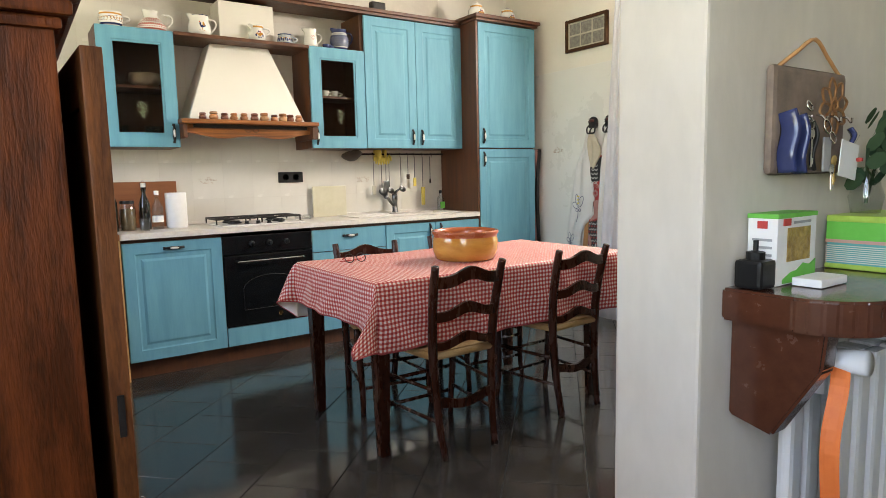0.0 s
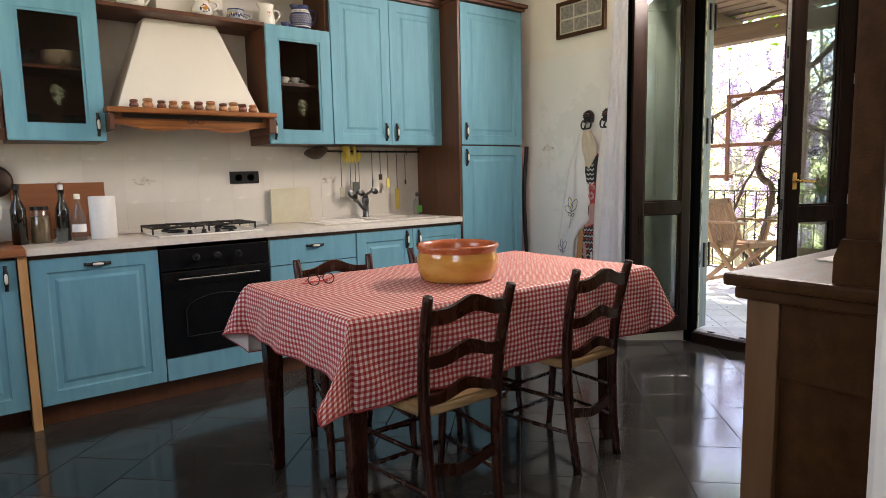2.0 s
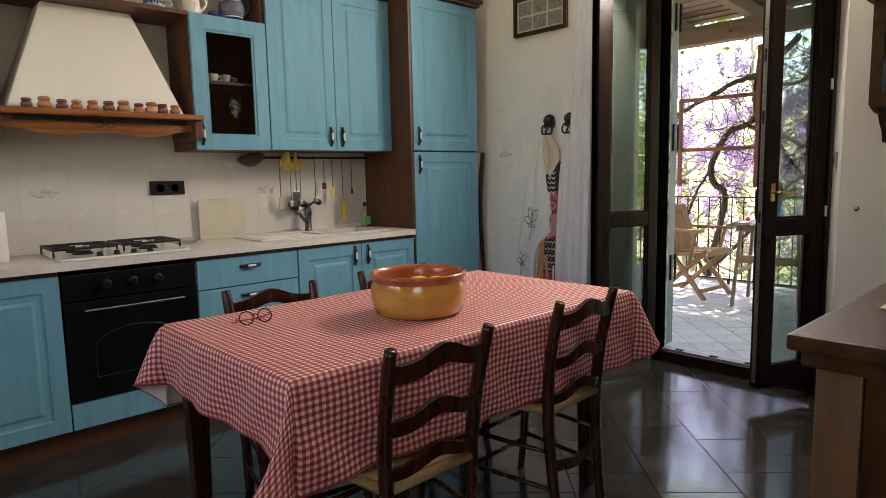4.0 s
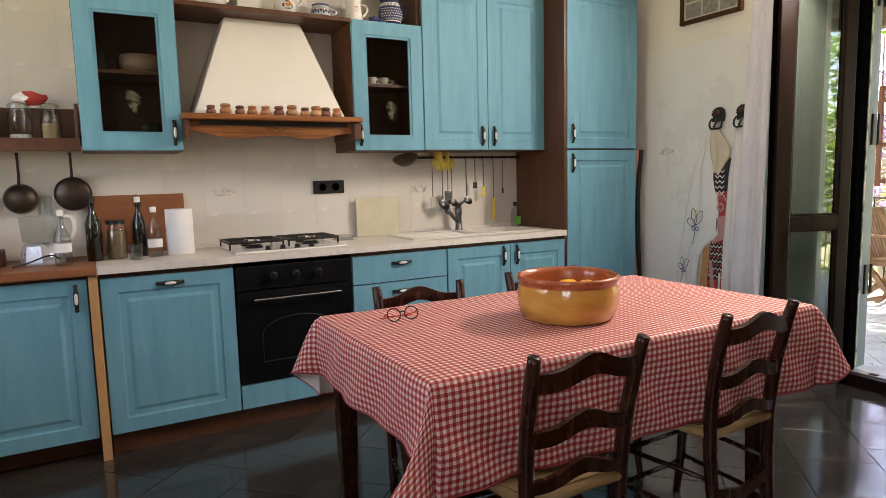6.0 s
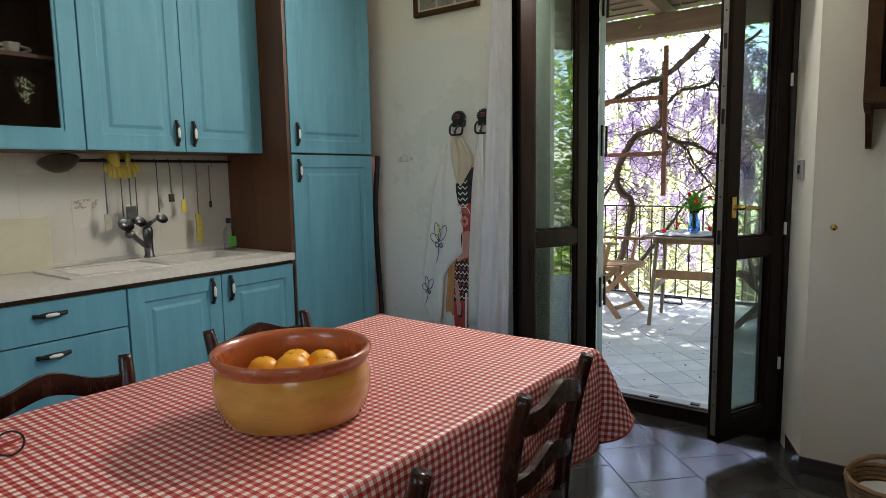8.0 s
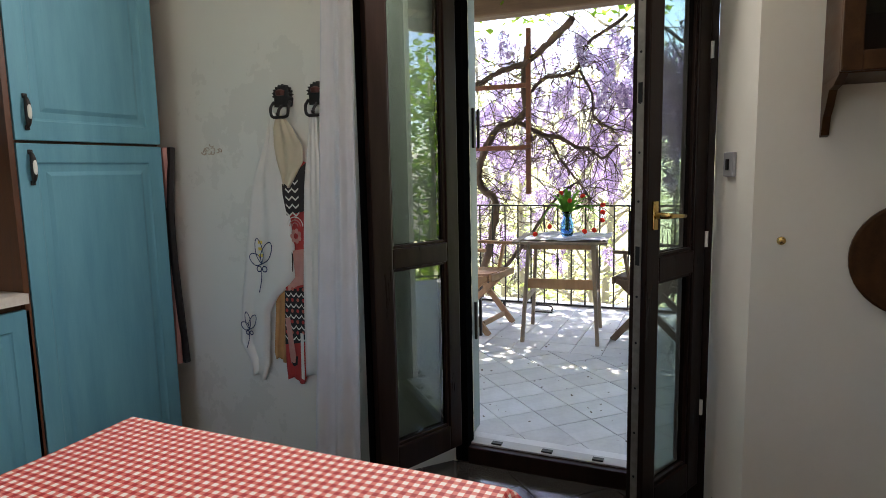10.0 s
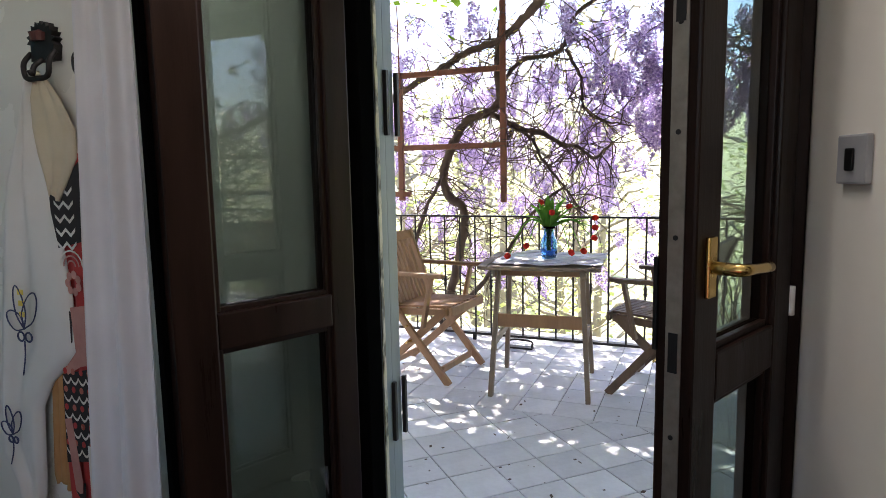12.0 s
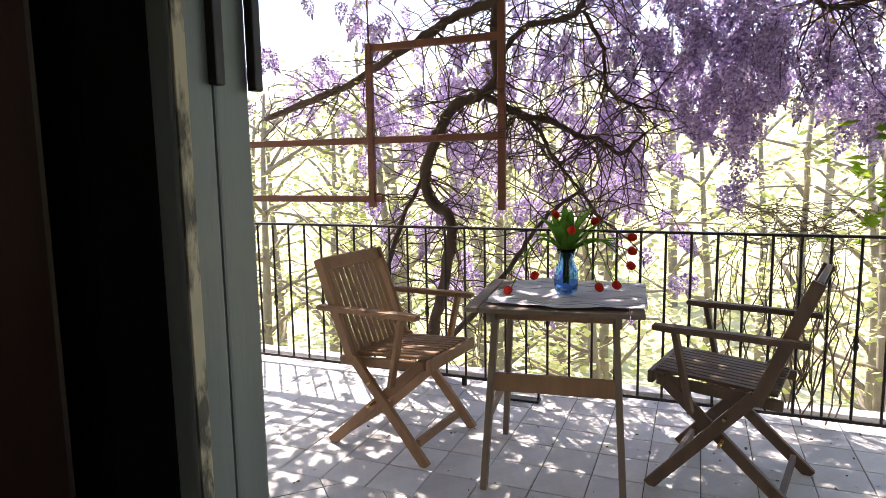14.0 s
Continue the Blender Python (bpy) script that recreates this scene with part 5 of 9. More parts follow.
wis = thing("wisteria", (7.6, 3.9, -0.3), "old twisted wisteria in full lilac bloom over the railing", "wisteria")
BOUGHS = {
    "trunk": ([(7.62, 4.10, -0.3), (7.60, 4.02, 0.25), (7.56, 3.92, 0.62), (7.52, 3.86, 0.96), (7.55, 3.99, 1.07), (7.57, 4.04, 1.24), (7.58, 4.0, 1.37), (7.56, 3.93, 1.5), (7.54, 3.83, 1.62), (7.55, 3.68, 1.67), (7.56, 3.59, 1.77), (7.58, 3.61, 2.0), (7.55, 3.57, 2.3)], 0.036, 0.026),
    "limb_a": ([(7.75, 5.3, 1.62), (7.66, 4.75, 1.75), (7.62, 4.55, 1.79), (7.58, 4.32, 1.89), (7.54, 4.02, 2.01), (7.52, 3.82, 2.1), (7.50, 3.57, 2.16), (7.40, 3.35, 2.28), (7.2, 3.1, 2.42)], 0.020, 0.030),
    "limb_b": ([(7.55, 3.66, 1.66), (7.56, 3.42, 1.54), (7.58, 3.29, 1.51), (7.6, 3.14, 1.43), (7.6, 3.04, 1.41), (7.6, 2.92, 1.33), (7.6, 2.8, 1.43)], 0.021, 0.009),
    "limb_c": ([(7.56, 3.60, 1.85), (7.6, 3.44, 2.02), (7.6, 3.29, 2.04), (7.58, 3.14, 2.08), (7.5, 3.05, 2.25), (7.3, 2.7, 2.42)], 0.018, 0.013),
    "limb_d": ([(7.58, 3.12, 2.07), (7.6, 3.02, 1.87), (7.6, 3.01, 1.7), (7.6, 2.92, 1.6), (7.6, 2.75, 1.55)], 0.012, 0.006),
    "limb_e": ([(7.57, 3.55, 1.6), (7.6, 3.37, 1.48), (7.6, 3.29, 1.33), (7.6, 3.19, 1.2), (7.58, 3.08, 1.07), (7.5, 3.0, 0.98)], 0.014, 0.006),
    "limb_f": ([(7.3, 2.6, 2.45), (7.45, 2.35, 2.25), (7.5, 2.13, 2.07), (7.52, 2.07, 1.99), (7.55, 1.98, 1.96), (7.55, 1.85, 1.98), (7.5, 1.6, 2.05), (7.4, 1.2, 2.2)], 0.014, 0.010),
    "limb_g": ([(7.60, 4.05, 0.1), (7.52, 3.70, 0.45), (7.50, 3.45, 0.78), (7.48, 3.30, 0.98), (7.55, 3.1, 1.15)], 0.022, 0.008),
    "limb_h": ([(7.62, 4.08, 0.05), (7.55, 4.3, 0.5), (7.52, 4.2, 0.9), (7.55, 4.05, 1.2)], 0.020, 0.012),
}
for nm, (pts, a, b) in BOUGHS.items():
    p = uneven(pts, 0.006, len(nm) * 7 + ord(nm[-1]))
    part("trunk" if nm == "trunk" else "limb", rod(p, limb_radii(len(p), a, b, ord(nm[-1])), 9), BARK, wis, smooth=True)

# fine twigs
rnd = random.Random(11)
bm = bmesh.new()
anchors = [Vector(q) for nm, (pts, a, b) in BOUGHS.items() for q in spline(pts, 3)]
for k in range(560):
    p = rnd.choice(anchors).copy()
    if p.z < 0.15:
        p += Vector((rnd.uniform(0, 0.3), rnd.uniform(-0.9, 0.9), rnd.uniform(0.2, 0.8)))
    d = Vector((rnd.uniform(-0.3, 0.5), rnd.uniform(-1, 1), rnd.uniform(-0.8, 0.6))).normalized()
    pts = [p]
    for s in range(6):
        d = (d + Vector((rnd.uniform(-0.4, 0.4), rnd.uniform(-0.5, 0.5), rnd.uniform(-0.55, 0.35)))).normalized()
        pts.append(pts[-1] + d * rnd.uniform(0.05, 0.12))
    sweep(bm, pts, [0.0045, 0.004, 0.0036, 0.003, 0.0026, 0.002, 0.0014], 5)
part("twig_tangle", bm, BARK, wis, kind="stuff")


def raceme(seed, length, fat):
    """A hanging flower cluster of many small folded petals."""
    r = random.Random(seed)
    bm = bmesh.new()
    n = int(330 * length / 0.24)
    for k in range(n):
        t = (k + r.random()) / n
        wide = fat * (math.sin(math.pi * min(1, 0.18 + t * 0.9)) ** 0.8) * (1 - 0.55 * t)
        a = r.uniform(0, 2 * math.pi)
        c = Vector((math.cos(a) * wide * r.uniform(0.55, 1.0), math.sin(a) * wide * r.uniform(0.55, 1.0), -t * length))
        s = r.uniform(0.007, 0.0125) * (1 - 0.35 * t)
        out = Vector((math.cos(a), math.sin(a), r.uniform(-0.5, 0.5))).normalized()
        side = out.cross(Vector((r.uniform(-1, 1), r.uniform(-1, 1), 1))).normalized()
        up = side.cross(out)
        v = [bm.verts.new(c + q) for q in (-side * s, up * s * 0.9 + out * s * 0.4, side * s, -up * s * 0.8 + out * s * 0.5)]
        bm.faces.new(v)
    sweep(bm, [(0, 0, 0.03), (0, 0, -length * 0.9)], 0.0012, 3)
    mesh = bpy.data.meshes.new("raceme")
    bm.to_mesh(mesh)
    bm.free()
    mesh.materials.append(WISTERIA)
    return mesh


RACEMES = [raceme(40 + k, ln, ft_) for k, (ln, ft_) in enumerate(((0.15, 0.068), (0.18, 0.076), (0.21, 0.080), (0.13, 0.062), (0.16, 0.078), (0.20, 0.070)))]
# stretches of the plan where the blossom hangs thick: middle y, z; spread; depth from x; how many
BLOOM = [((2.45, 1.55), (0.22, 0.26), (7.35, 8.1), 62), ((2.35, 1.85), (0.40, 0.20), (7.3, 8.3), 62), ((2.80, 1.80), (0.25, 0.16), (7.4, 8.2), 30), ((2.05, 1.75), (0.28, 0.18), (7.4, 8.3), 36),
         ((1.75, 1.58), (0.26, 0.14), (7.5, 8.3), 26), ((1.75, 2.05), (0.35, 0.16), (7.4, 8.4), 34), ((3.28, 1.88), (0.16, 0.14), (7.55, 8.3), 18), ((3.90, 1.82), (0.26, 0.14), (7.6, 8.4), 20),
         ((4.35, 1.60), (0.30, 0.22), (7.6, 8.5), 22), ((3.15, 1.45), (0.22, 0.16), (7.65, 8.5), 18), ((2.92, 1.25), (0.12, 0.16), (7.6, 8.4), 10), ((4.5, 2.15), (0.35, 0.18), (7.4, 8.3), 20),
         ((3.75, 1.30), (0.35, 0.15), (7.65, 8.4), 14), ((3.3, 2.25), (0.7, 0.12), (7.3, 8.4), 26), ((1.2, 1.95), (0.35, 0.25), (7.4, 8.4), 30), ((5.2, 1.8), (0.5, 0.3), (7.5, 8.5), 22),
         ((4.15, 0.85), (0.55, 0.42), (7.65, 8.6), 30), ((3.45, 0.70), (0.35, 0.40), (7.7, 8.6), 16), ((2.75, 0.80), (0.30, 0.35), (7.7, 8.5), 12),
         ((4.1, 1.55), (0.55, 0.35), (7.9, 8.9), 44), ((3.2, 1.25), (0.40, 0.25), (7.9, 8.8), 22), ((2.55, 2.1), (0.5, 0.14), (7.4, 8.2), 26), ((1.75, 1.42), (0.14, 0.10), (7.5, 8.0), 10)]
rnd = random.Random(21)
rest = bmesh.new()
near_count = 0
for (cy, cz), (sy, sz), (x0, x1), n in BLOOM:
    for k in range(n):
        x, y, z = rnd.uniform(x0, x1), rnd.gauss(cy, sy * 0.62), rnd.gauss(cz, sz * 0.62) + 0.10
        m = pose(x, y, z, rnd.uniform(-32, 32), rnd.uniform(-32, 32), rnd.uniform(0, 360)) @ Matrix.Scale(rnd.uniform(0.75, 1.2), 4)
        mesh = rnd.choice(RACEMES)
        if near_count < 300:
            ob = new("raceme", mesh)
            ob.parent = wis
            ob.matrix_basis = Matrix.Translation(-ORIGIN[wis]) @ m
            near_count += 1
        else:
            old = len(rest.verts)
            rest.from_mesh(mesh)
            rest.verts.ensure_lookup_table()
            bmesh.ops.transform(rest, matrix=m, verts=rest.verts[old:])
part("outer_blossom", rest, WISTERIA, wis, "lilac hanging flower clusters", kind="stuff")


def leaf_cloud(seed, n, centre, spread, size, flat=0.5):
    r = random.Random(seed)
    bm = bmesh.new()
    for k in range(n):
        c = Vector([r.gauss(centre[i], spread[i]) for i in range(3)])
        a, s = r.uniform(0, 6.28), r.uniform(0.6, 1.3) * size
        d = Vector((math.cos(a), math.sin(a), r.uniform(-0.8, 0.4))).normalized()
        e = d.cross(Vector((r.uniform(-0.5, 0.5), r.uniform(-0.5, 0.5), 1))).normalized() * s * 0.32
        v = [bm.verts.new(q) for q in (c, c + d * s * 0.5 + e, c + d * s, c + d * s * 0.5 - e)]
        bm.faces.new(v)
    return bm


bm = bmesh.new()
rnd = random.Random(31)
for k in range(90):
    p = rnd.choice(anchors)
    if p.z < 1.5:
        continue
    for j in range(9):
        c = p + Vector((rnd.uniform(-0.08, 0.15), rnd.uniform(-0.1, 0.1), rnd.uniform(-0.08, 0.08)))
        a, s = rnd.uniform(0, 6.28), rnd.uniform(0.022, 0.045)
        d = Vector((math.cos(a), math.sin(a), rnd.uniform(-0.9, 0.2))).normalized()
        e = d.cross(Vector((0.2, 0.1, 1))).normalized() * s * 0.3
        bm.faces.new([bm.verts.new(q) for q in (c, c + d * s * 0.5 + e, c + d * s, c + d * s * 0.5 - e)])
part("young_leaves", bm, BRONZELEAF, wis, "young yellow-green leaves", kind="stuff")

# dry climber tangled on the railing
dc = thing("dry_climber", (7.46, 1.9, 0.0), "tangle of dry climber stems on the railing", "climber", kind="stuff")
bm = bmesh.new()
rnd = random.Random(8)
for k in range(30):
    y = rnd.choice((2.32, 2.06, 2.0, 1.9)) + rnd.gauss(0, 0.06)
    pts = [Vector((RX + rnd.uniform(0.0, 0.10), y, rnd.uniform(-0.05, 0.25)))]
    for s in range(8):
        pts.append(pts[-1] + Vector((rnd.uniform(-0.02, 0.022), rnd.uniform(-0.045, 0.045), rnd.uniform(0.06, 0.13))))
    sweep(bm, pts, [0.0042, 0.004, 0.0038, 0.0034, 0.003, 0.0026, 0.0022, 0.002, 0.0015], 5)
for k in range(110):
    a = rnd.uniform(0, 6.28)
    c = Vector((RX + 0.03, rnd.gauss(2.14, 0.17), 0.985 + rnd.gauss(0, 0.05)))
    rr = rnd.uniform(0.05, 0.17)
    pts = [c + Vector((rnd.uniform(-0.05, 0.05), rr * math.cos(a + t), rr * 0.5 * math.sin(a + t))) for t in (0, 0.4, 0.8, 1.2, 1.6, 2.0)]
    sweep(bm, pts, 0.0017, 4)
part("stems", bm, surface("dry_stem", (0.10, 0.07, 0.045), (0.24, 0.18, 0.12), rough=0.9, scale=20, bump=0.3), dc)
part("leaves", leaf_cloud(5, 420, (7.6, 1.52, 1.12), (0.1, 0.17, 0.15), 0.085), LEAF, dc)

# leaf mass added above the view, to break the sun on the terrace floor
part("canopy_leaves", leaf_cloud(9, 8200, (7.66, 3.2, 3.02), (0.45, 2.2, 0.20), 0.09), LEAF, wis, "unseen leaves added over the roof edge to dapple the sun", kind="stuff")

# ---- hillside and trees ----
bm = bmesh.new()
rnd = random.Random(2)
n = 60
rows = []
for i in range(n + 1):
    row = []
    for j in range(n + 1):
        x, y = 7.66 + (i / n) ** 2.2 * 900, -3 + (j / n - 0.5) * (40 + 1600 * (i / n) ** 2)
        d = x - 7.66
        z = -1.6 - 0.25 * min(d, 9) + max(0.0, d - 14) * 0.10 + noise.noise((x * 0.2, y * 0.2, 0)) * 0.5
        z = min(z, 26 + noise.noise((x * 0.01, y * 0.01, 3)) * 8)
        row.append(bm.verts.new((x, y, z)))
    rows.append(row)
for a, b in zip(rows, rows[1:]):
    for j in range(n):
        bm.faces.new((a[j], b[j], b[j + 1], a[j + 1]))
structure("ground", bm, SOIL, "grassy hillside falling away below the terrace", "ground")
structure("ground_behind", boxes((-900, 7.658, -900, 900, -2.2, -1.7)), SOIL, "grassy ground under and behind the house", "ground")


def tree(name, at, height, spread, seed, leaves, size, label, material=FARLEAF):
    t = thing(name, at, label, "tree", "trees on the hillside")
    r = random.Random(seed)
    x, y, z = at
    tips = []
    bm = bmesh.new()
    main = uneven([(x, y, z - 0.3), (x + r.uniform(-0.2, 0.2), y + r.uniform(-0.2, 0.2), z + height * 0.4), (x + r.uniform(-0.4, 0.4), y + r.uniform(-0.4, 0.4), z + height * 0.92)], 0.02, seed, 5)
    sweep(bm, main, limb_radii(len(main), height * 0.017, height * 0.004, seed), 7)
    for k in range(16):
        b = main[min(len(main) - 1, 2 + int(k / 16 * (len(main) - 3)))]
        a = r.uniform(0, 6.28)
        l = spread * r.uniform(0.5, 1.0)
        mid = b + Vector((math.cos(a) * l * 0.5, math.sin(a) * l * 0.5, l * r.uniform(0.1, 0.5)))
        tip = b + Vector((math.cos(a) * l, math.sin(a) * l, l * r.uniform(0.2, 0.8)))
        pts = uneven([b, mid, tip], 0.03, seed + k, 3)
        sweep(bm, pts, limb_radii(len(pts), height * 0.006, height * 0.0015, seed + k), 5)
        tips += pts[2:]
    part("trunk", bm, TRUNK, t, smooth=True)
    bm = bmesh.new()
    for k in range(leaves):
        c = r.choice(tips) + Vector((r.gauss(0, spread * 0.16), r.gauss(0, spread * 0.16), r.gauss(0, spread * 0.14)))
        a, s = r.uniform(0, 6.28), size * r.uniform(0.6, 1.4)
        d = Vector((math.cos(a), math.sin(a), r.uniform(-0.7, 0.5))).normalized()
        e = d.cross(Vector((r.uniform(-0.6, 0.6), r.uniform(-0.6, 0.6), 1))).normalized() * s * 0.4
        bm.faces.new([bm.verts.new(q) for q in (c, c + d * s * 0.5 + e, c + d * s, c + d * s * 0.5 - e)])
    part("crown", bm, material, t)
    return t


SPOTS = [(11.5, 6.0, 5.2), (12.5, 3.6, 5.6), (11.8, 1.6, 5.0), (13.5, 8.5, 6.5), (14.0, 0.2, 6.0), (15.5, 4.8, 7.0), (16.0, 2.3, 6.5), (17.5, 7.2, 7.5), (18.0, 10.5, 8.0), (17.0, -1.8, 7.0), (20.5, 5.2, 8.5), (21.0, 1.0, 8.0),
         (22.5, 13.0, 9.0), (24.0, 8.2, 9.5), (25.5, 3.2, 10.0), (20.0, -4.5, 8.0), (28.0, 16.0, 11.0), (29.0, 11.0, 11.0), (30.0, 6.0, 12.0), (28.0, -1.5, 11.0), (10.0, 5.4, 4.6), (10.6, 7.6, 5.0), (9.9, 3.2, 4.2), (11.0, 9.6, 5.4), (12.2, 5.0, 5.4), (13.0, 6.8, 6.0), (10.4, 1.0, 4.4), (12.0, 12.0, 6.0), (14.6, 10.4, 6.6), (15.0, 6.2, 6.6), (12.6, -1.2, 5.4), (16.5, 12.6, 7.4), (19.0, 7.8, 8.0), (23.0, 5.6, 9.0)]
made_trees = []
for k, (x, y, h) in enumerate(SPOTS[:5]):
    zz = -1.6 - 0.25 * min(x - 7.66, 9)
    made_trees.append(tree("tree", (x, y, zz), h, h * 0.32, 60 + k, 900, 0.095, "slender tree with light-green spring leaves, paled as in glare"))
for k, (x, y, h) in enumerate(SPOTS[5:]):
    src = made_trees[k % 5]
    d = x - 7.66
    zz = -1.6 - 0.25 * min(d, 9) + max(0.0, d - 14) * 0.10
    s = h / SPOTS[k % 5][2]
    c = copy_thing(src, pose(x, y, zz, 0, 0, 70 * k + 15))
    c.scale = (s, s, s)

# leafy trees past the terrace's end, mirrored in the door's glass
for k, (x, y, h, turn) in enumerate(((6.0, -4.6, 4.4, 20), (7.4, -6.2, 5.0, 140), (5.4, -7.4, 5.4, 250), (9.0, -4.4, 4.6, 75), (8.6, -8.6, 6.0, 200), (6.8, -10.5, 6.4, 310))):
    if k == 0:
        leafy = tree("tree", (x, y, -1.7), h, h * 0.36, 91, 3400, 0.12, "leafy bright-green tree beside the terrace", LEAF)
    else:
        copy_thing(leafy, pose(x, y, -1.7, 0, 0, turn)).scale = (h / 4.4,) * 3

# ---- wardrobe by the passage ----
wd = thing("wardrobe", (0.1, 1.9, 0), "old reddish-brown wooden wardrobe with its door ajar", "wardrobe")
WX, WY0, WY1 = 0.424, 1.41, 2.32
part("side_panel", boxes((-0.14, WX, WY0, WY0 + 0.03, 0.0, 1.44, 0.004)), OLDWOOD, wd)
part("side_panel", boxes((-0.14, WX, WY1 - 0.03, WY1, 0.0, 1.44, 0.004)), OLDWOOD, wd)
part("back_panel", boxes((-0.14, -0.12, WY0 + 0.03, WY1 - 0.03, 0.0, 1.44)), OLDWOOD, wd)
part("bottom_board", boxes((-0.12, WX - 0.03, WY0 + 0.03, WY1 - 0.03, 0.08, 0.10)), OLDWOOD, wd)
part("top_board", boxes((-0.12, WX - 0.03, WY0 + 0.03, WY1 - 0.03, 1.42, 1.44)), OLDWOOD, wd)
bm = bmesh.new()
for k, (o, z0, z1) in enumerate(((0.012, 1.425, 1.445), (0.028, 1.4455, 1.47), (0.022, 1.4705, 1.485), (0.048, 1.4855, 1.525), (0.060, 1.5255, 1.55))):
    box(bm, -0.14, WX + o, WY0 - o, WY1 + o, z0, z1, 0.006)
part("cornice", bm, OLDWOOD, wd, "stepped moulded cornice")
hinge_y = WY1 - 0.02
dv = Vector((0.4605 - (WX + 0.004), 1.436 - hinge_y, 0))
dw = dv.length
swing = Matrix.Translation((WX + 0.004, hinge_y, 0)) @ Matrix.Rotation(math.atan2(dv.y, dv.x), 4, "Z")
wdd = None
for nm, row in (("wardrobe_door", (0.068, dw - 0.068, 0.010, 0.024, 0.158, 1.312)), ("door_stile", (0, 0.07, 0.0, 0.036, 0.06, 1.41, 0.003)), ("door_stile", (dw - 0.07, dw, 0.0, 0.036, 0.06, 1.41, 0.003)),
                ("door_rail", (0.0702, dw - 0.0702, 0.0, 0.036, 0.06, 0.16, 0.003)), ("door_rail", (0.0702, dw - 0.0702, 0.0, 0.036, 1.31, 1.41, 0.003))):
    bm = boxes(row)
    bmesh.ops.transform(bm, matrix=swing, verts=bm.verts)
    piece_ = part(nm, bm, AJAR, wdd or wd, "" if wdd else "worn panelled door standing ajar")
    wdd = wdd or piece_
part("keyhole_plate", boxes((0.472, 0.484, 1.4325, 1.4355, 0.70, 0.78)), IRON, wdd)
part("door_stop_ring", rod([(0.502 + 0.008 * math.cos(a), 1.46, 0.55 + 0.012 * math.sin(a)) for a in [2 * math.pi * k / 12 for k in range(13)]], 0.0015, 5), CHROME, wdd)

# ---- hall wall: shelf, radiator and small things ----
hs = thing("hall_shelf", (1.6, 0.72, 0.93), "thick dark-brown wooden wall shelf with a rounded corner", "shelf")
bm = bmesh.new()
arc = [(1.262 + 0.10 - 0.10 * math.cos(a), 0.545 + 0.10 - 0.10 * math.sin(a) - 0.03) for a in [math.pi / 2 * k / 8 for k in range(9)]]
plank(bm, [(2.25, 0.727), (1.262, 0.727)] + arc + [(2.25, 0.515)], "z", 0.932, 0.984)
bmesh.ops.bevel(bm, geom=bm.edges[:], offset=0.004, segments=2, affect="EDGES")
part("board", bm, DARKSHELF := surface("dark_polished_wood", (0.055, 0.016, 0.008), (0.095, 0.03, 0.015), rough=0.22, scale=5, stretch=(0.6, 6, 6), fine=60, bump=0.06, coat=0.4), hs)
bm = bmesh.new()
plank(bm, [(0.727, 0.931), (0.727, 0.768), (0.655, 0.752), (0.585, 0.872), (0.580, 0.931)], "x", 1.292, 1.335)
bmesh.ops.bevel(bm, geom=bm.edges[:], offset=0.004, segments=2, affect="EDGES")
part("bracket", bm, DARKSHELF, hs)
part("metal_fixing", boxes((1.60, 1.66, 0.60, 0.66, 0.925, 0.9315)), CHROME, hs)

ra = thing("radiator", (1.75, 0.66, 0.0), "white column radiator under the hall shelf", "radiator")
for k in range(9):
    x = 1.40 + k * 0.062
    bm = boxes((x, x + 0.046, 0.60, 0.625, 0.12, 0.86, 0.010), (x, x + 0.046, 0.675, 0.70, 0.12, 0.86, 0.010), (x, x + 0.046, 0.626, 0.674, 0.80, 0.858, 0.010), (x, x + 0.046, 0.626, 0.674, 0.122, 0.18, 0.010))
    part("column", bm, RADIATOR, ra)
for z in (0.15, 0.83):
    part("header", rod([(1.385, 0.65, z), (1.97, 0.65, z)], 0.016, 10), RADIATOR, ra)
for x in (1.52, 1.83):
    part("radiator_foot", boxes((x, x + 0.03, 0.62, 0.68, 0.0, 0.13, 0.004)), RADIATOR, ra)
part("valve", rod([(1.385, 0.65, 0.865), (1.385, 0.56, 0.875)], [0.018, 0.020], 14), RADIATOR, ra, smooth=True)
st_ = thing("orange_strap", (1.38, 0.58, 0.7), "orange webbing strap hanging from the radiator", "strap")
bm = bmesh.new()
sweep(bm, spline([(1.385, 0.60, 0.875), (1.352, 0.585, 0.84), (1.325, 0.583, 0.76), (1.335, 0.583, 0.66), (1.352, 0.585, 0.60)], 5), 0.013, 6, 0, 0.12)
part("webbing", bm, ORANGESTRAP, st_)

kb_ = thing("key_board", (1.52, 0.72, 1.16), "wooden key board on a rope with hanging keys", "key board")
bm = boxes((1.396, 1.650, 0.708, 0.724, 1.160, 1.338, 0.010))
part("board", bm, surface("grey_brown_slab", (0.12, 0.085, 0.065), (0.27, 0.20, 0.15), rough=0.7, scale=14, lo=0.38, hi=0.64, bump=0.4), kb_)
part("rope", rod(spline([(1.42, 0.716, 1.335), (1.47, 0.712, 1.362), (1.527, 0.710, 1.388), (1.58, 0.712, 1.362), (1.635, 0.716, 1.335)], 4), 0.0035, 6), TAN, kb_, "twisted jute rope")
COPPERFOIL = surface("copper_foil", (0.17, 0.075, 0.025), (0.36, 0.18, 0.07), rough=0.45, scale=50, bump=0.4, metal=0.3)
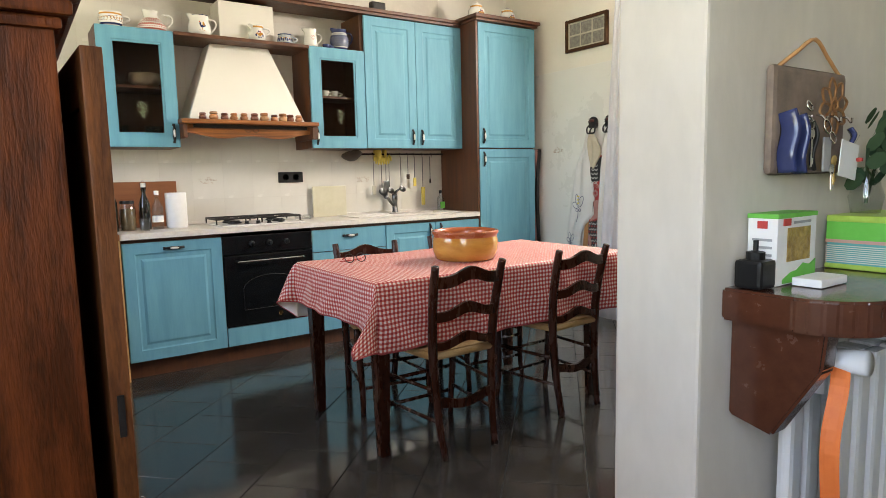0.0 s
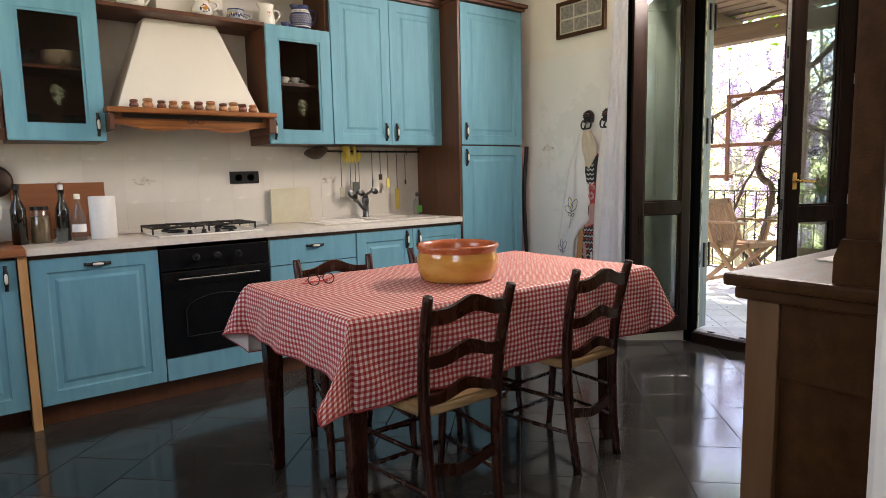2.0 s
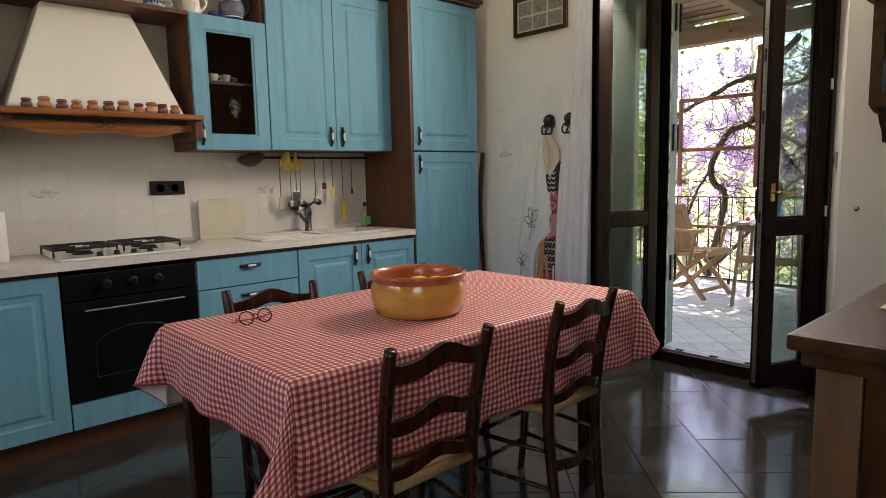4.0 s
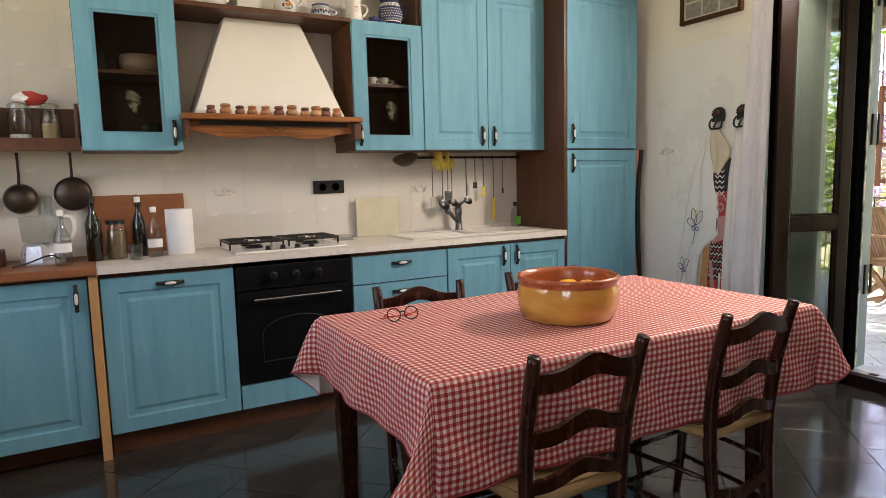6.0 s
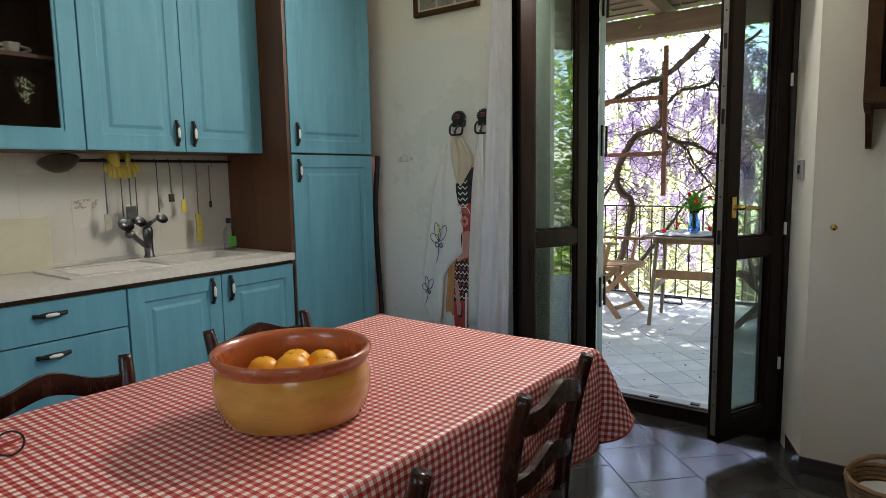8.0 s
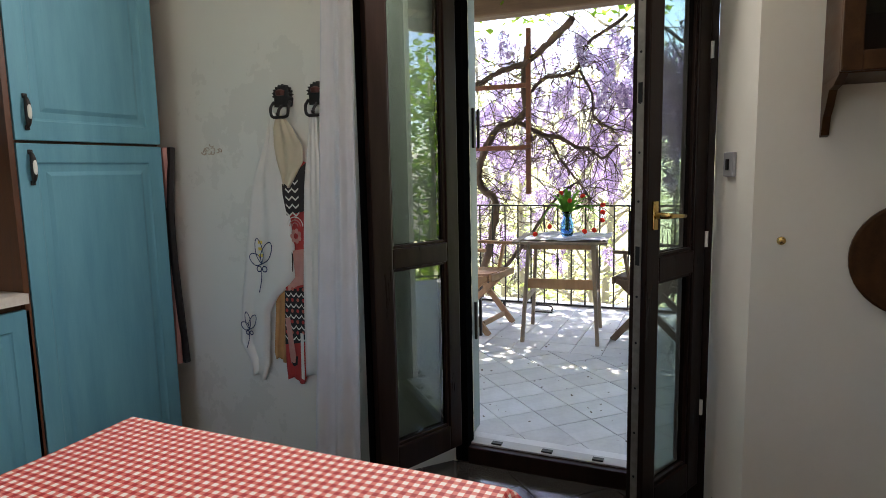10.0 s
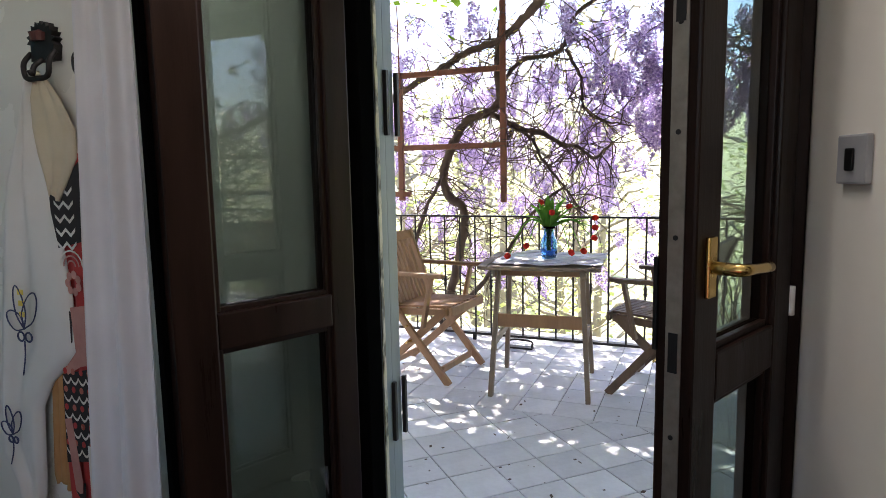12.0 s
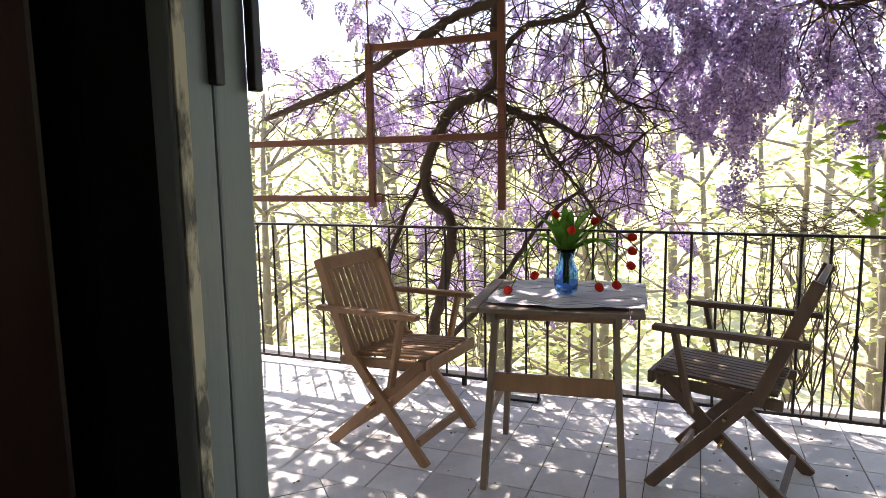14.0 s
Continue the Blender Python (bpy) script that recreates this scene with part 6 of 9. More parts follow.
for k in range(8):
    a = 2 * math.pi * k / 8 + 0.2
    tip, side = Vector((0.052 * math.cos(a), 0, 0.050 * math.sin(a))), Vector((-0.013 * math.sin(a), 0, 0.013 * math.cos(a)))
    c = Vector((1.598, 0.7065, 1.278))
    loop = spline([c + tip * 0.15, c + tip * 0.6 + side, c + tip, c + tip * 0.6 - side, c + tip * 0.16], 4)
    part("flower_petal", rod(loop, 0.0026, 5), COPPERFOIL, kb_, "copper wire petal", smooth=True)
part("flower_heart", rod([(1.598 + 0.0015 * q * math.cos(q * 0.9), 0.7045, 1.278 + 0.0015 * q * math.sin(q * 0.9)) for q in range(12)], 0.0028, 5), COPPERFOIL, kb_, smooth=True)
for x in (1.435, 1.485, 1.54, 1.59, 1.635):
    part("hook", rod(spline([(x, 0.709, 1.262), (x, 0.698, 1.258), (x, 0.692, 1.250), (x, 0.690, 1.258)], 3), 0.0022, 5), CHROME, kb_)
for x, z1, h, w, y, mt in ((1.416, 1.262, 0.098, 0.034, 0.697, NAVY), (1.446, 1.256, 0.094, 0.026, 0.692, NAVY), (1.500, 1.248, 0.080, 0.030, 0.696, BLACK), (1.640, 1.240, 0.045, 0.030, 0.696, NAVY)):
    bm = bmesh.new()
    sweep(bm, spline([(x, y, z1), (x + 0.004, y - 0.006, z1 - h * 0.3), (x - 0.003, y - 0.003, z1 - h * 0.7), (x + 0.002, y - 0.004, z1 - h)], 4), w / 2, 8, 0, 0.30)
    part("lanyard" if mt == NAVY else "key_case", bm, mt, kb_, smooth=True)
for x, z, r in ((1.474, 1.245, 0.011), (1.535, 1.240, 0.012), (1.556, 1.222, 0.010), (1.470, 1.272, 0.008)):
    part("key_ring", rod([(x + r * math.cos(q), 0.687 + 0.003 * math.sin(q), z + r * math.sin(q)) for q in [2 * math.pi * k / 14 for k in range(15)]], 0.0016, 5), CHROME, kb_, smooth=True)
for x, z, h, mt in ((1.476, 1.234, 0.062, CHROME), (1.560, 1.190, 0.050, BRASS), (1.552, 1.175, 0.045, CHROME)):
    bm = turned([(0.0, 0.0), (0.009, 0.0), (0.009, 0.0025), (0.0, 0.0025)], n=14)
    bmesh.ops.rotate(bm, matrix=Matrix.Rotation(radians(90), 3, "X"), verts=bm.verts)
    bmesh.ops.translate(bm, vec=(x, 0.686, z - 0.008), verts=bm.verts)
    box(bm, x - 0.0032, x + 0.0032, 0.6835, 0.686, z - h, z - 0.012, 0.0008)
    box(bm, x + 0.0032, x + 0.0065, 0.6838, 0.6858, z - h + 0.004, z - h + 0.014)
    part("key", bm, mt, kb_)
part("key_tag", boxes((1.530, 1.556, 0.688, 0.692, 1.163, 1.222, 0.002)), GREY, kb_)
bm = boxes((-0.034, 0.034, -0.001, 0.001, -0.064, 0.0, 0.0006))
bmesh.ops.transform(bm, matrix=pose(1.618, 0.684, 1.214, 0, 9, 0), verts=bm.verts)
part("paper_tag", bm, PAPER, kb_, "white paper tag")
part("red_fob", turned([(0.0, 0.0), (0.015, 0.002), (0.015, 0.008), (0.0, 0.010)], (1.652, 0.692, 1.178), 14), RED, kb_)

kb_.matrix_basis = Matrix.Translation((-0.033, 0.0, 0.0)) @ kb_.matrix_basis

bx = thing("chocolate_box", (1.38, 0.69, 0.985), "white and green carton with a gold window", "box")
part("carton", boxes((1.322, 1.446, 0.672, 0.720, 0.985, 1.098, 0.001)), PAPER, bx)
part("green_lid_edge", boxes((1.321, 1.447, 0.6708, 0.7212, 1.092, 1.0992, 0.0005)), GREEN, bx)
bm = bmesh.new()
plank(bm, [(1.340, 0.9875), (1.445, 0.9875), (1.445, 1.020), (1.425, 1.012), (1.405, 1.016), (1.385, 1.006), (1.365, 1.004), (1.340, 0.994)], "y", 0.6705, 0.6718)
part("green_wave", bm, GREEN, bx)
part("gold_window", boxes((1.352, 1.424, 0.6703, 0.6718, 1.022, 1.076)), surface("gold_wrappers", (0.25, 0.12, 0.02), (0.75, 0.52, 0.18), rough=0.35, scale=70, fine=160, bump=0.4, metal=0.5), bx)
part("red_mark", boxes((1.338, 1.360, 0.6703, 0.6718, 1.080, 1.091)), RED, bx)
part("red_mark", boxes((1.3205, 1.3218, 0.688, 0.704, 1.076, 1.088)), RED, bx)
for q in range(3):
    part("print_bar", boxes((1.3206, 1.3218, 0.680, 0.712 - 0.006 * q, 1.056 - 0.012 * q, 1.060 - 0.012 * q)), GREY, bx)
part("print_bar", boxes((1.370, 1.425, 0.6705, 0.6718, 1.082, 1.086)), GREY, bx)
tn = thing("biscuit_tin", (1.685, 0.650, 0.985), "green tin box with fine stripes on the shelf", "tin box")
part("tin", boxes((1.5850, 1.7850, 0.5850, 0.7160, 0.9850, 1.0810, 0.004)), TEAL, tn)
part("green_band", boxes((1.5840, 1.7860, 0.5840, 0.7170, 1.0378, 1.0714, 0.001)), GREEN, tn)
part("rim", boxes((1.5830, 1.7870, 0.5830, 0.7180, 1.0710, 1.0830, 0.003)), TULIPGREEN := surface("lime_rim", (0.30, 0.45, 0.06), (0.42, 0.58, 0.10), rough=0.4, scale=60, bump=0.0), tn)
part("rim", boxes((1.5830, 1.7870, 0.5830, 0.7180, 0.9850, 0.9946, 0.003)), TULIPGREEN, tn)
for q in range(9):
    part("stripe", boxes((1.5835, 1.7865, 0.5835, 0.7175, 0.9975 + q * 0.00365, 0.9975 + q * 0.00365 + 0.0016)), WALLTILE, tn)
part("pink_stripe", boxes((1.5834, 1.7866, 0.5834, 0.7176, 1.0330, 1.0388)), PINK, tn)
ad = thing("travel_adapter", (1.292, 0.69, 0.985), "dark grey plug adapter standing on the shelf", "plug adapter")
part("case", boxes((1.270, 1.316, 0.668, 0.712, 0.985, 1.030, 0.006)), BLACK, ad)
part("plug_cap", turned([(0.014, 0.0), (0.014, 0.012), (0.004, 0.014), (0.004, 0.03), (0.0, 0.031)], (1.293, 0.69, 1.030), 14), BLACK, ad)
tagged(part("white_packet", boxes((1.355, 1.44, 0.618, 0.664, 0.985, 0.998, 0.002)), PAPER), "small white flat packet lying on the shelf", "packet")
hv_ = thing("leaf_vase", (1.663, 0.685, 1.083), "glass vase with dark round eucalyptus leaves", "vase")
part("glass_body", turned([(0.0, 0.0), (0.024, 0.0), (0.030, 0.03), (0.018, 0.07), (0.014, 0.085), (0.0, 0.086)], (1.663, 0.685, 1.084), 18), CLEARGLASS, hv_, smooth=True)
bm = bmesh.new()
rnd = random.Random(4)
sweep(bm, [(1.663, 0.685, 1.103), (1.648, 0.68, 1.153), (1.633, 0.675, 1.203)], 0.003, 5)
sweep(bm, [(1.663, 0.685, 1.103), (1.683, 0.68, 1.173), (1.698, 0.675, 1.273)], 0.003, 5)
for k in range(22):
    t = rnd.random()
    c = Vector((1.643, 0.675, 1.143)).lerp(Vector((1.698, 0.675, 1.263)), t) + Vector((rnd.uniform(-0.03, 0.03), rnd.uniform(-0.03, 0.03), rnd.uniform(-0.02, 0.02)))
    a, e = rnd.uniform(0, 6.28), rnd.uniform(-0.6, 0.6)
    u_, v_ = Vector((math.cos(a), math.sin(a), e)).normalized(), Vector((-math.sin(a) * 0.5, math.cos(a) * 0.5, 1)).normalized()
    bm.faces.new([bm.verts.new(c + u_ * 0.017 * math.cos(q) + v_ * 0.017 * math.sin(q)) for q in [2 * math.pi * i / 8 for i in range(8)]])
part("eucalyptus", bm, SILVERLEAF, hv_)

# ---- dresser with hutch ----
dr_ = thing("dresser", (2.7, 1.15, 0), "brown antique wooden dresser with an upper hutch", "dresser")
part("top_board", boxes((1.875, 3.35, 0.90, 1.405, 0.908, 0.936, 0.008)), DRESSER, dr_)
part("top_moulding", boxes((1.895, 3.33, 0.90, 1.388, 0.880, 0.9075, 0.007)), DRESSER, dr_)
part("body", boxes((1.93, 3.30, 0.90, 1.352, 0.06, 0.8795, 0.003)), DRESSER, dr_)
part("corner_stile", boxes((1.912, 1.965, 1.30, 1.368, 0.0, 0.8795, 0.004)), OAKISH := surface("lighter_antique_wood", (0.12, 0.058, 0.022), (0.19, 0.10, 0.042), rough=0.45, scale=4, stretch=(6, 6, 0.6), bump=0.2), dr_)
part("side_rail", boxes((1.918, 1.930, 0.92, 1.299, 0.72, 0.8795, 0.003)), DRESSER, dr_)
part("side_rail", boxes((1.918, 1.930, 0.92, 1.299, 0.06, 0.16, 0.003)), DRESSER, dr_)
for k in range(2):
    x0 = 1.99 + k * 0.65
    d = part("drawer", boxes((x0, x0 + 0.61, 1.3525, 1.368, 0.71, 0.86, 0.004)), DRESSER, dr_)
    part("knob", turned([(0.008, 0.0), (0.014, 0.012), (0.0, 0.02)], (x0 + 0.3, 1.369, 0.785), 12), BRASS, d)
    d = part("door", boxes((x0, x0 + 0.61, 1.3525, 1.368, 0.10, 0.69, 0.004)), DRESSER, dr_)
part("hutch_post", boxes((1.897, 1.947, 1.125, 1.18, 0.9365, 1.95, 0.006)), DRESSER, dr_)
bm = bmesh.new()
plank(bm, [(1.108, 0.9362), (1.195, 0.9362), (1.195, 0.985), (1.183, 1.02), (1.12, 1.02), (1.108, 0.985)], "x", 1.890, 1.954)
part("post_foot", bm, DRESSER, dr_, "flared turned foot of the post")
part("hutch_back_post", boxes((1.897, 1.947, 0.90, 0.94, 0.9365, 1.95, 0.004)), DRESSER, dr_)
part("hutch_cabinet", boxes((1.902, 3.25, 0.90, 1.122, 1.42, 1.95, 0.004)), DRESSER, dr_)
part("hutch_rail", boxes((1.904, 1.942, 0.941, 1.122, 1.36, 1.4195, 0.004)), DRESSER, dr_)
part("hutch_cornice", boxes((1.862, 3.29, 0.90, 1.215, 1.9505, 2.0, 0.010)), DRESSER, dr_)
dr_.matrix_basis = Matrix.Translation((0.03, -0.008, 0.0)) @ dr_.matrix_basis @ Matrix.Diagonal((1, 1, 1.0214, 1))
rn = thing("table_runner", (2.3, 1.27, 0.958), "beige linen runner lying on the dresser", "runner")
bm = bmesh.new()
plank(bm, [(2.18, 1.02), (2.84, 1.0), (2.87, 1.30), (2.209, 1.332)], "z", 0.9575, 0.960)
part("linen", bm, CANVAS, rn)

# ---- east wall: hanging cabinet, board, basket, small fittings ----
hc = thing("hanging_cabinet", (4.1, 1.45, 1.47), "small dark wooden wall cabinet with a glazed door", "wall cabinet")
bm = boxes((3.95, 4.217, 1.755, 1.772, 1.475, 1.90, 0.003), (3.95, 4.217, 1.10, 1.117, 1.475, 1.90, 0.003), (3.95, 4.217, 1.117, 1.755, 1.475, 1.492), (3.95, 4.217, 1.117, 1.755, 1.883, 1.90), (4.205, 4.217, 1.117, 1.755, 1.492, 1.883), (3.97, 4.205, 1.117, 1.755, 1.66, 1.672))
part("body", bm, DRESSER, hc)
for y0, y1 in ((1.11, 1.44), (1.444, 1.772)):
    bm = boxes((3.928, 3.949, y0, y0 + 0.045, 1.478, 1.897, 0.003), (3.928, 3.949, y1 - 0.045, y1, 1.478, 1.897, 0.003), (3.928, 3.949, y0 + 0.045, y1 - 0.045, 1.478, 1.525, 0.003), (3.928, 3.949, y0 + 0.045, y1 - 0.045, 1.85, 1.897, 0.003))
    d = part("glazed_door", bm, DRESSER, hc)
    p = part("pane", boxes((3.937, 3.941, y0 + 0.04, y1 - 0.04, 1.52, 1.855)), CABPANE, d)
    p.visible_shadow = False
part("cornice", boxes((3.905, 4.217, 1.085, 1.795, 1.9005, 1.93, 0.008)), DRESSER, hc)
bm = bmesh.new()
plank(bm, [(4.217, 1.33), (4.217, 1.4745), (3.95, 1.4745), (4.02, 1.455), (4.09, 1.45), (4.13, 1.41), (4.17, 1.385), (4.19, 1.335)], "y", 1.752, 1.772)
part("bracket", bm, DRESSER, hc, "scrolled bracket")
bm = bmesh.new()
plank(bm, [(4.217, 1.33), (4.217, 1.4745), (3.95, 1.4745), (4.02, 1.455), (4.09, 1.45), (4.13, 1.41), (4.17, 1.385), (4.19, 1.335)], "y", 1.10, 1.12)
part("bracket", bm, DRESSER, hc, "scrolled bracket")
for y in (1.62, 1.53, 1.36):
    g = part("jar", turned([(0.0, 0.0), (0.03, 0.0), (0.032, 0.06), (0.024, 0.075), (0.026, 0.085), (0.0, 0.086)], (4.08, y, 1.4925), 16), CLEARGLASS, None, smooth=True)
    tagged(g, "small clear glass jar standing in the cabinet", "jar", "jars in the hanging cabinet")
cb = thing("round_board", (4.2, 1.52, 0.85), "round dark wooden cutting board hung on the wall", "cutting board")
bm = turned([(0.0, 0.0), (0.158, 0.0), (0.165, 0.004), (0.165, 0.016), (0.158, 0.02), (0.0, 0.02)], n=40)
bmesh.ops.rotate(bm, matrix=Matrix.Rotation(radians(-90), 3, "Y"), verts=bm.verts)
bmesh.ops.translate(bm, vec=(4.216, 1.52, 0.985), verts=bm.verts)
part("disc", bm, DRESSER, cb)
part("handle", boxes((4.197, 4.215, 1.50, 1.54, 1.14, 1.245, 0.006)), DRESSER, cb)
part("hook", rod([(4.219, 1.52, 1.33), (4.205, 1.52, 1.33), (4.203, 1.52, 1.24)], 0.003, 6), IRON, cb)
bk = thing("wicker_basket", (4.02, 1.66, 0), "brown wicker basket with an arched handle on the floor", "basket")
bm = bmesh.new()
for k in range(9):
    r_, z = 0.115 + 0.003 * k, 0.012 + k * 0.016
    sweep(bm, [(4.0 + r_ * math.cos(a) * (1 + 0.012 * (-1) ** i), 1.62 + r_ * math.sin(a) * (1 + 0.012 * (-1) ** i), z) for i, a in enumerate([2 * math.pi * i / 36 for i in range(37)])], 0.009, 6)
part("woven_side", bm, WICKER, bk)
part("base", turned([(0.0, 0.0), (0.113, 0.0), (0.113, 0.01), (0.0, 0.011)], (4.0, 1.62, 0.0), 24), WICKER, bk)
part("arched_handle", rod([(4.0 + 0.03 * math.cos(a) * 0, 1.62 + 0.135 * math.cos(a), 0.13 + 0.10 * math.sin(a)) for a in [math.pi * k / 12 for k in range(13)]], 0.010, 8), WICKER, bk, smooth=True)
part("white_cloth", turned([(0.0, 0.10), (0.07, 0.105), (0.11, 0.09), (0.11, 0.085)], (4.0, 1.62, 0.0), 14), CANVAS, bk)

rot_rev = Matrix.Rotation(math.atan2(0.11, 0.28), 4, "Z")
sw = thing("light_switch", (0, 0, 0), "small silver switch plate with a black rocker", "switch")
part("plate", boxes((-0.038, 0.038, -0.001, 0.011, -0.04, 0.04, 0.004)), GREY, sw)
part("rocker", boxes((-0.011, 0.011, 0.0115, 0.016, -0.018, 0.018, 0.003)), BLACK, sw)
sw.matrix_basis = Matrix.Translation((4.372, 1.996, 1.258)) @ rot_rev
kn = thing("coat_peg", (4.22, 1.857, 1.03), "small brass knob screwed into the wall", "coat peg")
bm = turned([(0.0, 0.028), (0.010, 0.026), (0.013, 0.019), (0.009, 0.012), (0.005, 0.010), (0.005, 0.0)], n=14)
bmesh.ops.rotate(bm, matrix=Matrix.Rotation(radians(-90), 3, "Y"), verts=bm.verts)
bmesh.ops.translate(bm, vec=(4.22, 1.857, 1.03), verts=bm.verts)
part("knob", bm, BRASS, kn, smooth=True)

# picture with six small views
pc = thing("framed_picture", (4.2, 3.715, 2.27), "dark wooden frame with six small grey prints", "picture")
bm = boxes((4.190, 4.218, 3.497, 3.522, 2.145, 2.40, 0.004), (4.190, 4.218, 3.908, 3.933, 2.145, 2.40, 0.004), (4.190, 4.218, 3.522, 3.908, 2.145, 2.170, 0.004), (4.190, 4.218, 3.522, 3.908, 2.375, 2.40, 0.004))
part("frame", bm, DRESSER, pc)
part("mount", boxes((4.204, 4.212, 3.522, 3.908, 2.170, 2.375)), PRINTPAPER := surface("aged_print_paper", (0.42, 0.38, 0.28), (0.52, 0.48, 0.37), rough=0.7, scale=20, bump=0.05), pc)
GREYPRINT = surface("grey_engraving", (0.10, 0.095, 0.08), (0.32, 0.30, 0.25), rough=0.7, scale=45, detail=8, bump=0.0)
for r_ in range(2):
    for c_ in range(3):
        y0, z0 = 3.537 + c_ * 0.123, 2.182 + r_ * 0.097
        part("print", boxes((4.2015, 4.2038, y0, y0 + 0.108, z0, z0 + 0.083)), GREYPRINT, pc)

# broom handles and brush in the gap beside the tall cabinet
bh = thing("broom", (4.15, 4.30, 0), "broom with a red-capped handle beside the tall cabinet", "broom")
part("stick", rod([(4.15, 4.33, 0.05), (4.152, 4.30, 1.44)], 0.011, 8), WHITECERAMIC, bh)
part("cap", turned([(0.0, 0.05), (0.016, 0.045), (0.018, 0.0), (0.0, 0.0)], (4.152, 4.30, 1.42), 12), RED, bh, smooth=True)
part("brush_head", boxes((4.115, 4.185, 4.27, 4.45, 0.0, 0.06, 0.01)), BLACK, bh)
ha = thing("hanging_cloth", (4.15, 4.40, 0.45), "narrow dark patterned cloth hanging beside the cabinet", "cloth")
bm = bmesh.new()
for k in range(7):
    y = 4.215 + k * 0.02
    sweep(bm, spline([(4.155 + 0.012 * (-1) ** k, y, 1.38), (4.15 - 0.01 * (-1) ** k, y + 0.004, 1.0), (4.155 + 0.012 * (-1) ** k, y, 0.42)], 4), 0.016, 6, k % 2)
part("folds", bm, [INKBLACK, PINK], ha)

# curtain pushed behind the door leaf
cu = thing("curtain", (4.1, 3.3, 0.02), "white linen curtain gathered beside the terrace door", "curtain")
bm = bmesh.new()
NZ, NC = 26, 46
lay = []
for i in range(NZ + 1):
    z = 2.46 - 2.42 * i / NZ
    s = i / NZ
    a0, a1 = 3.228 + 0.05 * s, 3.318 + 0.157 * s
    row = []
    for j in range(NC + 1):
        t = j / NC
        y = a0 + (a1 - a0) * t
        x = 4.085 + 0.018 * math.sin(t * 11 + 0.8 * math.sin(s * 3)) * (0.4 + 0.7 * s) + 0.004 * math.sin(t * 31 + s * 2)
        row.append(bm.verts.new((x, y, z)))
    lay.append(row)
for a, b in zip(lay, lay[1:]):
    for j in range(NC):
        bm.faces.new((a[j], a[j + 1], b[j + 1], b[j]))
c_ob = part("cloth", bm, CURTAIN, cu, smooth=True)
c_ob.modifiers.new("thickness", "SOLIDIFY").thickness = 0.002
part("rod", rod([(4.085, 3.12, 2.475), (4.085, 3.40, 2.475)], 0.010, 10), IRON, cu)
part("rod_bracket", boxes((4.085, 4.219, 3.33, 3.345, 2.468, 2.482)), IRON, cu)

# aprons on carved hooks
def carved_hook(y, z):
    h = thing("carved_hook", (4.22, y, z), "dark carved wall hook with a spiked crown", "wall hook", "hooks on the tiled wall")
    bm = bmesh.new()
    crown = []
    for k in range(22):
        a = math.pi * (-0.12 + 1.24 * k / 21)
        r = 0.047 if k % 2 else 0.037
        crown.append((y + r * math.cos(a), z - 0.002 + r * 0.86 * math.sin(a)))
    plank(bm, crown + [(y - 0.036, z - 0.050), (y + 0.036, z - 0.050)], "x", 4.192, 4.2135)
    part("carving", bm, IRON, h)
    part("rosette", turned([(0.0, 0.0), (0.020, 0.0), (0.023, 0.018), (0.0, 0.028)], (4.196, y + 0.004, z - 0.006), 12), PANRED, h, "dull red rosette")
    part("bail", rod(spline([(4.196, y + 0.040, z - 0.030), (4.178, y + 0.043, z - 0.055), (4.176, y + 0.036, z - 0.088), (4.174, y, z - 0.092), (4.176, y - 0.036, z - 0.088), (4.178, y - 0.043, z - 0.055), (4.196, y - 0.040, z - 0.030)], 4), 0.0062, 7), IRON, h, smooth=True)
    part("tongue", rod(spline([(4.196, y, z - 0.045), (4.172, y, z - 0.065), (4.166, y, z - 0.085), (4.160, y, z - 0.075)], 3), 0.006, 7), IRON, h, smooth=True)
    return h


PANRED = surface("dull_red_carving", (0.05, 0.012, 0.008), (0.11, 0.025, 0.015), rough=0.6, scale=40, bump=0.3)


carved_hook(3.637, 1.572)
carved_hook(3.470, 1.572)


def hanging_cloth(name, rows, x, material, label, category, fold=0.006, thick=0.002):
    """A cloth hanging flat on the wall; rows of height, left y and right y."""
    t = thing(name, (x, (rows[0][1] + rows[0][2]) / 2, rows[-1][0]), label, category)
    bm = bmesh.new()
    n, prev = 18, None
    dense = []
    for a, b in zip(rows, rows[1:]):
        dense += [[a[i] + (b[i] - a[i]) * k / 5 for i in range(3)] for k in range(5)]
    dense.append(list(rows[-1]))
    for i, (z, y0, y1) in enumerate(dense):
        row = [bm.verts.new((x - fold * (1 + math.sin(j / n * 9 + z * 2.0)) - 0.004 * math.sin(j * 0.9), y0 + (y1 - y0) * j / n, z + 0.01 * math.sin(j / n * 5))) for j in range(n + 1)]
        if prev:
            for j in range(n):
                bm.faces.new((prev[j], prev[j + 1], row[j + 1], row[j]))
        prev = row
    ob = part("cloth", bm, material, t, smooth=True)
    ob.modifiers.new("thickness", "SOLIDIFY").thickness = thick
    return t


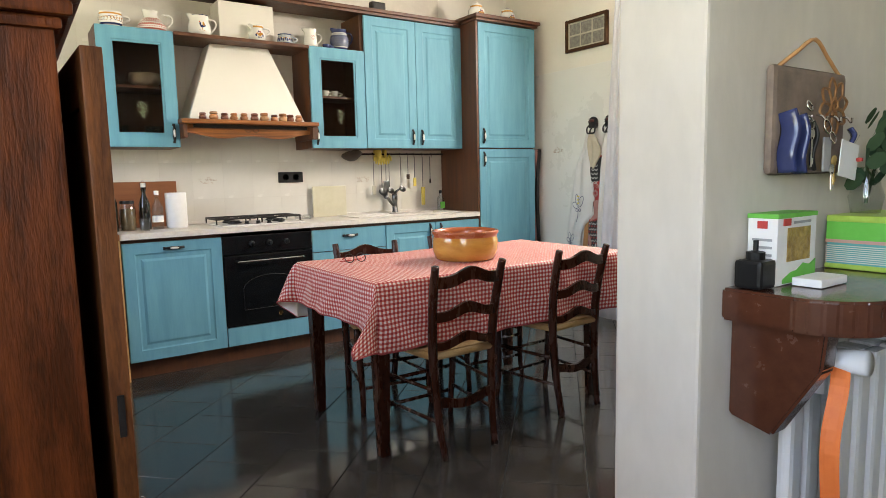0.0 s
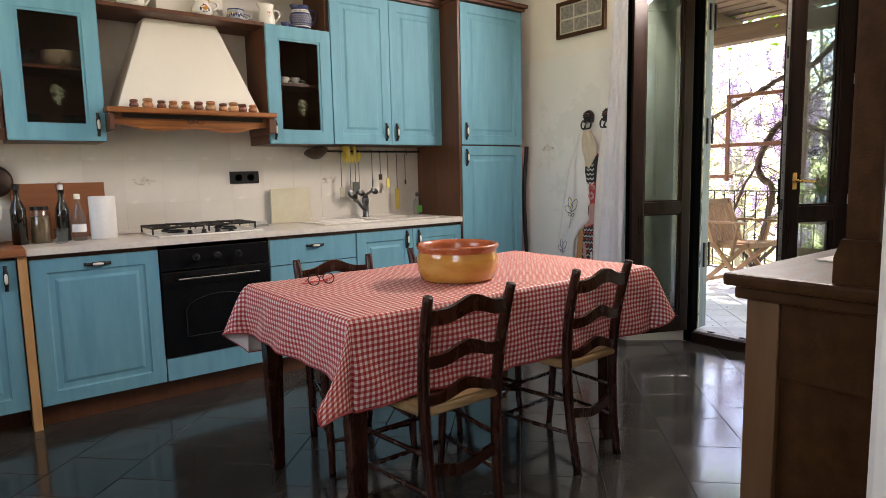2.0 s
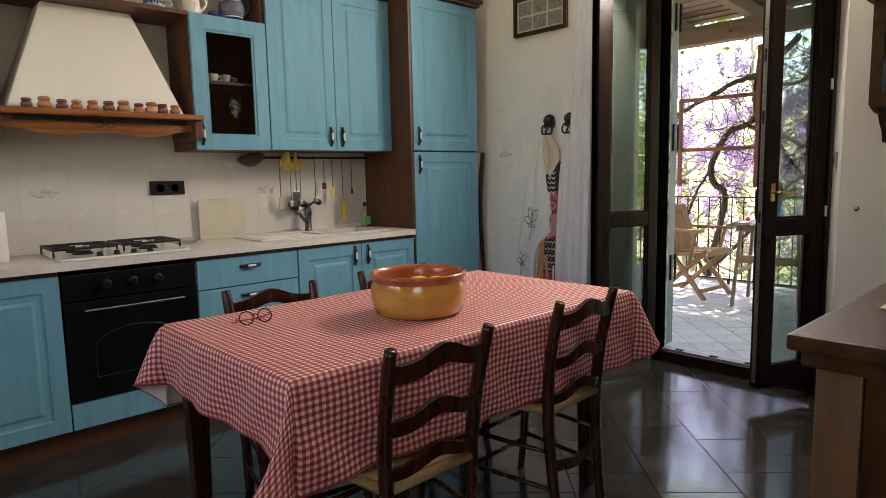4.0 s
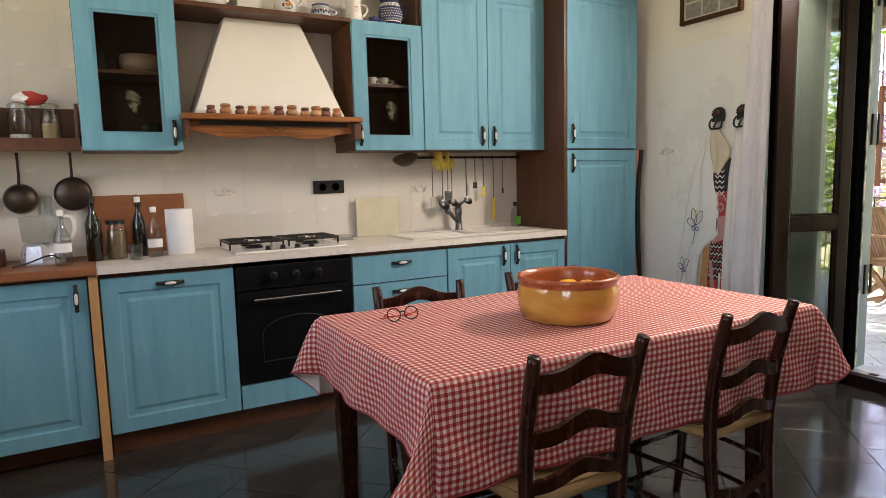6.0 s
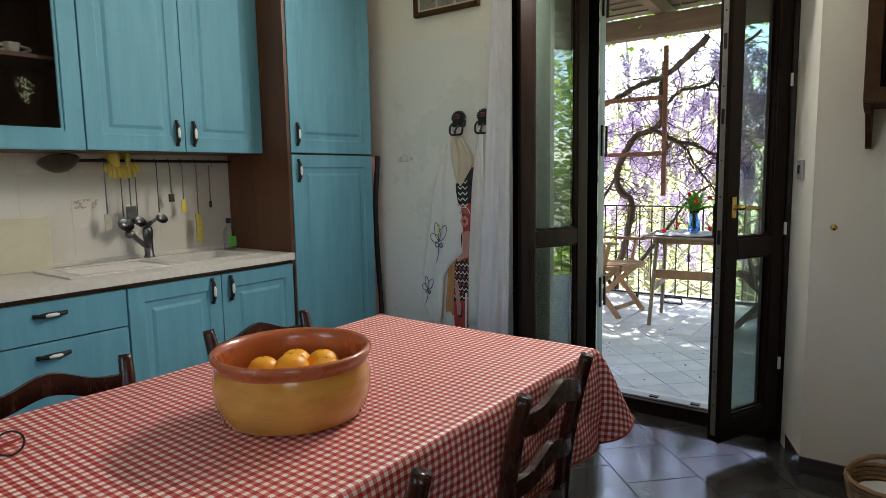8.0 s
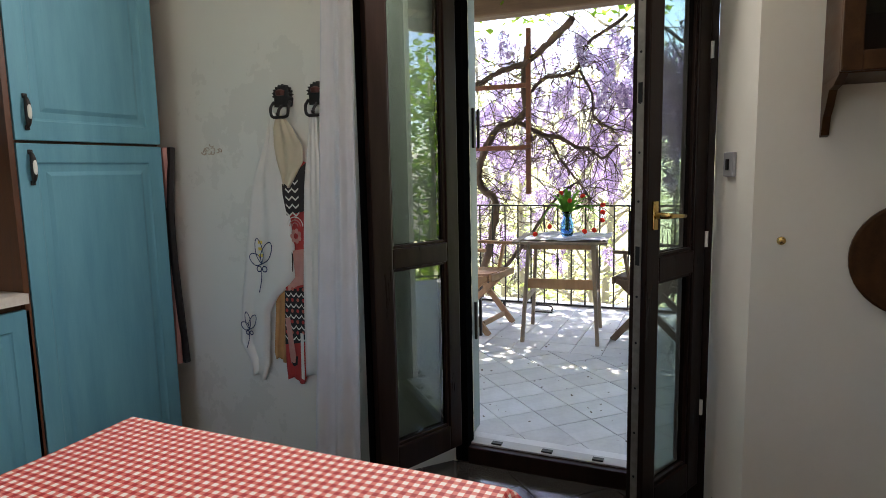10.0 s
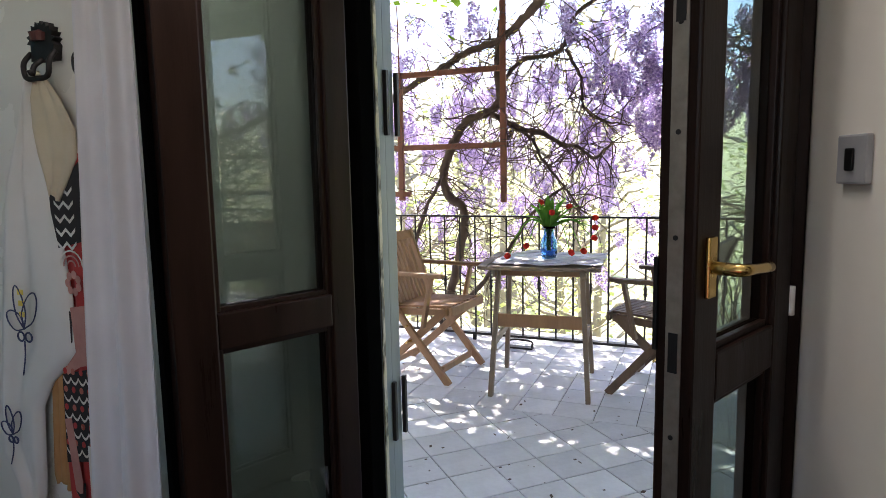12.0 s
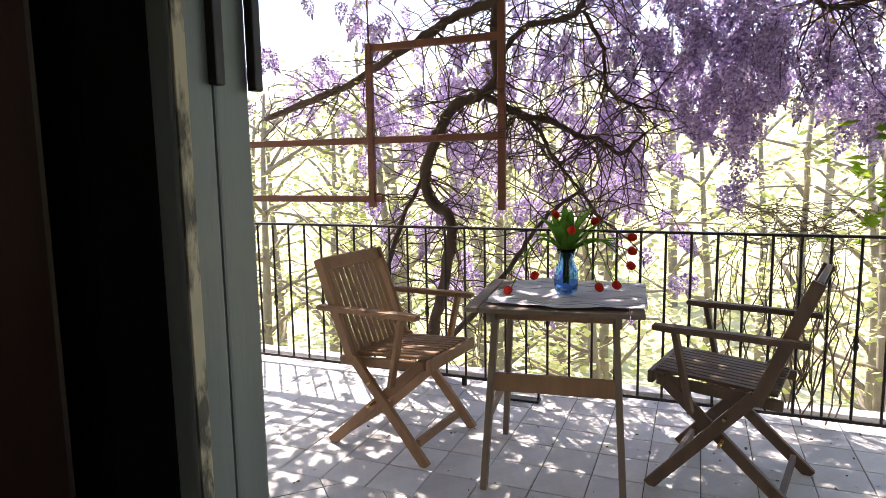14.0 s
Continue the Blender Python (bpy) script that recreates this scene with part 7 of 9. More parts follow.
ap = hanging_cloth("white_apron", [(1.50, 3.69, 3.665), (1.38, 3.73, 3.662), (1.24, 3.79, 3.656), (1.115, 3.815, 3.63), (0.973, 3.84, 3.612), (0.83, 3.865, 3.618), (0.76, 3.878, 3.705), (0.69, 3.888, 3.75), (0.54, 3.905, 3.762), (0.46, 3.86, 3.768), (0.39, 3.85, 3.79)], 4.195, CANVAS, "white cotton apron with blue winged prints", "apron", 0.008)
ar = hanging_cloth("red_apron", [(1.31, 3.60, 3.535), (1.21, 3.655, 3.530), (1.10, 3.650, 3.535), (1.00, 3.648, 3.545), (0.88, 3.650, 3.55), (0.80, 3.660, 3.555), (0.68, 3.672, 3.56), (0.55, 3.682, 3.57), (0.46, 3.682, 3.575), (0.39, 3.678, 3.60)], 4.204, RED, "red, black and white printed apron", "apron", 0.004)
hanging_cloth("oven_mitt", [(1.49, 3.66, 3.625), (1.44, 3.676, 3.585), (1.37, 3.678, 3.545), (1.31, 3.668, 3.548), (1.25, 3.650, 3.59), (1.21, 3.642, 3.62)], 4.190, TAN_LIGHT := surface("pale_mitt", (0.56, 0.48, 0.34), (0.66, 0.58, 0.43), rough=0.85, scale=8, bump=0.2), "pale quilted oven mitt hanging from a hook", "oven mitt", 0.004)
hanging_cloth("wooden_paddle", [(0.80, 3.712, 3.655), (0.62, 3.730, 3.670), (0.50, 3.742, 3.682), (0.472, 3.735, 3.69)], 4.2055, TAN, "tan wooden paddle hanging behind the aprons", "paddle", 0.0005, 0.006)
hanging_cloth("white_towel", [(1.50, 3.50, 3.475), (1.2, 3.54, 3.47), (0.8, 3.565, 3.46), (0.42, 3.575, 3.45)], 4.190, CANVAS, "white kitchen towel hanging on a carved hook", "towel", 0.004)
# prints on the aprons: zigzags and a flower above, scallops below
def print_dab(name, outline, depth, material):
    """A flat printed shape on the apron: (y, z) outline, 0.6 mm thick."""
    part(name, plank(bmesh.new(), outline, "x", 4.1905 - depth, 4.1911 - depth), material, ar)


def arc_row(y0, y1, z, drop, n, wide):
    """A scalloped stripe between y0 and y1."""
    low = [(y0 + (y1 - y0) * k / (6 * n), z - drop * abs(math.sin(math.pi * k / 6))) for k in range(6 * n + 1)]
    return low + [(a, b + wide) for a, b in low[::-1]]


FLESHPRINT = surface("dusty_rose_print", (0.46, 0.21, 0.18), (0.55, 0.29, 0.24), rough=0.8, scale=30, bump=0.0)
print_dab("black_band", [(3.655, 1.215), (3.532, 1.300), (3.534, 1.110), (3.654, 1.085)], 0.0, INKBLACK)
for k in range(5):
    z = 1.225 - k * 0.032
    print_dab("white_zigzag", [(3.640 - 0.016 * q, z - 0.014 * (q % 2)) for q in range(5)] + [(3.640 - 0.016 * q, z + 0.008 - 0.014 * (q % 2)) for q in range(4, -1, -1)], 0.001, WHITECERAMIC)
for k in range(3):
    r = 0.016 + 0.012 * k
    print_dab("pale_arc", [(3.60 + r * math.cos(q), 1.045 + r * math.sin(q)) for q in [math.pi * i / 8 for i in range(9)]] + [(3.60 + (r - 0.004) * math.cos(q), 1.045 + (r - 0.004) * math.sin(q)) for q in [math.pi * i / 8 for i in range(8, -1, -1)]], 0.001, WHITECERAMIC if k == 2 else FLESHPRINT)
for k in range(7):
    a = 2 * math.pi * k / 7
    print_dab("petal", [(3.598 + 0.019 * math.cos(a) + 0.009 * math.cos(q), 1.005 + 0.021 * math.sin(a) + 0.011 * math.sin(q)) for q in [2 * math.pi * i / 8 for i in range(8)]], 0.0016, FLESHPRINT if k % 2 else PINK)
print_dab("black_patch", [(3.650, 0.955), (3.615, 0.93), (3.622, 0.86), (3.652, 0.83)], 0.0, INKBLACK)
print_dab("rose_sleeve", [(3.618, 0.945), (3.552, 0.955), (3.552, 0.81), (3.60, 0.80), (3.648, 0.775), (3.655, 0.79), (3.612, 0.835)], 0.0008, FLESHPRINT)
print_dab("black_band", [(3.668, 0.775), (3.556, 0.80), (3.566, 0.565), (3.680, 0.545)], 0.0, INKBLACK)
for k in range(5):
    z = 0.765 - k * 0.046
    print_dab("white_scallop", arc_row(3.560 + 0.002 * k, 3.664 + 0.003 * k, z, 0.014, 4, 0.0065), 0.0012, WHITECERAMIC)
    for j in range(4):
        y = 3.575 + j * 0.027 + 0.003 * k
        print_dab("red_dot", [(y + 0.0068 * math.cos(q), z + 0.020 + 0.0085 * math.sin(q)) for q in [2 * math.pi * i / 8 for i in range(8)]], 0.0012, RED if (j + k) % 2 else CORAL)
print_dab("rose_stripe", [(3.672, 0.66), (3.648, 0.665), (3.628, 0.50), (3.636, 0.455), (3.655, 0.47)], 0.0020, FLESHPRINT)
print_dab("black_hook", [(3.655, 0.475), (3.640, 0.455), (3.622, 0.462), (3.618, 0.50), (3.626, 0.50), (3.630, 0.472), (3.642, 0.468)], 0.0026, INKBLACK)
print_dab("pale_edge", [(3.600, 0.60), (3.585, 0.60), (3.590, 0.40), (3.605, 0.405)], 0.0014, WHITECERAMIC)
bm = bmesh.new()
for cy_, cz_, s in ((3.765, 0.885, 1.0), (3.85, 0.60, 0.7)):
    for ang, ln, wd_ in ((100, 0.11, 0.018), (62, 0.105, 0.022), (148, 0.07, 0.022)):
        a = radians(ang)
        d = Vector((0, -math.cos(a), math.sin(a))) * s
        e = Vector((0, d.z, -d.y)).normalized() * wd_ * s
        c = Vector((4.172, cy_, cz_))
        pts = [c, c + d * ln * 0.35 + e, c + d * ln * 0.8 + e * 0.8, c + d * ln, c + d * ln * 0.8 - e * 0.8, c + d * ln * 0.35 - e, c]
        sweep(bm, spline(pts, 3), 0.002, 4)
    for q in (-1, 1):
        sweep(bm, [(4.172, cy_ + q * 0.014 * s + 0.012 * s * math.cos(t), cz_ - 0.02 * s + 0.012 * s * math.sin(t)) for t in [2 * math.pi * i / 10 for i in range(11)]], 0.0025, 4)
    sweep(bm, spline([(4.172, cy_ + 0.002, cz_ - 0.03 * s), (4.172, cy_ + 0.006, cz_ - 0.07 * s), (4.172, cy_ + 0.02, cz_ - 0.12 * s)], 3), 0.002, 4)
part("insect_print", bm, INK, ap, "dark blue winged outlines", kind="stuff")
bm = bmesh.new()
for k in range(3):
    box(bm, 4.1715, 4.1735, 3.757, 3.777, 0.915 + k * 0.028, 0.928 + k * 0.028)
part("yellow_stripe", bm, YELLOW, ap)

# ---- on and above the worktop ----
WT = 0.8765


def bottle(name, x, y, z, h, r, material, label, neck=0.4, cap=None, fill=None, category="bottle"):
    t = thing(name, (x, y, z), label, category)
    prof = [(0.0, 0.0), (r, 0.0), (r, h * (1 - neck) * 0.95), (r * 0.85, h * (1 - neck) * 1.05), (r * 0.36, h * (1 - neck * 0.55)), (r * 0.34, h * 0.97), (r * 0.40, h * 0.975), (r * 0.40, h), (0.0, h)]
    part("glass_body", turned(prof, (x, y, z), 20), material, t, smooth=True)
    if cap:
        part("cap", turned([(r * 0.44, -0.02), (r * 0.44, 0.006), (0.0, 0.008)], (x, y, z + h), 14), cap, t, smooth=True)
    return t


bottle("oil_bottle", 0.838, 4.42, 0.8785, 0.29, 0.034, BOTTLEGLASS, "dark glass oil bottle on the worktop", 0.38, BLACK)
sb = bottle("swing_top_bottle", 1.035, 4.50, WT, 0.285, 0.034, BOTTLEGLASS, "dark swing-top glass bottle on the worktop", 0.42, WHITECERAMIC)
part("wire_bail", rod([(1.02, 4.50, WT + 0.24), (1.015, 4.485, WT + 0.29), (1.03, 4.48, WT + 0.305), (1.05, 4.485, WT + 0.29), (1.048, 4.50, WT + 0.24)], 0.0018, 5), CHROME, sb)
wb = bottle("water_bottle", 1.098, 4.44, WT, 0.235, 0.033, CLEARGLASS, "clear plastic water bottle with a pale label", 0.40, WHITECERAMIC)
part("label_band", turned([(0.0336, 0.045), (0.0336, 0.085)], (1.098, 4.44, WT), 24), PAPER, wb)
wb = bottle("water_bottle", 0.715, 4.30, 0.8785, 0.24, 0.034, CLEARGLASS, "clear plastic water bottle beside the mixer", 0.45, WHITECERAMIC)
part("label_band", turned([(0.0346, 0.06), (0.0346, 0.10)], (0.715, 4.30, 0.8785), 24), PAPER, wb)
pj = thing("preserve_jar", (0.93, 4.44, WT), "glass jar of preserved vegetables with a black lid", "jar")
part("contents", turned([(0.0, 0.004), (0.041, 0.004), (0.043, 0.06), (0.041, 0.135), (0.0, 0.136)], (0.93, 4.46, WT), 20), FOOD, pj)
part("glass_body", turned([(0.0, 0.0), (0.045, 0.0), (0.047, 0.08), (0.045, 0.14), (0.038, 0.155), (0.038, 0.165)], (0.93, 4.46, WT), 20), CLEARGLASS, pj, smooth=True)
part("lid", turned([(0.042, 0.0), (0.042, 0.018), (0.0, 0.019)], (0.93, 4.46, WT + 0.166), 20), BLACK, pj)
tg = thing("drinking_glass", (1.005, 4.345, WT), "small clear ribbed drinking glass", "glass")
part("tumbler", turned([(0.0, 0.006), (0.024, 0.006), (0.031, 0.075), (0.033, 0.075), (0.026, 0.0), (0.0, 0.0)], (1.005, 4.345, WT), 16), CLEARGLASS, tg, smooth=True)
pr = thing("paper_roll", (1.215, 4.46, WT), "white kitchen paper roll standing on the worktop", "paper roll")
part("roll", turned([(0.019, 0.225), (0.060, 0.226), (0.064, 0.222), (0.064, 0.003), (0.060, 0.0), (0.0, 0.0)], (1.215, 4.46, WT), 32), PAPER, pr, smooth=True)
part("core", turned([(0.019, 0.0), (0.019, 0.2255), (0.0165, 0.2255), (0.0165, 0.0)], (1.215, 4.46, WT), 20), TAN, pr)
cbd = thing("chopping_board", (1.03, 4.66, WT), "reddish wooden chopping board leaning on the wall", "chopping board")
part("board", boxes((0.828, 1.268, 4.668, 4.688, WT, 1.176, 0.004)), OAKRED := surface("reddish_board", (0.20, 0.065, 0.022), (0.30, 0.11, 0.04), rough=0.5, scale=4, stretch=(0.6, 6, 6), bump=0.15), cbd)
pb = thing("plastic_board", (2.37, 4.66, WT), "cream plastic cutting board leaning on the tiles", "cutting board")
bm = boxes((2.235, 2.515, 4.655, 4.665, WT, WT + 0.235, 0.004))
part("board", bm, surface("yellowed_plastic", (0.50, 0.45, 0.29), (0.64, 0.59, 0.45), rough=0.45, scale=6, bump=0.04), pb)

# brown worktop over the left cabinet
tagged(slab("wooden_worktop", 0.18, 0.836, 4.145, BACK, 0.842, 0.878, OAKRED, bevel=0.005), "reddish-brown wooden worktop with a rounded edge", "worktop")

# food processor
fp = thing("food_processor", (0.63, 4.45, 0.8785), "silver food processor with a clear bowl and handle", "food processor")
bm = bmesh.new()
lathe(bm, [(0.0, 0.0), (0.088, 0.0), (0.090, 0.01), (0.080, 0.085), (0.070, 0.095), (0.0, 0.095)], (0.63, 4.46, 0.8785), 8)
part("motor_base", bm, surface("silver_plastic", (0.42, 0.42, 0.43), (0.52, 0.52, 0.53), rough=0.3, scale=10, bump=0.0, metal=0.5), fp)
part("dial", turned([(0.0, 0.0), (0.016, 0.0), (0.014, 0.012), (0.0, 0.013)], (0.67, 4.38, 0.915), 12), CHROME, fp)
part("clear_bowl", turned([(0.055, 0.0), (0.078, 0.01), (0.084, 0.115), (0.088, 0.12), (0.0, 0.125)], (0.63, 4.46, 0.975), 24), CLEARGLASS, fp, smooth=True)
part("feed_tube", turned([(0.028, 0.0), (0.028, 0.085), (0.024, 0.085), (0.024, 0.0)], (0.655, 4.45, 1.10), 16), CLEARGLASS, fp, smooth=True)
part("bowl_handle", rod(spline([(0.71, 4.44, 1.09), (0.755, 4.425, 1.085), (0.765, 4.42, 1.03), (0.745, 4.43, 0.99), (0.705, 4.44, 0.985)], 4), 0.011, 8), WALLTILE, fp, smooth=True)
part("power_cord", rod(spline([(0.70, 4.40, 0.90), (0.66, 4.33, 0.925), (0.58, 4.31, 0.90), (0.52, 4.33, 0.884)], 5), 0.0035, 6), BLACK, fp, smooth=True)
# black coffee maker and pot further left
cm = thing("coffee_maker", (0.33, 4.45, 0.8785), "black capsule coffee maker on the wooden worktop", "coffee maker")
bm = boxes((0.285, 0.375, 4.38, 4.56, 0.8785, 1.03, 0.02))
part("housing", bm, BLACK, cm)
part("spout_block", boxes((0.30, 0.36, 4.345, 4.379, 0.97, 1.02, 0.008)), BLACK, cm)
part("drip_tray", boxes((0.295, 0.365, 4.33, 4.379, 0.8785, 0.895, 0.003)), CHROME, cm)
po = thing("steel_pot", (0.445, 4.47, 0.8785), "small shiny steel pot with a handle", "pot")
part("pot_body", turned([(0.0, 0.0), (0.042, 0.0), (0.044, 0.075), (0.047, 0.078), (0.0, 0.079)], (0.445, 4.46, 0.8785), 22), CHROME, po, smooth=True)
part("pot_handle", rod([(0.40, 4.46, 0.945), (0.37, 4.455, 0.955)], 0.006, 6), BLACK, po)

# jar shelf with jars and pans
js = thing("jar_shelf", (0.5, 4.6, 1.39), "dark wooden wall shelf for storage jars", "shelf")
part("shelf_board", boxes((0.14, 0.818, 4.42, BACK, 1.425, 1.443, 0.003)), WALNUT, js)
part("front_rail", boxes((0.14, 0.818, 4.405, 4.419, 1.385, 1.4435, 0.003)), WALNUT, js)
part("back_board", boxes((0.44, 0.818, 4.672, 4.688, 1.444, 1.60, 0.003)), WALNUT, js)
part("side_board", boxes((0.803, 0.818, 4.42, 4.671, 1.444, 1.60, 0.003)), WALNUT, js)
part("end_box", boxes((0.14, 0.40, 4.50, 4.671, 1.49, 1.62, 0.003)), WALNUT, js)
for x, r, h, fill, mt in ((0.445, 0.046, 0.16, 0.10, FLOUR), (0.585, 0.048, 0.15, 0.020, PAPER), (0.705, 0.042, 0.15, 0.072, FLOUR)):
    j = thing("storage_jar", (x, 4.52, 1.444), "clear glass storage jar with a wire-clip lid", "jar", "jars on the shelf")
    part("contents", turned([(0.0, 0.003), (r - 0.006, 0.003), (r - 0.006, fill), (0.0, fill + 0.001)], (x, 4.52, 1.444), 18), mt, j)
    part("glass_body", turned([(0.0, 0.0), (r, 0.0), (r, h * 0.8), (r * 0.86, h * 0.9), (r * 0.86, h * 0.95)], (x, 4.52, 1.444), 20), CLEARGLASS, j, smooth=True)
    part("lid", turned([(r * 0.92, 0.0), (r * 0.92, 0.012), (r * 0.6, 0.02), (0.0, 0.021)], (x, 4.52, 1.444 + h * 0.951), 20), CLEARGLASS, j, smooth=True)
    part("wire_clip", rod([(x - 0.02, 4.52 - r * 0.9, 1.444 + h * 0.7), (x - 0.012, 4.52 - r * 1.1, 1.444 + h * 0.85), (x + 0.012, 4.52 - r * 1.1, 1.444 + h * 0.85), (x + 0.02, 4.52 - r * 0.9, 1.444 + h * 0.7)], 0.0018, 5), CHROME, j)
    if x == 0.585:
        words = bpy.data.curves.new("lettering", "FONT")
        words.body, words.size, words.align_x, words.extrude = "ZUC", 0.030, "CENTER", 0.0003
        words.materials.append(INKBLACK)
        tag_ = new("lettering", words)
        tag_.parent, tag_.matrix_basis = j, pose(0.012, -r - 0.0012, 0.072, 90, 0, 0)
rp = thing("red_packet", (0.63, 4.55, 1.61), "red and white paper packet lying on the jar lids", "packet")
bm = bmesh.new()
bmesh.ops.create_icosphere(bm, subdivisions=2, radius=1.0)
for v in bm.verts:
    v.co = Vector((0.63 + v.co.x * 0.075, 4.56 + v.co.y * 0.035, 1.632 + v.co.z * 0.030 + 0.006 * math.sin(v.co.x * 9)))
for f in bm.faces:
    f.material_index = 0 if f.calc_center_median().x > 0.61 else 1
part("bag", bm, [RED, PAPER], rp)
PANIRON = surface("old_pan_iron", (0.03, 0.022, 0.018), (0.075, 0.05, 0.035), rough=0.4, scale=12, bump=0.15, metal=0.6)
for x, r, zc, mt, dep, lab in ((0.20, 0.09, 1.19, PANIRON, 0.03, "dark iron frying pan hanging under the shelf"), (0.375, 0.075, 1.155, COPPER, 0.05, "copper saucepan hanging under the shelf"), (0.548, 0.072, 1.172, PANIRON, 0.035, "small dark pan hanging under the shelf"), (0.765, 0.082, 1.190, PANIRON, 0.012, "flat dark skimmer pan hanging under the shelf")):
    pn = thing("frying_pan", (x, 4.66, zc), lab, "pan", "pans under the shelf")
    bm = turned([(0.0, 0.0), (r * 0.82, 0.0), (r, dep), (r * 0.97, dep), (r * 0.80, 0.004), (0.0, 0.004)], n=28)
    bmesh.ops.rotate(bm, matrix=Matrix.Rotation(radians(-90), 3, "X"), verts=bm.verts)
    bmesh.ops.translate(bm, vec=(x, 4.635, zc), verts=bm.verts)
    part("pan_body", bm, mt, pn, smooth=True)
    part("long_handle", rod([(x, 4.645, zc + r * 0.95), (x, 4.665, zc + r + 0.04), (x, 4.67, 1.375), (x, 4.665, 1.39)], [0.007, 0.006, 0.006, 0.008], 8, 0.6), PANIRON, pn, smooth=True)

# utensil rail
ut = thing("utensil_rail", (2.98, 4.66, 1.35), "black metal utensil rail under the wall cabinets", "rail")
part("bar", rod([(2.56, 4.655, 1.355), (3.45, 4.655, 1.355)], 0.007, 8), IRON, ut, smooth=True)
for x in (2.60, 3.02, 3.42):
    part("holder", rod([(x, 4.655, 1.355), (x, 4.692, 1.36)], 0.005, 6), IRON, ut)


def utensil(name, x, label, build, category="utensil"):
    u = thing(name, (x, 4.645, 1.0), label, category, "utensils on the rail")
    part("hook", rod(spline([(x, 4.665, 1.357), (x, 4.655, 1.366), (x, 4.645, 1.355), (x, 4.645, 1.335), (x, 4.638, 1.33)], 3), 0.002, 5), IRON, u)
    build(u)


def ladle(x, z0, r):
    def build(u):
        part("shaft", rod([(x, 4.64, 1.335), (x, 4.64, z0 + r)], 0.004, 6, 0.5), PEWTER, u, smooth=True)
        bm = turned([(0.0, -r * 0.5), (r * 0.6, -r * 0.4), (r * 0.95, -r * 0.05), (r, 0.06 * r), (r * 0.93, 0.06 * r), (r * 0.55, -r * 0.32), (0.0, -r * 0.4)], n=18)
        bmesh.ops.rotate(bm, matrix=Matrix.Rotation(radians(55), 3, "X"), verts=bm.verts)
        bmesh.ops.translate(bm, vec=(x, 4.62, z0), verts=bm.verts)
        part("cup", bm, PEWTER, u, smooth=True)
    return build


def spatula(x, z0, w, h, mt):
    def build(u):
        part("shaft", rod([(x, 4.64, 1.335), (x, 4.64, z0 + h)], 0.003, 6), PEWTER, u)
        part("blade", boxes((x - w / 2, x + w / 2, 4.636, 4.643, z0, z0 + h, 0.003)), mt, u)
    return build


utensil("spatula", 2.76, "cream spatula hanging from the rail", spatula(2.757, 1.03, 0.032, 0.075, PRINTPAPER))
utensil("ladle", 2.83, "steel ladle hanging from the rail", ladle(2.83, 1.05, 0.038))
utensil("skimmer", 2.90, "steel skimmer hanging from the rail", ladle(2.90, 1.06, 0.03))
utensil("fork_spatula", 2.87, "steel slotted spatula hanging from the rail", spatula(2.87, 1.05, 0.05, 0.09, PEWTER))
utensil("serving_spoon", 3.01, "steel serving spoon hanging from the rail", ladle(3.01, 1.07, 0.03))
utensil("measuring_spoon", 3.08, "dark measuring spoons hanging from the rail", spatula(3.08, 1.15, 0.03, 0.04, PANIRON))
utensil("yellow_scraper", 3.145, "yellow silicone scraper hanging from the rail", spatula(3.145, 1.09, 0.028, 0.07, YELLOW))
utensil("bottle_brush", 3.225, "yellow bottle brush hanging from the rail", spatula(3.225, 0.93, 0.036, 0.15, surface("ochre_bristles", (0.38, 0.28, 0.04), (0.52, 0.40, 0.08), rough=0.8, scale=60, bump=0.5)))
utensil("corkscrew", 3.32, "thin dark corkscrew hanging from the rail", spatula(3.30, 1.11, 0.014, 0.035, PANIRON))
rg = thing("rubber_gloves", (2.85, 4.63, 1.25), "pair of yellow rubber gloves hung over the rail", "gloves")
for s, x in ((-1, 2.795), (1, 2.868)):
    bm = bmesh.new()
    sweep(bm, spline([(x + s * 0.006, 4.664, 1.315), (x + s * 0.003, 4.660, 1.378), (x, 4.636, 1.377), (x - s * 0.003, 4.630, 1.345), (x - s * 0.008, 4.628, 1.322)], 4), [0.026, 0.028, 0.030, 0.031, 0.032, 0.033, 0.034, 0.034, 0.035, 0.036, 0.036, 0.036, 0.035, 0.034, 0.033, 0.032, 0.031][:17], 12, 0, 0.34)
    for k in range(4):
        fx = x - s * 0.008 - 0.026 + k * 0.0172
        lean = (k - 1.5) * 0.006 - s * 0.006
        drop = 0.052 - 0.007 * abs(k - 1.4)
        sweep(bm, spline([(fx, 4.628, 1.332), (fx + lean * 0.5, 4.620, 1.305), (fx + lean, 4.624, 1.320 - drop)], 3), [0.0105, 0.0105, 0.010, 0.0095, 0.009, 0.008, 0.006], 8)
    sweep(bm, [(x + s * 0.022, 4.626, 1.345), (x + s * 0.036, 4.618, 1.325), (x + s * 0.040, 4.616, 1.300)], [0.011, 0.010, 0.006], 8)
    part("glove", bm, YELLOW, rg, smooth=True)
fb = thing("wall_strainer", (2.55, 4.62, 1.34), "dark round strainer hanging at the end of the rail", "strainer")
bm = turned([(0.0, -0.04), (0.04, -0.034), (0.068, -0.012), (0.078, 0.0), (0.082, 0.006), (0.074, 0.004), (0.05, -0.018), (0.0, -0.03)], n=26)
bmesh.ops.rotate(bm, matrix=Matrix.Rotation(radians(-22), 3, "X"), verts=bm.verts)
bmesh.ops.translate(bm, vec=(2.55, 4.60, 1.345), verts=bm.verts)
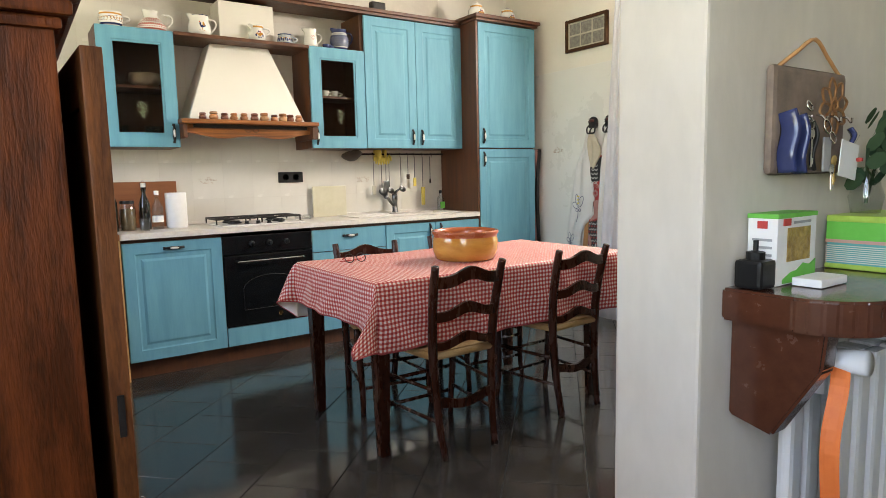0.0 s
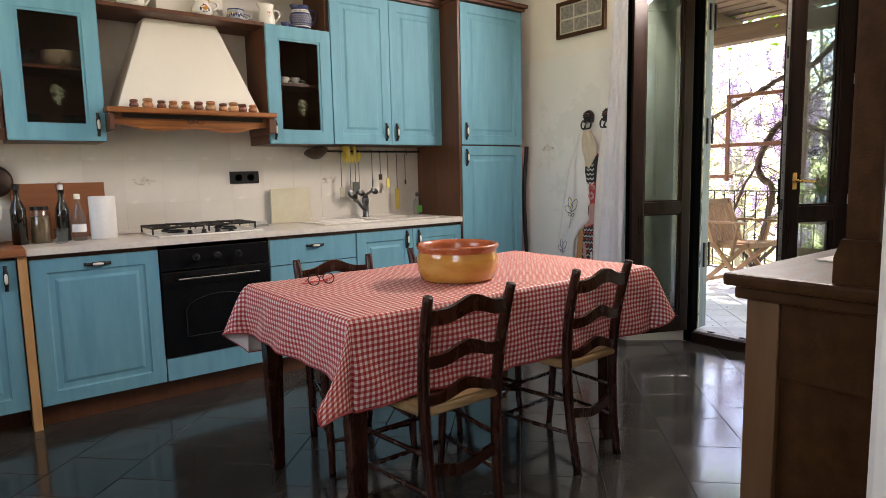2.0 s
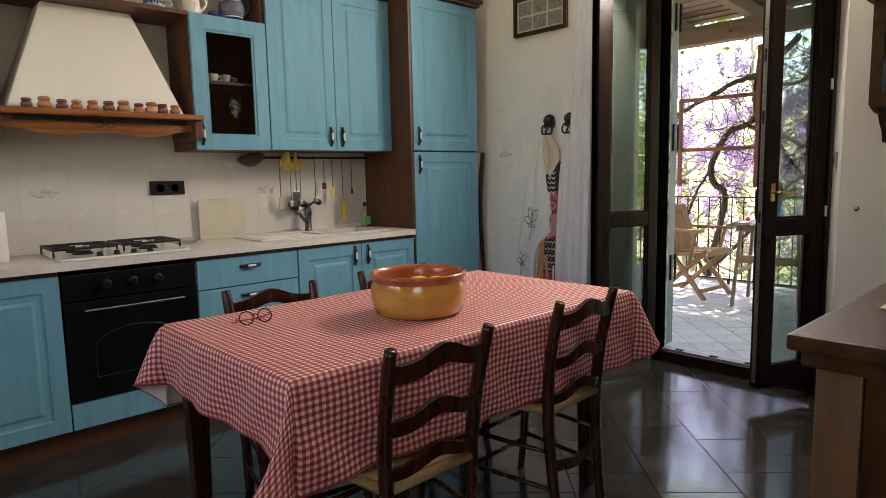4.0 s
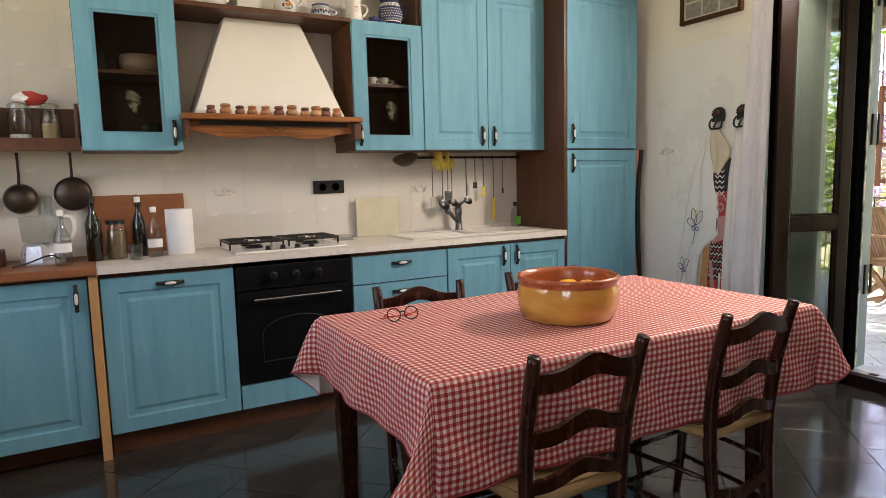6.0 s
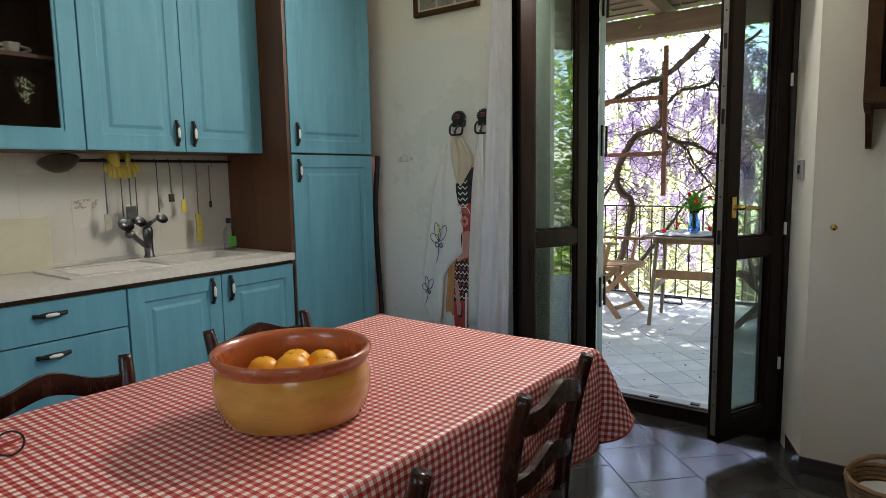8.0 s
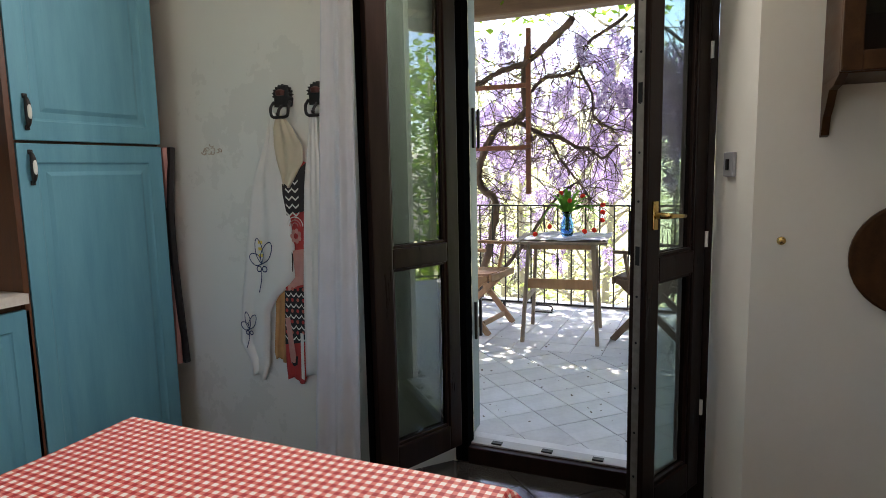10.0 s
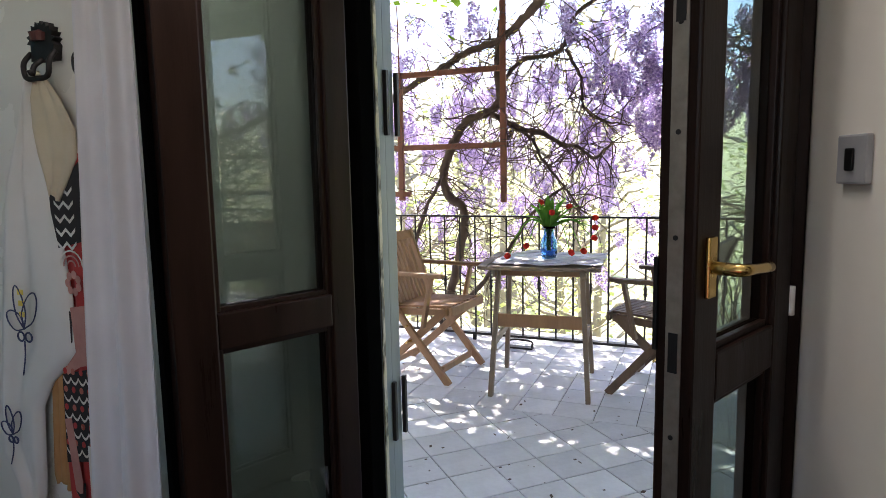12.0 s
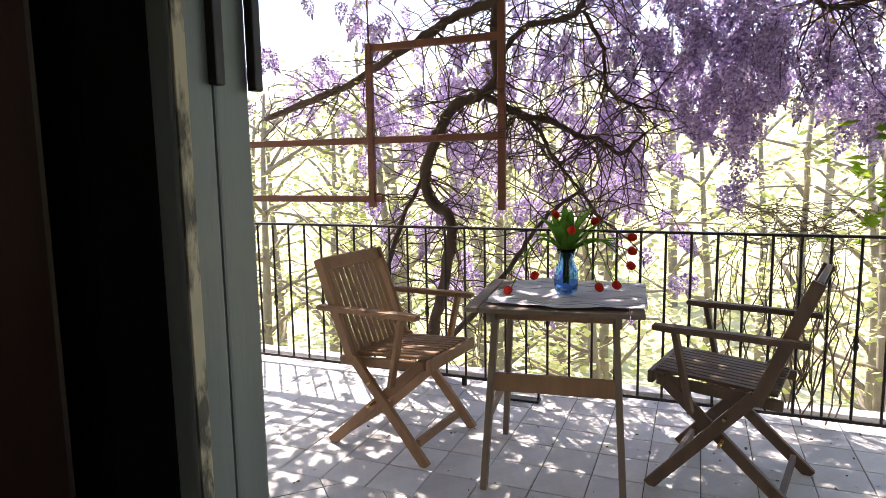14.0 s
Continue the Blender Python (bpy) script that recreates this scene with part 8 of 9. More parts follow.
part("strainer_bowl", bm, PANIRON, fb, smooth=True)
ds = bottle("dish_soap", 3.375, 4.60, WT, 0.165, 0.03, CLEARGLASS, "clear dish soap bottle with a green and yellow label", 0.35, BLACK)
part("label_band", boxes((3.352, 3.398, 4.568, 4.572, WT + 0.02, WT + 0.075)), GREEN, ds)

# sockets
so_ = thing("wall_socket", (2.07, 4.69, 1.18), "black double wall socket on the backsplash", "socket")
part("plate", boxes((1.985, 2.175, 4.681, 4.692, 1.147, 1.225, 0.004)), BLACK, so_)
for x in (2.04, 2.12):
    bm = turned([(0.024, 0.0), (0.024, 0.003), (0.020, 0.003), (0.018, 0.0), (0.0, 0.0)], n=20)
    bmesh.ops.rotate(bm, matrix=Matrix.Rotation(radians(90), 3, "X"), verts=bm.verts)
    bmesh.ops.translate(bm, vec=(x, 4.681, 1.186), verts=bm.verts)
    part("socket_ring", bm, BLACKGLASS, so_)
ts = thing("tablet_dispenser", (2.16, 4.60, WT), "small clear plastic box by the hob", "plastic box")
part("box", boxes((2.06, 2.16, 4.52, 4.60, WT, WT + 0.03, 0.003)), CLEARGLASS, ts)

# painted reliefs on the tiles
RELIEF = surface("faded_tile_relief", (0.42, 0.33, 0.24), (0.60, 0.50, 0.40), rough=0.4, scale=30, bump=0.1)
for cx, cz, ex in ((1.482, 1.175, 0), (2.69, 1.155, 0), (0.44, 1.175, 0)):
    dc_ = thing("tile_ornament", (cx, 4.69, cz), "faded floral relief on a wall tile", "tile ornament", "reliefs on the tiles")
    bm = bmesh.new()
    rnd = random.Random(int(cx * 100))
    for k in range(14):
        x0 = cx + rnd.uniform(-0.06, 0.06)
        z0 = cz + rnd.uniform(-0.018, 0.018)
        a = rnd.uniform(0, 6.28)
        sweep(bm, [(x0 + 0.012 * math.cos(a + t) * (1 - t / 5), 4.6915, z0 + 0.008 * math.sin(a + t) * (1 - t / 5)) for t in (0, 0.8, 1.6, 2.4, 3.2, 4.0)], 0.0022, 5)
    part("relief", bm, RELIEF, dc_)
dc_ = thing("tile_ornament", (4.21, 4.03, 1.37), "faded floral relief on a wall tile", "tile ornament", "reliefs on the tiles")
bm = bmesh.new()
rnd = random.Random(9)
for k in range(14):
    y0, z0, a = 4.03 + rnd.uniform(-0.06, 0.06), 1.37 + rnd.uniform(-0.018, 0.018), rnd.uniform(0, 6.28)
    sweep(bm, [(4.2135, y0 + 0.012 * math.cos(a + t), z0 + 0.008 * math.sin(a + t)) for t in (0, 0.8, 1.6, 2.4, 3.2)], 0.0022, 5)
part("relief", bm, RELIEF, dc_)

# spice jars on the hood shelf
POTCLAYS = [surface("spice_clay", a, b, rough=0.28, scale=20, vary=0.3, coat=0.3) for a, b in (((0.30, 0.11, 0.04), (0.46, 0.20, 0.08)), ((0.10, 0.035, 0.02), (0.20, 0.07, 0.04)), ((0.38, 0.19, 0.08), (0.52, 0.28, 0.13)))]
POTSHIFT = (0.0, 0.004, 0.008, 0.004, 0.006, 0.010, 0.012, 0.017, 0.012, 0.0, -0.002)
for k in range(11):
    x, g = 1.375 + k * 0.0635 + POTSHIFT[k], (0.92, 1.12, 0.95, 0.98, 1.0, 1.04, 1.15, 0.97, 1.16, 1.05, 1.0)[k]
    q = thing("spice_pot", (x, 4.295, 1.5565), "tiny brown terracotta spice pot with a lid", "spice pot", "spice pots on the hood")
    clay = POTCLAYS[(1, 0, 1, 0, 0, 1, 2, 0, 2, 1, 0)[k]]
    part("pot", turned([(r * g, h * g) for r, h in ((0.0, 0.0), (0.017, 0.0), (0.0245, 0.008), (0.0255, 0.017), (0.021, 0.026), (0.0165, 0.029))], (x, 4.295, 1.5565), 16), clay, q, smooth=True)
    part("lid", turned([(r * g, h * g) for r, h in ((0.0165, 0.0), (0.0215, 0.003), (0.0225, 0.010), (0.019, 0.016), (0.0, 0.0175))], (x, 4.295, 1.5565 + 0.029 * g), 16), POTCLAYS[(1, 2, 1, 0, 0, 1, 0, 1, 0, 1, 0)[k]], q, smooth=True)


def jug(name, x, y, z, prof, base, label, bands=(), handle_h=None, spout=True, category="jug", group="jugs above the hood", side=1, decor=""):
    t = thing(name, (x, y, z), label, category, group)
    bm = turned(prof, (x, y, z), 26)
    if spout:
        top_z = z + prof[-1][1]
        for v in bm.verts:
            if v.co.z > top_z - 0.02 and (v.co.x - x) * side < -prof[-1][0] * 0.75:
                v.co.x -= side * 0.014
                v.co.z += 0.006
    part("body", bm, base, t, smooth=True)
    for z0, z1, grow, mt in bands:
        def radius(zz):
            for (r0, a), (r1, b) in zip(prof, prof[1:]):
                if a <= zz <= b and b > a:
                    return r0 + (r1 - r0) * (zz - a) / (b - a)
            return prof[-1][0]
        part("painted_band", turned([(radius(z0 + (z1 - z0) * k / 4) + grow, z0 + (z1 - z0) * k / 4) for k in range(5)], (x, y, z), 26), mt, t, smooth=True)
    if handle_h:
        rr = max(p[0] for p in prof)
        part("jug_handle", rod(spline([(x + side * rr * 0.75, y, z + handle_h[1]), (x + side * (rr + 0.025), y, z + handle_h[1] - 0.005), (x + side * (rr + 0.032), y, z + (handle_h[0] + handle_h[1]) / 2), (x + side * rr * 0.95, y, z + handle_h[0])], 4), 0.0065, 7), base, t, smooth=True)
    if decor:
        part("painted_pattern", painted(decor, prof, (x, y, z)), [OCHREGLAZE, NAVY, CORAL, WHITECERAMIC], t)
    return t


def painted(decor, prof, at):
    """Dabs of glaze lying on a turned body's side: colours 0 ochre, 1 navy, 2 coral, 3 white."""
    bm = bmesh.new()

    def spot(a, h, lift=0.0009):
        r = prof[-1][0]
        for (r0, h0), (r1, h1) in zip(prof, prof[1:]):
            if h0 <= h <= h1 and h1 > h0:
                r = r0 + (r1 - r0) * (h - h0) / (h1 - h0)
        return Vector((at[0] + (r + lift) * math.cos(a), at[1] + (r + lift) * math.sin(a), at[2] + h))

    def dab(a, h, w, tall, colour):
        r = max(p[0] for p in prof)
        bm.faces.new([bm.verts.new(spot(a + w / r * math.cos(q), h + tall * math.sin(q))) for q in [2 * math.pi * k / 8 for k in range(8)]]).material_index = colour

    front = -math.pi / 2
    if decor == "dots":
        for i in range(5):
            for j in range(-6, 7):
                dab(front + (j + 0.5 * (i % 2)) * 0.21, 0.034 + i * 0.0135, 0.0035, 0.0037, 3)
        for j in range(-9, 10):
            dab(front + j * 0.14, 0.114, 0.0022, 0.0085, 1)
    elif decor == "lattice":
        for j in range(-9, 10):
            for lean in (-1, 1):
                sweep(bm, [spot(front + (j + lean * q * 0.5) * 0.16, 0.034 + 0.038 * q, 0.0012) for q in (0, 0.25, 0.5, 0.75, 1)], 0.0011, 4, 3)
            dab(front + j * 0.16, 0.022, 0.004, 0.004, 2)
    elif decor == "motif":
        for a, h, w, tall, c in ((0.02, 0.055, 0.013, 0.010, 1), (0.16, 0.07, 0.008, 0.013, 0), (-0.14, 0.07, 0.006, 0.012, 1), (-0.2, 0.083, 0.004, 0.005, 2), (0.24, 0.06, 0.006, 0.010, 1), (0.03, 0.038, 0.003, 0.008, 0), (0.0, 0.03, 0.02, 0.002, 0)):
            dab(front + a, h, w, tall, c)
        sweep(bm, [spot(q * math.pi / 12, prof[-1][1] - 0.002, 0.0006) for q in range(25)], 0.0022, 5, 1)
    elif decor == "fruit":
        for a, h, w, tall, c in ((0.0, 0.045, 0.013, 0.011, 0), (0.25, 0.05, 0.010, 0.009, 0), (-0.24, 0.052, 0.010, 0.008, 0), (0.12, 0.064, 0.008, 0.008, 2), (-0.1, 0.066, 0.007, 0.006, 1), (0.42, 0.04, 0.006, 0.010, 1), (-0.42, 0.042, 0.006, 0.010, 1), (0.0, 0.028, 0.016, 0.004, 1)):
            dab(front + a, h, w, tall, c)
    elif decor == "heart":
        for q in range(26):
            w = 2 * math.pi * q / 26
            dab(front + 0.30 * math.sin(w) ** 3, 0.066 + 0.018 * (0.8125 * math.cos(w) - 0.3125 * math.cos(2 * w) - 0.125 * math.cos(3 * w)), 0.0017, 0.0019, 2)
        for a, h in ((0.0, 0.068), (0.09, 0.074), (-0.09, 0.074), (0.0, 0.058)):
            dab(front + a, h, 0.0022, 0.0026, 2)
    elif decor == "leaves":
        for j in range(-5, 6):
            dab(front + j * 0.27, 0.030 + 0.006 * (j % 2), 0.006, 0.010, 1)
            dab(front + j * 0.27 + 0.12, 0.042, 0.004, 0.005, 0 if j % 3 else 3)
    elif decor == "scroll":
        for j in range(-5, 6):
            for k in range(7):
                w = k * 0.7
                dab(front + j * 0.26 + (0.014 - 0.0013 * k) / 0.068 * math.cos(w + j), 0.046 + (0.016 - 0.0014 * k) * math.sin(w + j), 0.0028, 0.0028, 1 if j % 2 else 0)
            dab(front + j * 0.26 + 0.13, 0.05, 0.004, 0.006, 0)
    return bm


ST = 2.0945
jug("sugar_bowl", 0.925, 4.47, ST, [(0.0, 0.0), (0.048, 0.0), (0.066, 0.03), (0.068, 0.055), (0.060, 0.085), (0.062, 0.09)], WHITECERAMIC, "painted ceramic pot with ochre flowers", [(0.012, 0.022, 0.0006, NAVY), (0.07, 0.08, 0.0006, OCHREGLAZE)], (0.03, 0.075), False, decor="scroll")
jug("squat_jug", 1.152, 4.47, ST, [(0.0, 0.0), (0.075, 0.0), (0.086, 0.018), (0.078, 0.045), (0.045, 0.085), (0.034, 0.105), (0.038, 0.125)], WHITECERAMIC, "squat cream jug with a red lattice pattern", [(0.03, 0.075, 0.0007, CORAL), (0.004, 0.012, 0.0007, CORAL)], (0.03, 0.11), decor="lattice")
jug("cream_jug", 1.435, 4.47, ST, [(0.0, 0.0), (0.055, 0.0), (0.070, 0.03), (0.070, 0.06), (0.058, 0.10), (0.060, 0.13)], WHITECERAMIC, "cream ceramic jug with a blue rim and painted motif", [], (0.03, 0.115), decor="motif")
jug("small_vase", 1.81, 4.47, ST, [(0.0, 0.0), (0.035, 0.0), (0.055, 0.03), (0.056, 0.055), (0.036, 0.085), (0.044, 0.112)], WHITECERAMIC, "cream waisted vase with ochre fruit", [(0.094, 0.105, 0.0006, OCHREGLAZE)], (0.05, 0.10), True, decor="fruit")
jug("grey_cup", 2.0, 4.46, ST, [(0.0, 0.0), (0.05, 0.0), (0.055, 0.02), (0.045, 0.06), (0.047, 0.072)], surface("blue_grey_glaze", (0.30, 0.33, 0.34), (0.42, 0.45, 0.45), rough=0.2, scale=12), "blue-grey painted mug with a dark rim", [(0.002, 0.012, 0.0007, NAVY), (0.064, 0.071, 0.0007, NAVY)], (0.02, 0.058), False, decor="leaves")
jug("tall_creamer", 2.19, 4.46, ST, [(0.0, 0.0), (0.045, 0.0), (0.050, 0.02), (0.046, 0.06), (0.040, 0.10), (0.046, 0.125)], WHITECERAMIC, "tall white creamer with a red painted heart", [], (0.03, 0.10), decor="heart")
jug("blue_jug", 2.42, 4.47, ST, [(0.0, 0.0), (0.048, 0.0), (0.070, 0.05), (0.070, 0.085), (0.052, 0.125), (0.054, 0.15)], NAVY, "dark blue polka-dot jug with white bands", [(0.105, 0.125, 0.0008, WHITECERAMIC), (0.02, 0.026, 0.0008, WHITECERAMIC)], (0.04, 0.135), decor="dots")
jug("tiny_cup", 2.29, 4.42, ST, [(0.0, 0.0), (0.02, 0.0), (0.026, 0.02), (0.025, 0.028)], NAVY, "tiny dark cup beside the jugs", [], (0.006, 0.022), False)
CT = 2.4255
for x in (3.60, 3.93):
    jug("lidded_jar", x, 4.35, CT, [(0.0, 0.0), (0.045, 0.0), (0.07, 0.04), (0.068, 0.075), (0.045, 0.10), (0.048, 0.115), (0.0, 0.145)], WHITECERAMIC, "round white ceramic jar with painted flowers and a lid", [(0.10, 0.112, 0.0008, OCHREGLAZE)], None, False, "jar", "jars on the tall cabinet", decor="fruit")
ob_ = thing("dark_ornament", (2.74, 4.45, 2.3985), "dark carved wooden ornament on the cornice board", "ornament")
bm = boxes((2.65, 2.83, 4.42, 4.50, 2.3985, 2.42, 0.006), (2.68, 2.80, 4.43, 4.49, 2.4205, 2.48, 0.015))
part("carved_block", bm, IRON, ob_)

# inside the glass cabinets
SH_Z = 1.385 + 0.377
for k, x in enumerate((2.30, 2.375)):
    c_ = jug("coffee_cup", x, 4.50, SH_Z, [(0.0, 0.0), (0.020, 0.0), (0.028, 0.02), (0.031, 0.045)], WHITECERAMIC, "small white espresso cup on the cabinet shelf", [], (0.01, 0.036), False, "cup", "cups in the glass cabinet")
bo = part("serving_bowl", turned([(0.0, 0.0), (0.06, 0.0), (0.095, 0.04), (0.09, 0.085), (0.0, 0.09)], (1.10, 4.54, SH_Z), 26), surface("pale_brown_bowl", (0.26, 0.18, 0.11), (0.36, 0.26, 0.17), rough=0.5, scale=8), None, smooth=True)
tagged(bo, "pale brown bowl inside the glass cabinet", "bowl")
for x, y in ((0.935, 4.5), (0.975, 4.54), (0.93, 4.58)):
    g = part("salt_shaker", turned([(0.0, 0.0), (0.02, 0.0), (0.019, 0.05), (0.012, 0.065), (0.014, 0.085), (0.0, 0.088)], (x, y, SH_Z), 14), CLEARGLASS, None, smooth=True)
    tagged(g, "small clear glass bottle in the cabinet", "bottle", "small bottles in the cabinet")
for x, y in ((0.95, 4.48), (1.10, 4.5), (1.15, 4.5)):
    g = part("wine_glass", turned([(0.0, 0.0), (0.026, 0.0), (0.004, 0.006), (0.004, 0.055), (0.028, 0.085), (0.03, 0.12), (0.029, 0.12), (0.026, 0.085), (0.0, 0.06)], (x, y, 1.4035), 16), CLEARGLASS, None, smooth=True)
    tagged(g, "clear stemmed glass in the cabinet", "glass", "glasses in the cabinet")
for k in range(3):
    g = part("saucer", turned([(0.0, 0.0), (0.03, 0.0), (0.062, 0.008), (0.062, 0.011), (0.0, 0.006)], (1.10, 4.60, 1.4035 + k * 0.009), 22), WHITECERAMIC, None, smooth=True)
    tagged(g, "white saucer stacked in the cabinet", "saucer", "saucers in the cabinet")
# cards stuck on the wall at the left
for x, z, mt in ((0.505, 2.085, SILVERLEAF),):
    cd = part("small_card", boxes((x - 0.035, x + 0.035, 4.688, 4.692, z - 0.03, z + 0.03)), mt, None)
    tagged(cd, "small dark green picture card fixed to the wall", "card", "cards on the wall")

# ---- on the terrace table ----
tt = thing("tea_towel", (6.63, 3.045, HT + TF + 0.02), "striped white and blue tea towel on the terrace table", "tea towel")
bm = bmesh.new()
n = 64
m = pose(6.625, 3.020, HT + TF + 0.0225, 0, 0, 5)
g = []
for i in range(n + 1):
    row = []
    for j in range(n + 1):
        a, b = i / n, j / n
        x = -0.26 + 0.52 * a + 0.018 * math.sin(b * 7 + 1) * (1 - a) + 0.010 * math.sin(b * 11) * a
        y = -0.315 + 0.57 * b + 0.022 * math.sin(a * 5 + 0.6) * b
        crumple = 0.005 * math.sin(a * 16 + b * 6) * math.sin(b * 9 + 1) + 0.004 * math.sin(a * 7 - b * 15) + 0.0015 * math.sin(a * 45 + b * 31)
        row.append(bm.verts.new(m @ Vector((x, y, 0.0085 + crumple))))
    g.append(row)
for i in range(n):
    for j in range(n):
        bm.faces.new((g[i][j], g[i + 1][j], g[i + 1][j + 1], g[i][j + 1])).material_index = 1 if i % 16 in (4, 7) else 0
LAVENDER = surface("white_lavender_linen", (0.60, 0.60, 0.70), (0.74, 0.74, 0.80), rough=0.9, scale=12, fine=200, bump=0.2)
tw_ = part("cloth", bm, [LAVENDER, surface("blue_grey_stripe", (0.28, 0.30, 0.46), (0.38, 0.40, 0.55), rough=0.85, scale=60)], tt, smooth=True)
VX, VY, VZ = 6.585, 3.007, HT + TF + 0.0305
va_ = thing("flower_vase", (VX, VY, VZ), "blue glass vase with red tulips and green leaves", "vase")
part("glass_body", turned([(0.0, 0.0), (0.036, 0.0), (0.044, 0.02), (0.049, 0.06), (0.047, 0.095), (0.035, 0.122), (0.029, 0.138), (0.031, 0.160), (0.040, 0.183), (0.037, 0.183), (0.028, 0.160),
    (0.026, 0.138), (0.032, 0.121), (0.044, 0.094), (0.046, 0.06), (0.041, 0.022), (0.0, 0.008)], (VX, VY, VZ), 26), BLUEGLASS, va_, smooth=True)
rnd = random.Random(12)
# (reach, bearing in degrees, height of the tip, half width)
BLADES = [(0.12, 75, 0.30, 0.030), (0.07, 110, 0.33, 0.026), (0.05, 20, 0.35, 0.022), (0.08, -70, 0.36, 0.028), (0.10, -100, 0.34, 0.027), (0.17, -85, 0.30, 0.022), (0.20, -95, 0.22, 0.024), (0.22, -78, 0.17, 0.022),
          (0.21, 92, 0.09, 0.020), (0.06, 180, 0.30, 0.030), (0.08, 215, 0.27, 0.030), (0.09, 150, 0.28, 0.028), (0.11, -130, 0.27, 0.026), (0.15, -60, 0.25, 0.022), (0.10, 45, 0.30, 0.026), (0.04, -20, 0.33, 0.026), (0.13, 120, 0.24, 0.024)]
for reach, bearing, top, wide in BLADES:
    a = radians(bearing)
    d = Vector((math.cos(a), math.sin(a), 0))
    base = Vector((VX, VY, VZ))
    pts = spline([base + d * -0.012 + Vector((0, 0, 0.05)), base + d * 0.012 + Vector((0, 0, 0.165)), base + d * reach * 0.5 + Vector((0, 0, max(0.215, 0.10 + top * 0.52))), base + d * reach + Vector((0, 0, top))], 5)
    bm = bmesh.new()
    side = Vector((-math.sin(a), math.cos(a), rnd.uniform(-0.3, 0.3))).normalized()
    prev = None
    for i, p in enumerate(pts):
        t = i / (len(pts) - 1)
        w = min(wide * math.sin(math.pi * (0.04 + 0.94 * t)) ** 0.8, 0.012 if p.z < VZ + 0.165 else 1.0)
        row = [bm.verts.new(p - side * w + Vector((0, 0, 0.25 * w))), bm.verts.new(p + Vector((0, 0, -0.15 * w))), bm.verts.new(p + side * w + Vector((0, 0, 0.25 * w)))]
        if prev:
            bm.faces.new((prev[0], prev[1], row[1], row[0]))
            bm.faces.new((prev[1], prev[2], row[2], row[1]))
        prev = row
    part("leaf", bm, TULIPLEAF, va_, smooth=True)
BLOSSOM = [(0.04, 0.045, 0.30), (-0.07, -0.03, 0.255), (0.06, -0.225, 0.225), (0.03, -0.23, 0.18), (0.05, -0.225, 0.125), (0.03, -0.09, 0.28), (-0.02, 0.11, 0.085), (-0.06, -0.127, 0.060), (-0.03, -0.185, 0.065), (-0.10, 0.195, 0.035)]
for x, y, z in BLOSSOM:
    base = Vector((VX, VY, VZ))
    out = Vector((x, y, 0)).normalized()
    tip = base + Vector((x, y, z))
    crest = base + Vector((x * 0.55, y * 0.55, max(z * 0.75, 0.185) + 0.03))
    bm = bmesh.new()
    lathe(bm, [(0.0, 0.0), (0.011, 0.002), (0.0165, 0.012), (0.0155, 0.024), (0.010, 0.034), (0.004, 0.036)], (0, 0, 0), 10)
    for v in bm.verts:
        v.co.z += 0.003 * math.sin(5 * math.atan2(v.co.y, v.co.x)) * (v.co.z > 0.02)
    lean = (tip - crest).normalized() + out * 0.5
    bm.transform(Matrix.Translation(tip) @ lean.to_track_quat("Z", "Y").to_matrix().to_4x4())
    part("tulip_flower", bm, TULIP, va_, "red tulip head", smooth=True)
    part("stem", rod(spline([base + out * -0.01 + Vector((0, 0, 0.04)), base + out * 0.014 + Vector((0, 0, 0.165)), crest, tip], 4), 0.0026, 5), TULIPLEAF, va_, smooth=True)
ft_b = thing("boot_scraper", (7.35, 3.37, TF), "black iron boot scraper by the railing", "boot scraper")
part("frame", rod(spline([(7.30, 3.29, TF + 0.005), (7.30, 3.29, TF + 0.05), (7.30, 3.37, TF + 0.06), (7.30, 3.45, TF + 0.05), (7.30, 3.45, TF + 0.005)], 4), 0.007, 7), IRON, ft_b, smooth=True)
part("base_plate", boxes((7.27, 7.33, 3.28, 3.46, TF, TF + 0.012, 0.002)), IRON, ft_b)

# ---- tiles, piece by piece ----
def tile_mesh(name, outline, z0, z1, material, bevel=0.004):
    """A tile with a small chamfer from a convex outline of (x, y) round the middle."""
    bm = bmesh.new()
    cx = sum(p[0] for p in outline) / len(outline)
    cy = sum(p[1] for p in outline) / len(outline)
    lo = [bm.verts.new((x, y, z0)) for x, y in outline]
    mid = [bm.verts.new((x, y, z1 - bevel * 0.5)) for x, y in outline]
    hi = []
    for x, y in outline:
        v = Vector((x - cx, y - cy))
        v *= max(0.0, 1 - bevel / max(v.length, 1e-4))
        hi.append(bm.verts.new((cx + v.x, cy + v.y, z1)))
    n = len(outline)
    bm.faces.new(hi)
    for k in range(n):
        j = (k + 1) % n
        bm.faces.new((lo[k], lo[j], mid[j], mid[k]))
        bm.faces.new((mid[k], mid[j], hi[j], hi[k]))
    mesh = bpy.data.meshes.new(name)
    bm.to_mesh(mesh)
    bm.free()
    mesh.materials.append(material)
    return mesh


def clip_poly(poly, a, b, c):
    """Keeps the side a*x + b*y <= c of a polygon."""
    out = []
    for i, p in enumerate(poly):
        q = poly[(i + 1) % len(poly)]
        dp, dq = a * p[0] + b * p[1] - c, a * q[0] + b * q[1] - c
        if dp <= 0:
            out.append(p)
        if (dp < 0 < dq) or (dq < 0 < dp):
            t = dp / (dp - dq)
            out.append((p[0] + (q[0] - p[0]) * t, p[1] + (q[1] - p[1]) * t))
    return out


